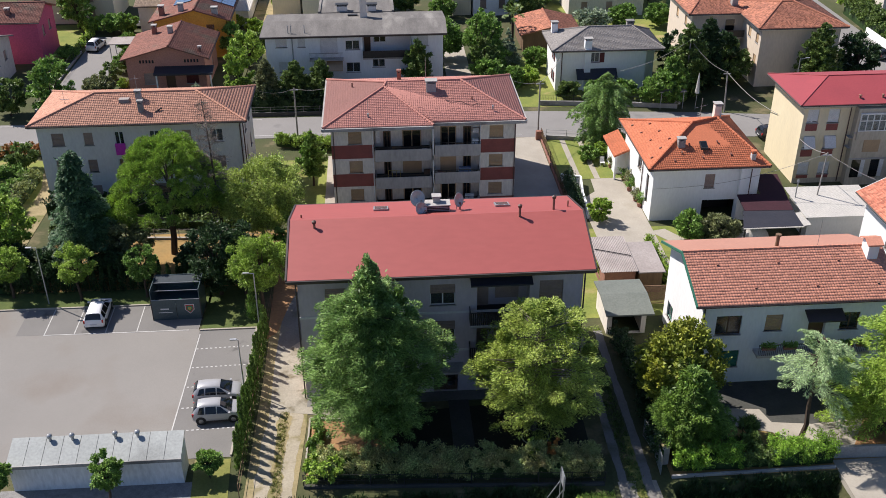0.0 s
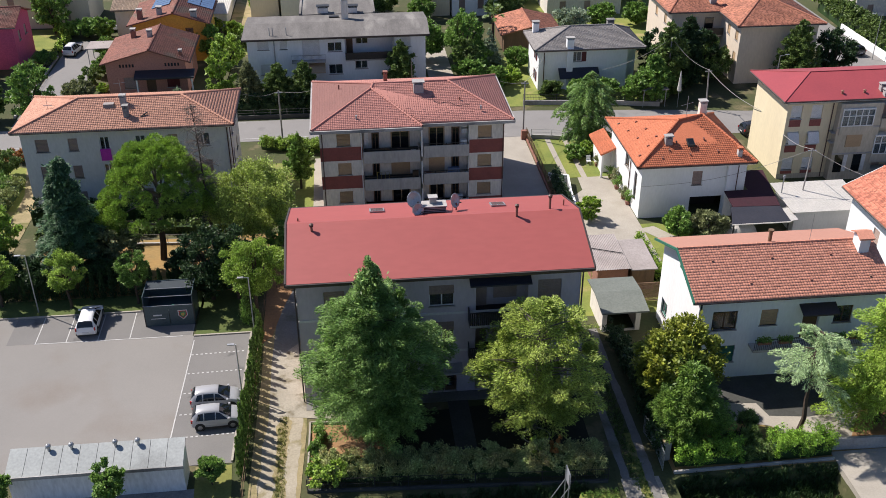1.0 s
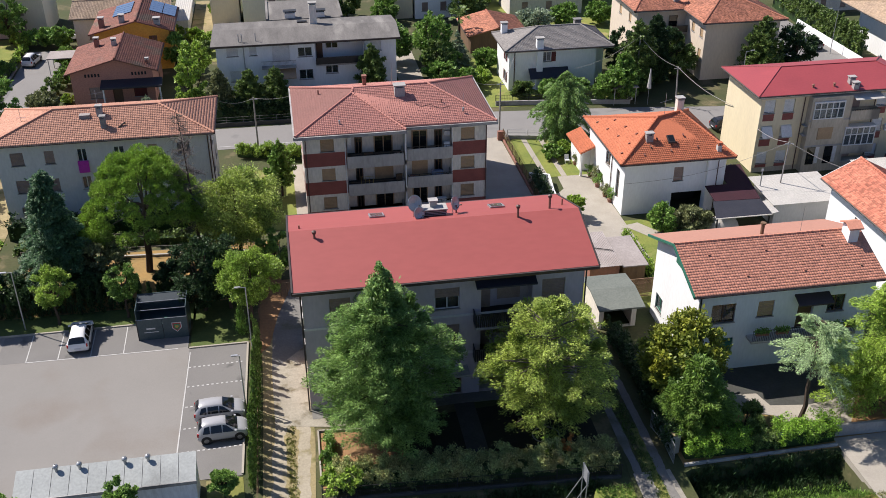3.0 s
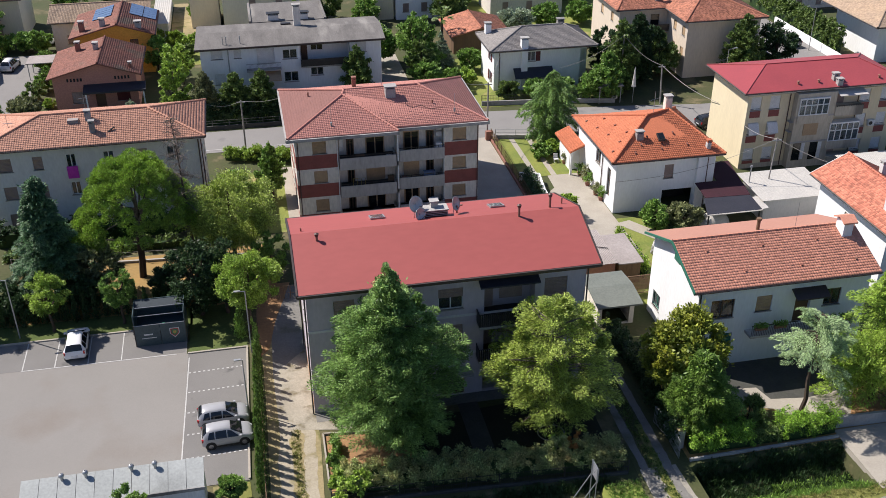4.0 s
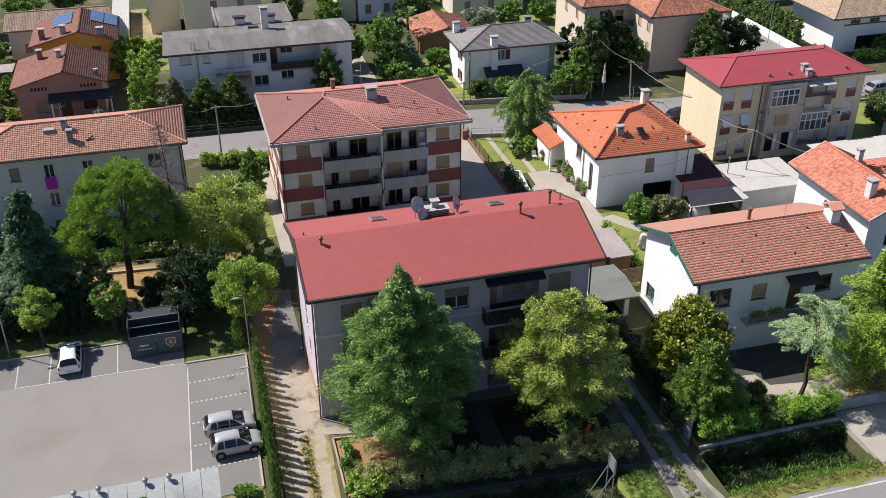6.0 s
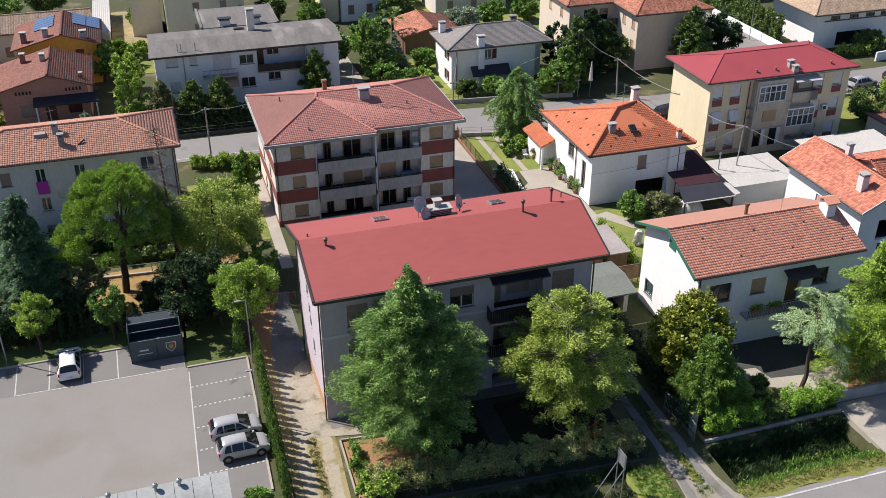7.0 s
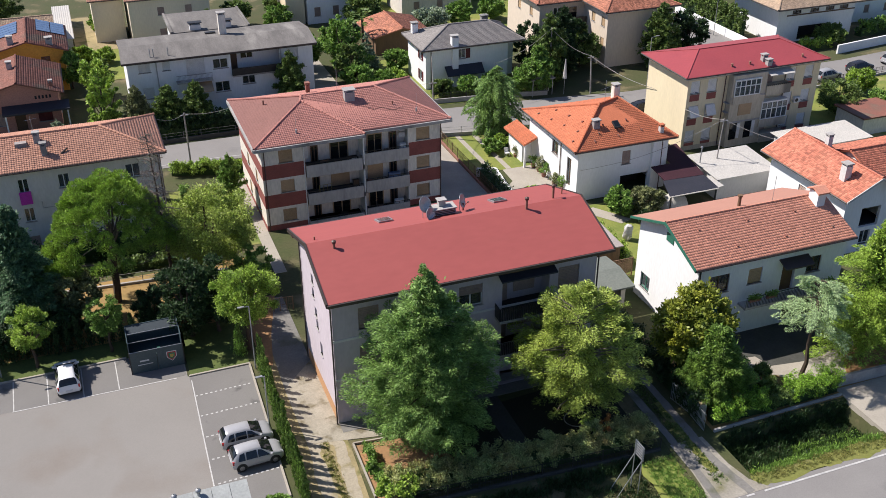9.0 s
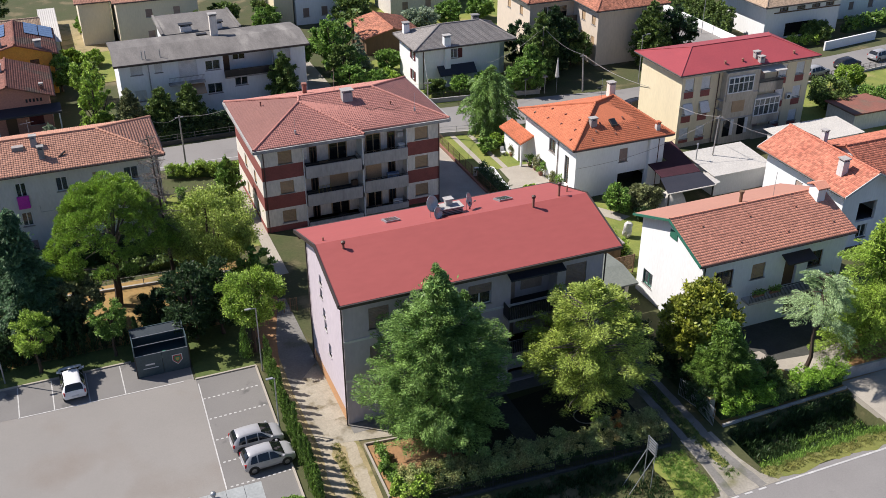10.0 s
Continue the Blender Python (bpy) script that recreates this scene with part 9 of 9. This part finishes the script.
for z in (0.12, 1.88):
    part("rail", Geo().box(20.85, 23.44, 68.26, 68.34, z - 0.03, z + 0.03), M["wood"], t)
for x in (20.85, 23.4):
    part("post", Geo().box(x - 0.04, x + 0.04, 68.25, 68.35, 0, 1.95), M["wood"], t)
fence("fence", "garden wall with railings across the road", [(19.5, 114.6), (30.0, 113.4), (36.5, 112.2)], 0.8, 1.8, "darkmetal", 2, 0.6, 0.2)
# wall concrete darkened for the shade across the road
fence("fence", "low wall along the far side of the road", [(-30, 113.7), (-6, 113.5), (8.2, 113.3)], 0.7, 2.0, "fencewire", 2, 0.5, 0, "darkconcrete")
fence("fence", "dark lattice fence along the lawn", [(62, 101.6), (72, 101.8), (95, 104.0)], 0.9, 1.2, "darkmetal", 2, 0.3, 0.2)
fence("fence", "garden fence beside the side street", [(-43.4, 117), (-43.4, 140)], 1.1, 1.8, "darkmetal", 3, 0.3)
fence("fence", "dark wooden fence behind the flats", [(-10.2, 74.0), (-6.4, 73.6)], 1.4, 0.5, "wood", 2, 0, 0.14)


def wall_run(name, label, pts, h, w=0.25, material="white"):
    g = Geo()
    for (x0, y0), (x1, y1) in zip(pts, pts[1:]):
        a, b = Vector((x0, y0, h)), Vector((x1, y1, h))
        d = b - a
        s = Vector((-d.y, d.x, 0)).normalized() * w / 2
        g.prism([a - s, b - s, b + s, a + s], (0, 0, -h - 0.05))
    return tagged(part(name, g, M[material]), label, "wall")


wall_run("garden_wall", "low grey wall before the villa hedge", [(17.9, 47.35), (29.2, 47.5)], 0.22, 0.16, "concrete")
wall_run("garden_wall", "white rendered garden wall under the tall hedge", [(73.0, 119.0), (73.0, 139.0)], 1.2)
wall_run("garden_wall", "white rendered retaining wall at the street", [(83.2, 112.2), (94.0, 113.6)], 1.3)
wall_run("garden_wall", "white rendered garden wall", [(94.0, 118.0), (104.0, 119.5)], 1.4)
wall_run("garden_wall", "white garden wall beside the street", [(74.5, 142.0), (78.5, 158.0)], 1.2)
wall_run("gate_wall", "grey concrete gate wall at the culvert", [(29.4, 48.5), (36.2, 48.3)], 1.0, 0.2, "concrete")
wall_run("garden_wall", "low white wall in the courtyard", [(18.3, 92.5), (20.3, 91.8), (19.8, 88.1), (19.6, 84.0)], 1.0, 0.2)
wall_run("garden_wall", "brick pier wall at the drive mouth", [(17.4, 103.9), (18.2, 103.9)], 1.1, 0.5, "brick")


def gate_leaf(x0, y0, x1, y1):
    t = thing("gate", "open grey wrought-metal driveway gate", "gate", ((x0 + x1) / 2, (y0 + y1) / 2, 0))
    a, b = Vector((x0, y0, 0)), Vector((x1, y1, 0))
    for z in (0.15, 0.8, 1.55):
        part("rail", Geo().tube(a + Vector((0, 0, z)), b + Vector((0, 0, z)), 0.03, 0.03, 5), M["galv"], t)
    for i in range(13):
        p = a.lerp(b, i / 12)
        part("bar", Geo().tube((p.x, p.y, 0.1), (p.x, p.y, 1.7 if i % 2 else 1.6), 0.02, 0.02, 5), M["galv"], t)


gate_leaf(17.2, 47.6, 17.3, 49.4)
gate_leaf(17.35, 49.7, 17.0, 51.6)
t = thing("gate_pillar", "stone gate pillar with pale brown cap", "pillar", (17.75, 48.9, 0))
part("shaft", Geo().box(17.5, 18.0, 48.65, 49.15, 0, 1.6), M["concrete"], t)
part("cap", Geo().box(17.42, 18.08, 48.57, 49.23, 1.6, 1.72), M["dirt"], t)


# ---- poles, lamps, wires, sign ----
def pole(x, y, H, label, arm=True, r=0.11, lean=(0, 0)):
    t = thing("utility_pole", label, "pole", (x, y, 0))
    part("shaft", Geo().tube((x, y, -0.1), (x + lean[0], y + lean[1], H), r, r * 0.7, 10), M["polewood"], t)
    if arm:
        part("crossarm", Geo().box(x + lean[0] - 0.45, x + lean[0] + 0.45, y + lean[1] - 0.04, y + lean[1] + 0.04, H - 0.3, H - 0.2), M["galv"], t)
    return Vector((x + lean[0], y + lean[1], H - 0.1))


def wire(a, b, sag, r=0.022, label="pale overhead cable between poles"):
    a, b = Vector(a), Vector(b)
    t = thing("overhead_cable", label, "cable", a.lerp(b, 0.5))
    pts = [a.lerp(b, i / 12) + Vector((0, 0, -sag * math.sin(math.pi * i / 12))) for i in range(13)]
    part("cable", Geo().path(pts, r, 4), M["polewood"], t)


p1 = pole(-10.3, 106.2, 6.3, "slim grey concrete utility pole by the road")
p2 = pole(17.7, 104.4, 6.9, "slim wooden utility pole by the road")
p3 = pole(42.0, 110.6, 5.2, "grey utility pole across the road", lean=(-0.3, 0))
p4 = pole(38.2, 115.2, 7.9, "grey utility pole beside the trees", arm=False)
p5 = pole(41.6, 82.3, 7.2, "slim grey pole beside the pale shed", r=0.08, lean=(0.3, 0))
wire((-13.6, 99.5, 8.6), p1, 0.4)
wire(p1, (-5.6, 101.0, 8.3), 0.3)
wire((13.5, 101.0, 8.6), p2, 0.3)
wire(p2, (23.0, 119.3, 4.8), 0.3)
wire(p4, p3, 0.6, 0.03)
wire(p3, (42.6, 96.5, 5.4), 0.5, 0.03)
wire((42.6, 90.3, 5.2), p5, 0.3, 0.03)
wire(p5, (48.0, 76.0, 5.8), 0.5, 0.03)
wire(p5, (25.5, 83.0, 3.6), 0.9, 0.018)
wire(p4, (29.0, 112.5, 5.0), 0.6, 0.02)


def lamp(x, y, H, label, arm=(-0.9, 0.0)):
    t = thing("street_lamp", label, "street lamp", (x, y, 0))
    part("post", Geo().tube((x, y, 0), (x, y, H), 0.06, 0.045, 8), M["galv"], t)
    part("arm", Geo().tube((x, y, H - 0.03), (x + arm[0], y + arm[1], H + 0.02), 0.03, 0.03, 6), M["galv"], t)
    part("lamp_head", Geo().box(x + arm[0] - 0.24, x + arm[0] + 0.24, y + arm[1] - 0.09, y + arm[1] + 0.09, H, H + 0.07), M["galv"], t)


lamp(-11.6, 58.9, 4.7, "slim grey car park lamp post", (-0.35, 0))
lamp(-11.1, 66.4, 5.8, "slim grey car park lamp post by the trees", (-0.6, 0))
lamp(-29.6, 72.2, 5.6, "slim grey lamp post on the grass strip", (-0.6, 0))
lamp(50.5, 110.6, 6.6, "curved street lamp by the village road", (1.0, 0.2))
lamp(71.5, 126.0, 6.6, "grey street lamp on the side street", (-1.2, 0))


def sign_frame():
    """A small hoarding seen from behind on raking struts."""
    t = thing("roadside_sign", "slatted roadside sign frame on leaning steel struts", "sign", (9.9, 44.6, -0.55))
    for k in range(6):
        z = 2.45 + 0.2 * k
        part("slat", Geo().prism([(9.9, 44.12, z), (9.86, 45.15, z), (9.86, 45.15, z + 0.09), (9.9, 44.12, z + 0.09)], (0.045, 0, 0)), M["galv"], t)
    for x, y in ((9.88, 44.2), (9.85, 45.05)):
        part("leg", Geo().tube((x, y, -0.6), (x - 0.01, y, 3.6), 0.035, 0.035, 6), M["galv"], t)
        part("strut", Geo().tube((x, y, 2.5), (x - 1.45, y + 0.25, -0.55), 0.032, 0.032, 6), M["galv"], t)


sign_frame()
t = thing("bus_shelter", "small grey bus shelter by the road", "shelter", (35.6, 112.4, 0))
part("back_panel", Geo().box(34.2, 37.2, 113.2, 113.26, 0.1, 2.2), M["greywall"], t)
part("roof", Geo().box(34.0, 37.4, 111.8, 113.4, 2.25, 2.35), M["fibre"], t)
for x in (34.3, 37.1):
    part("post", Geo().box(x - 0.04, x + 0.04, 112.0, 112.08, 0, 2.25), M["galv"], t)
t = thing("folded_parasol", "folded white parasol beside the road wall", "parasol", (38.6, 111.6, 0))
part("pole", Geo().tube((38.6, 111.6, 0), (38.6, 111.6, 4.8), 0.03, 0.03, 6), M["galv"], t)
part("canopy", Geo().tube((38.6, 111.6, 2.2), (38.6, 111.6, 4.7), 0.28, 0.06, 9), M["whitestone"], t)
t = thing("boulder", "pale grey standing stone on the lawn", "stone", (26.4, 74.2, 0))
rng0 = np.random.default_rng(5)
g = Geo()
for i in range(7):
    for j in range(10):
        q, a = 2 * math.pi * j / 10, math.pi * i / 6
        r = (0.5 + 0.12 * rng0.normal()) * math.sin(a) + 0.02
        g.v.append((26.4 + r * math.cos(q), 74.2 + r * math.sin(q), 0.85 - 0.9 * math.cos(a)))
for i in range(6):
    for j in range(10):
        e = (j + 1) % 10
        g.f.append((i * 10 + j, i * 10 + e, i * 10 + 10 + e, i * 10 + 10 + j))
part("rock", g, M["whitestone"], t)
t = thing("garden_ring", "thin round garden edging in the shaded lawn", "edging", (9.4, 52.0, 0))
part("ring", Geo().path([(9.4 + 0.95 * math.cos(2 * math.pi * k / 24), 52.0 + 0.85 * math.sin(2 * math.pi * k / 24), 0.12) for k in range(25)], 0.04, 5), M["polewood"], t)
for k, (x, y, H) in enumerate(((25.3, 86.2, 1.7), (25.2, 87.5, 1.3), (25.1, 89.8, 1.5), (25.2, 91.2, 1.8), (25.1, 92.4, 1.3), (24.4, 95.6, 1.4))):
    t = thing("potted_plant", "bushy grey-green potted plant along the villa wall", "plant", (x, y, 0.04), "pots along the wall")
    part("pot", Geo().tube((x, y, 0.04), (x, y, 0.42), 0.2, 0.28, 12), M["brick"], t)
    rng = np.random.default_rng(700 + k)
    cen = np.stack([x + rng.normal(0, 0.22, 14), y + rng.normal(0, 0.25, 14), rng.uniform(0.5, H, 14)], 1)
    part("foliage", leaf_arrays(rng, cen, np.full(14, 0.24), 60, 0.16, 0.07), M["leaf_olive" if k % 2 else "leaf_mid"], t)
t = thing("garden_chair", "white moulded garden chair in the courtyard", "chair", (23.6, 96.2, 0.04))
part("seat", Geo().box(23.35, 23.85, 95.95, 96.45, 0.42, 0.47), M["whitemetal"], t)
part("backrest", Geo().prism([(23.35, 96.42, 0.47), (23.85, 96.42, 0.47), (23.85, 96.52, 0.95), (23.35, 96.52, 0.95)], (0, 0.03, 0)), M["whitemetal"], t)
for x in (23.4, 23.8):
    for y in (96.0, 96.4):
        part("leg", Geo().tube((x, y, 0.04), (x, y, 0.43), 0.025, 0.03, 6), M["whitemetal"], t)
t = thing("water_tank", "white plastic tank in a cage", "tank", (46.2, 77.2, 0))
part("tank", Geo().box(45.6, 46.8, 76.6, 77.8, 0.1, 1.3), M["whitemetal"], t)
part("cage", Geo().path([(45.55, 76.55, 0.7), (46.85, 76.55, 0.7), (46.85, 77.85, 0.7), (45.55, 77.85, 0.7), (45.55, 76.55, 0.7)], 0.03, 5), M["galv"], t)
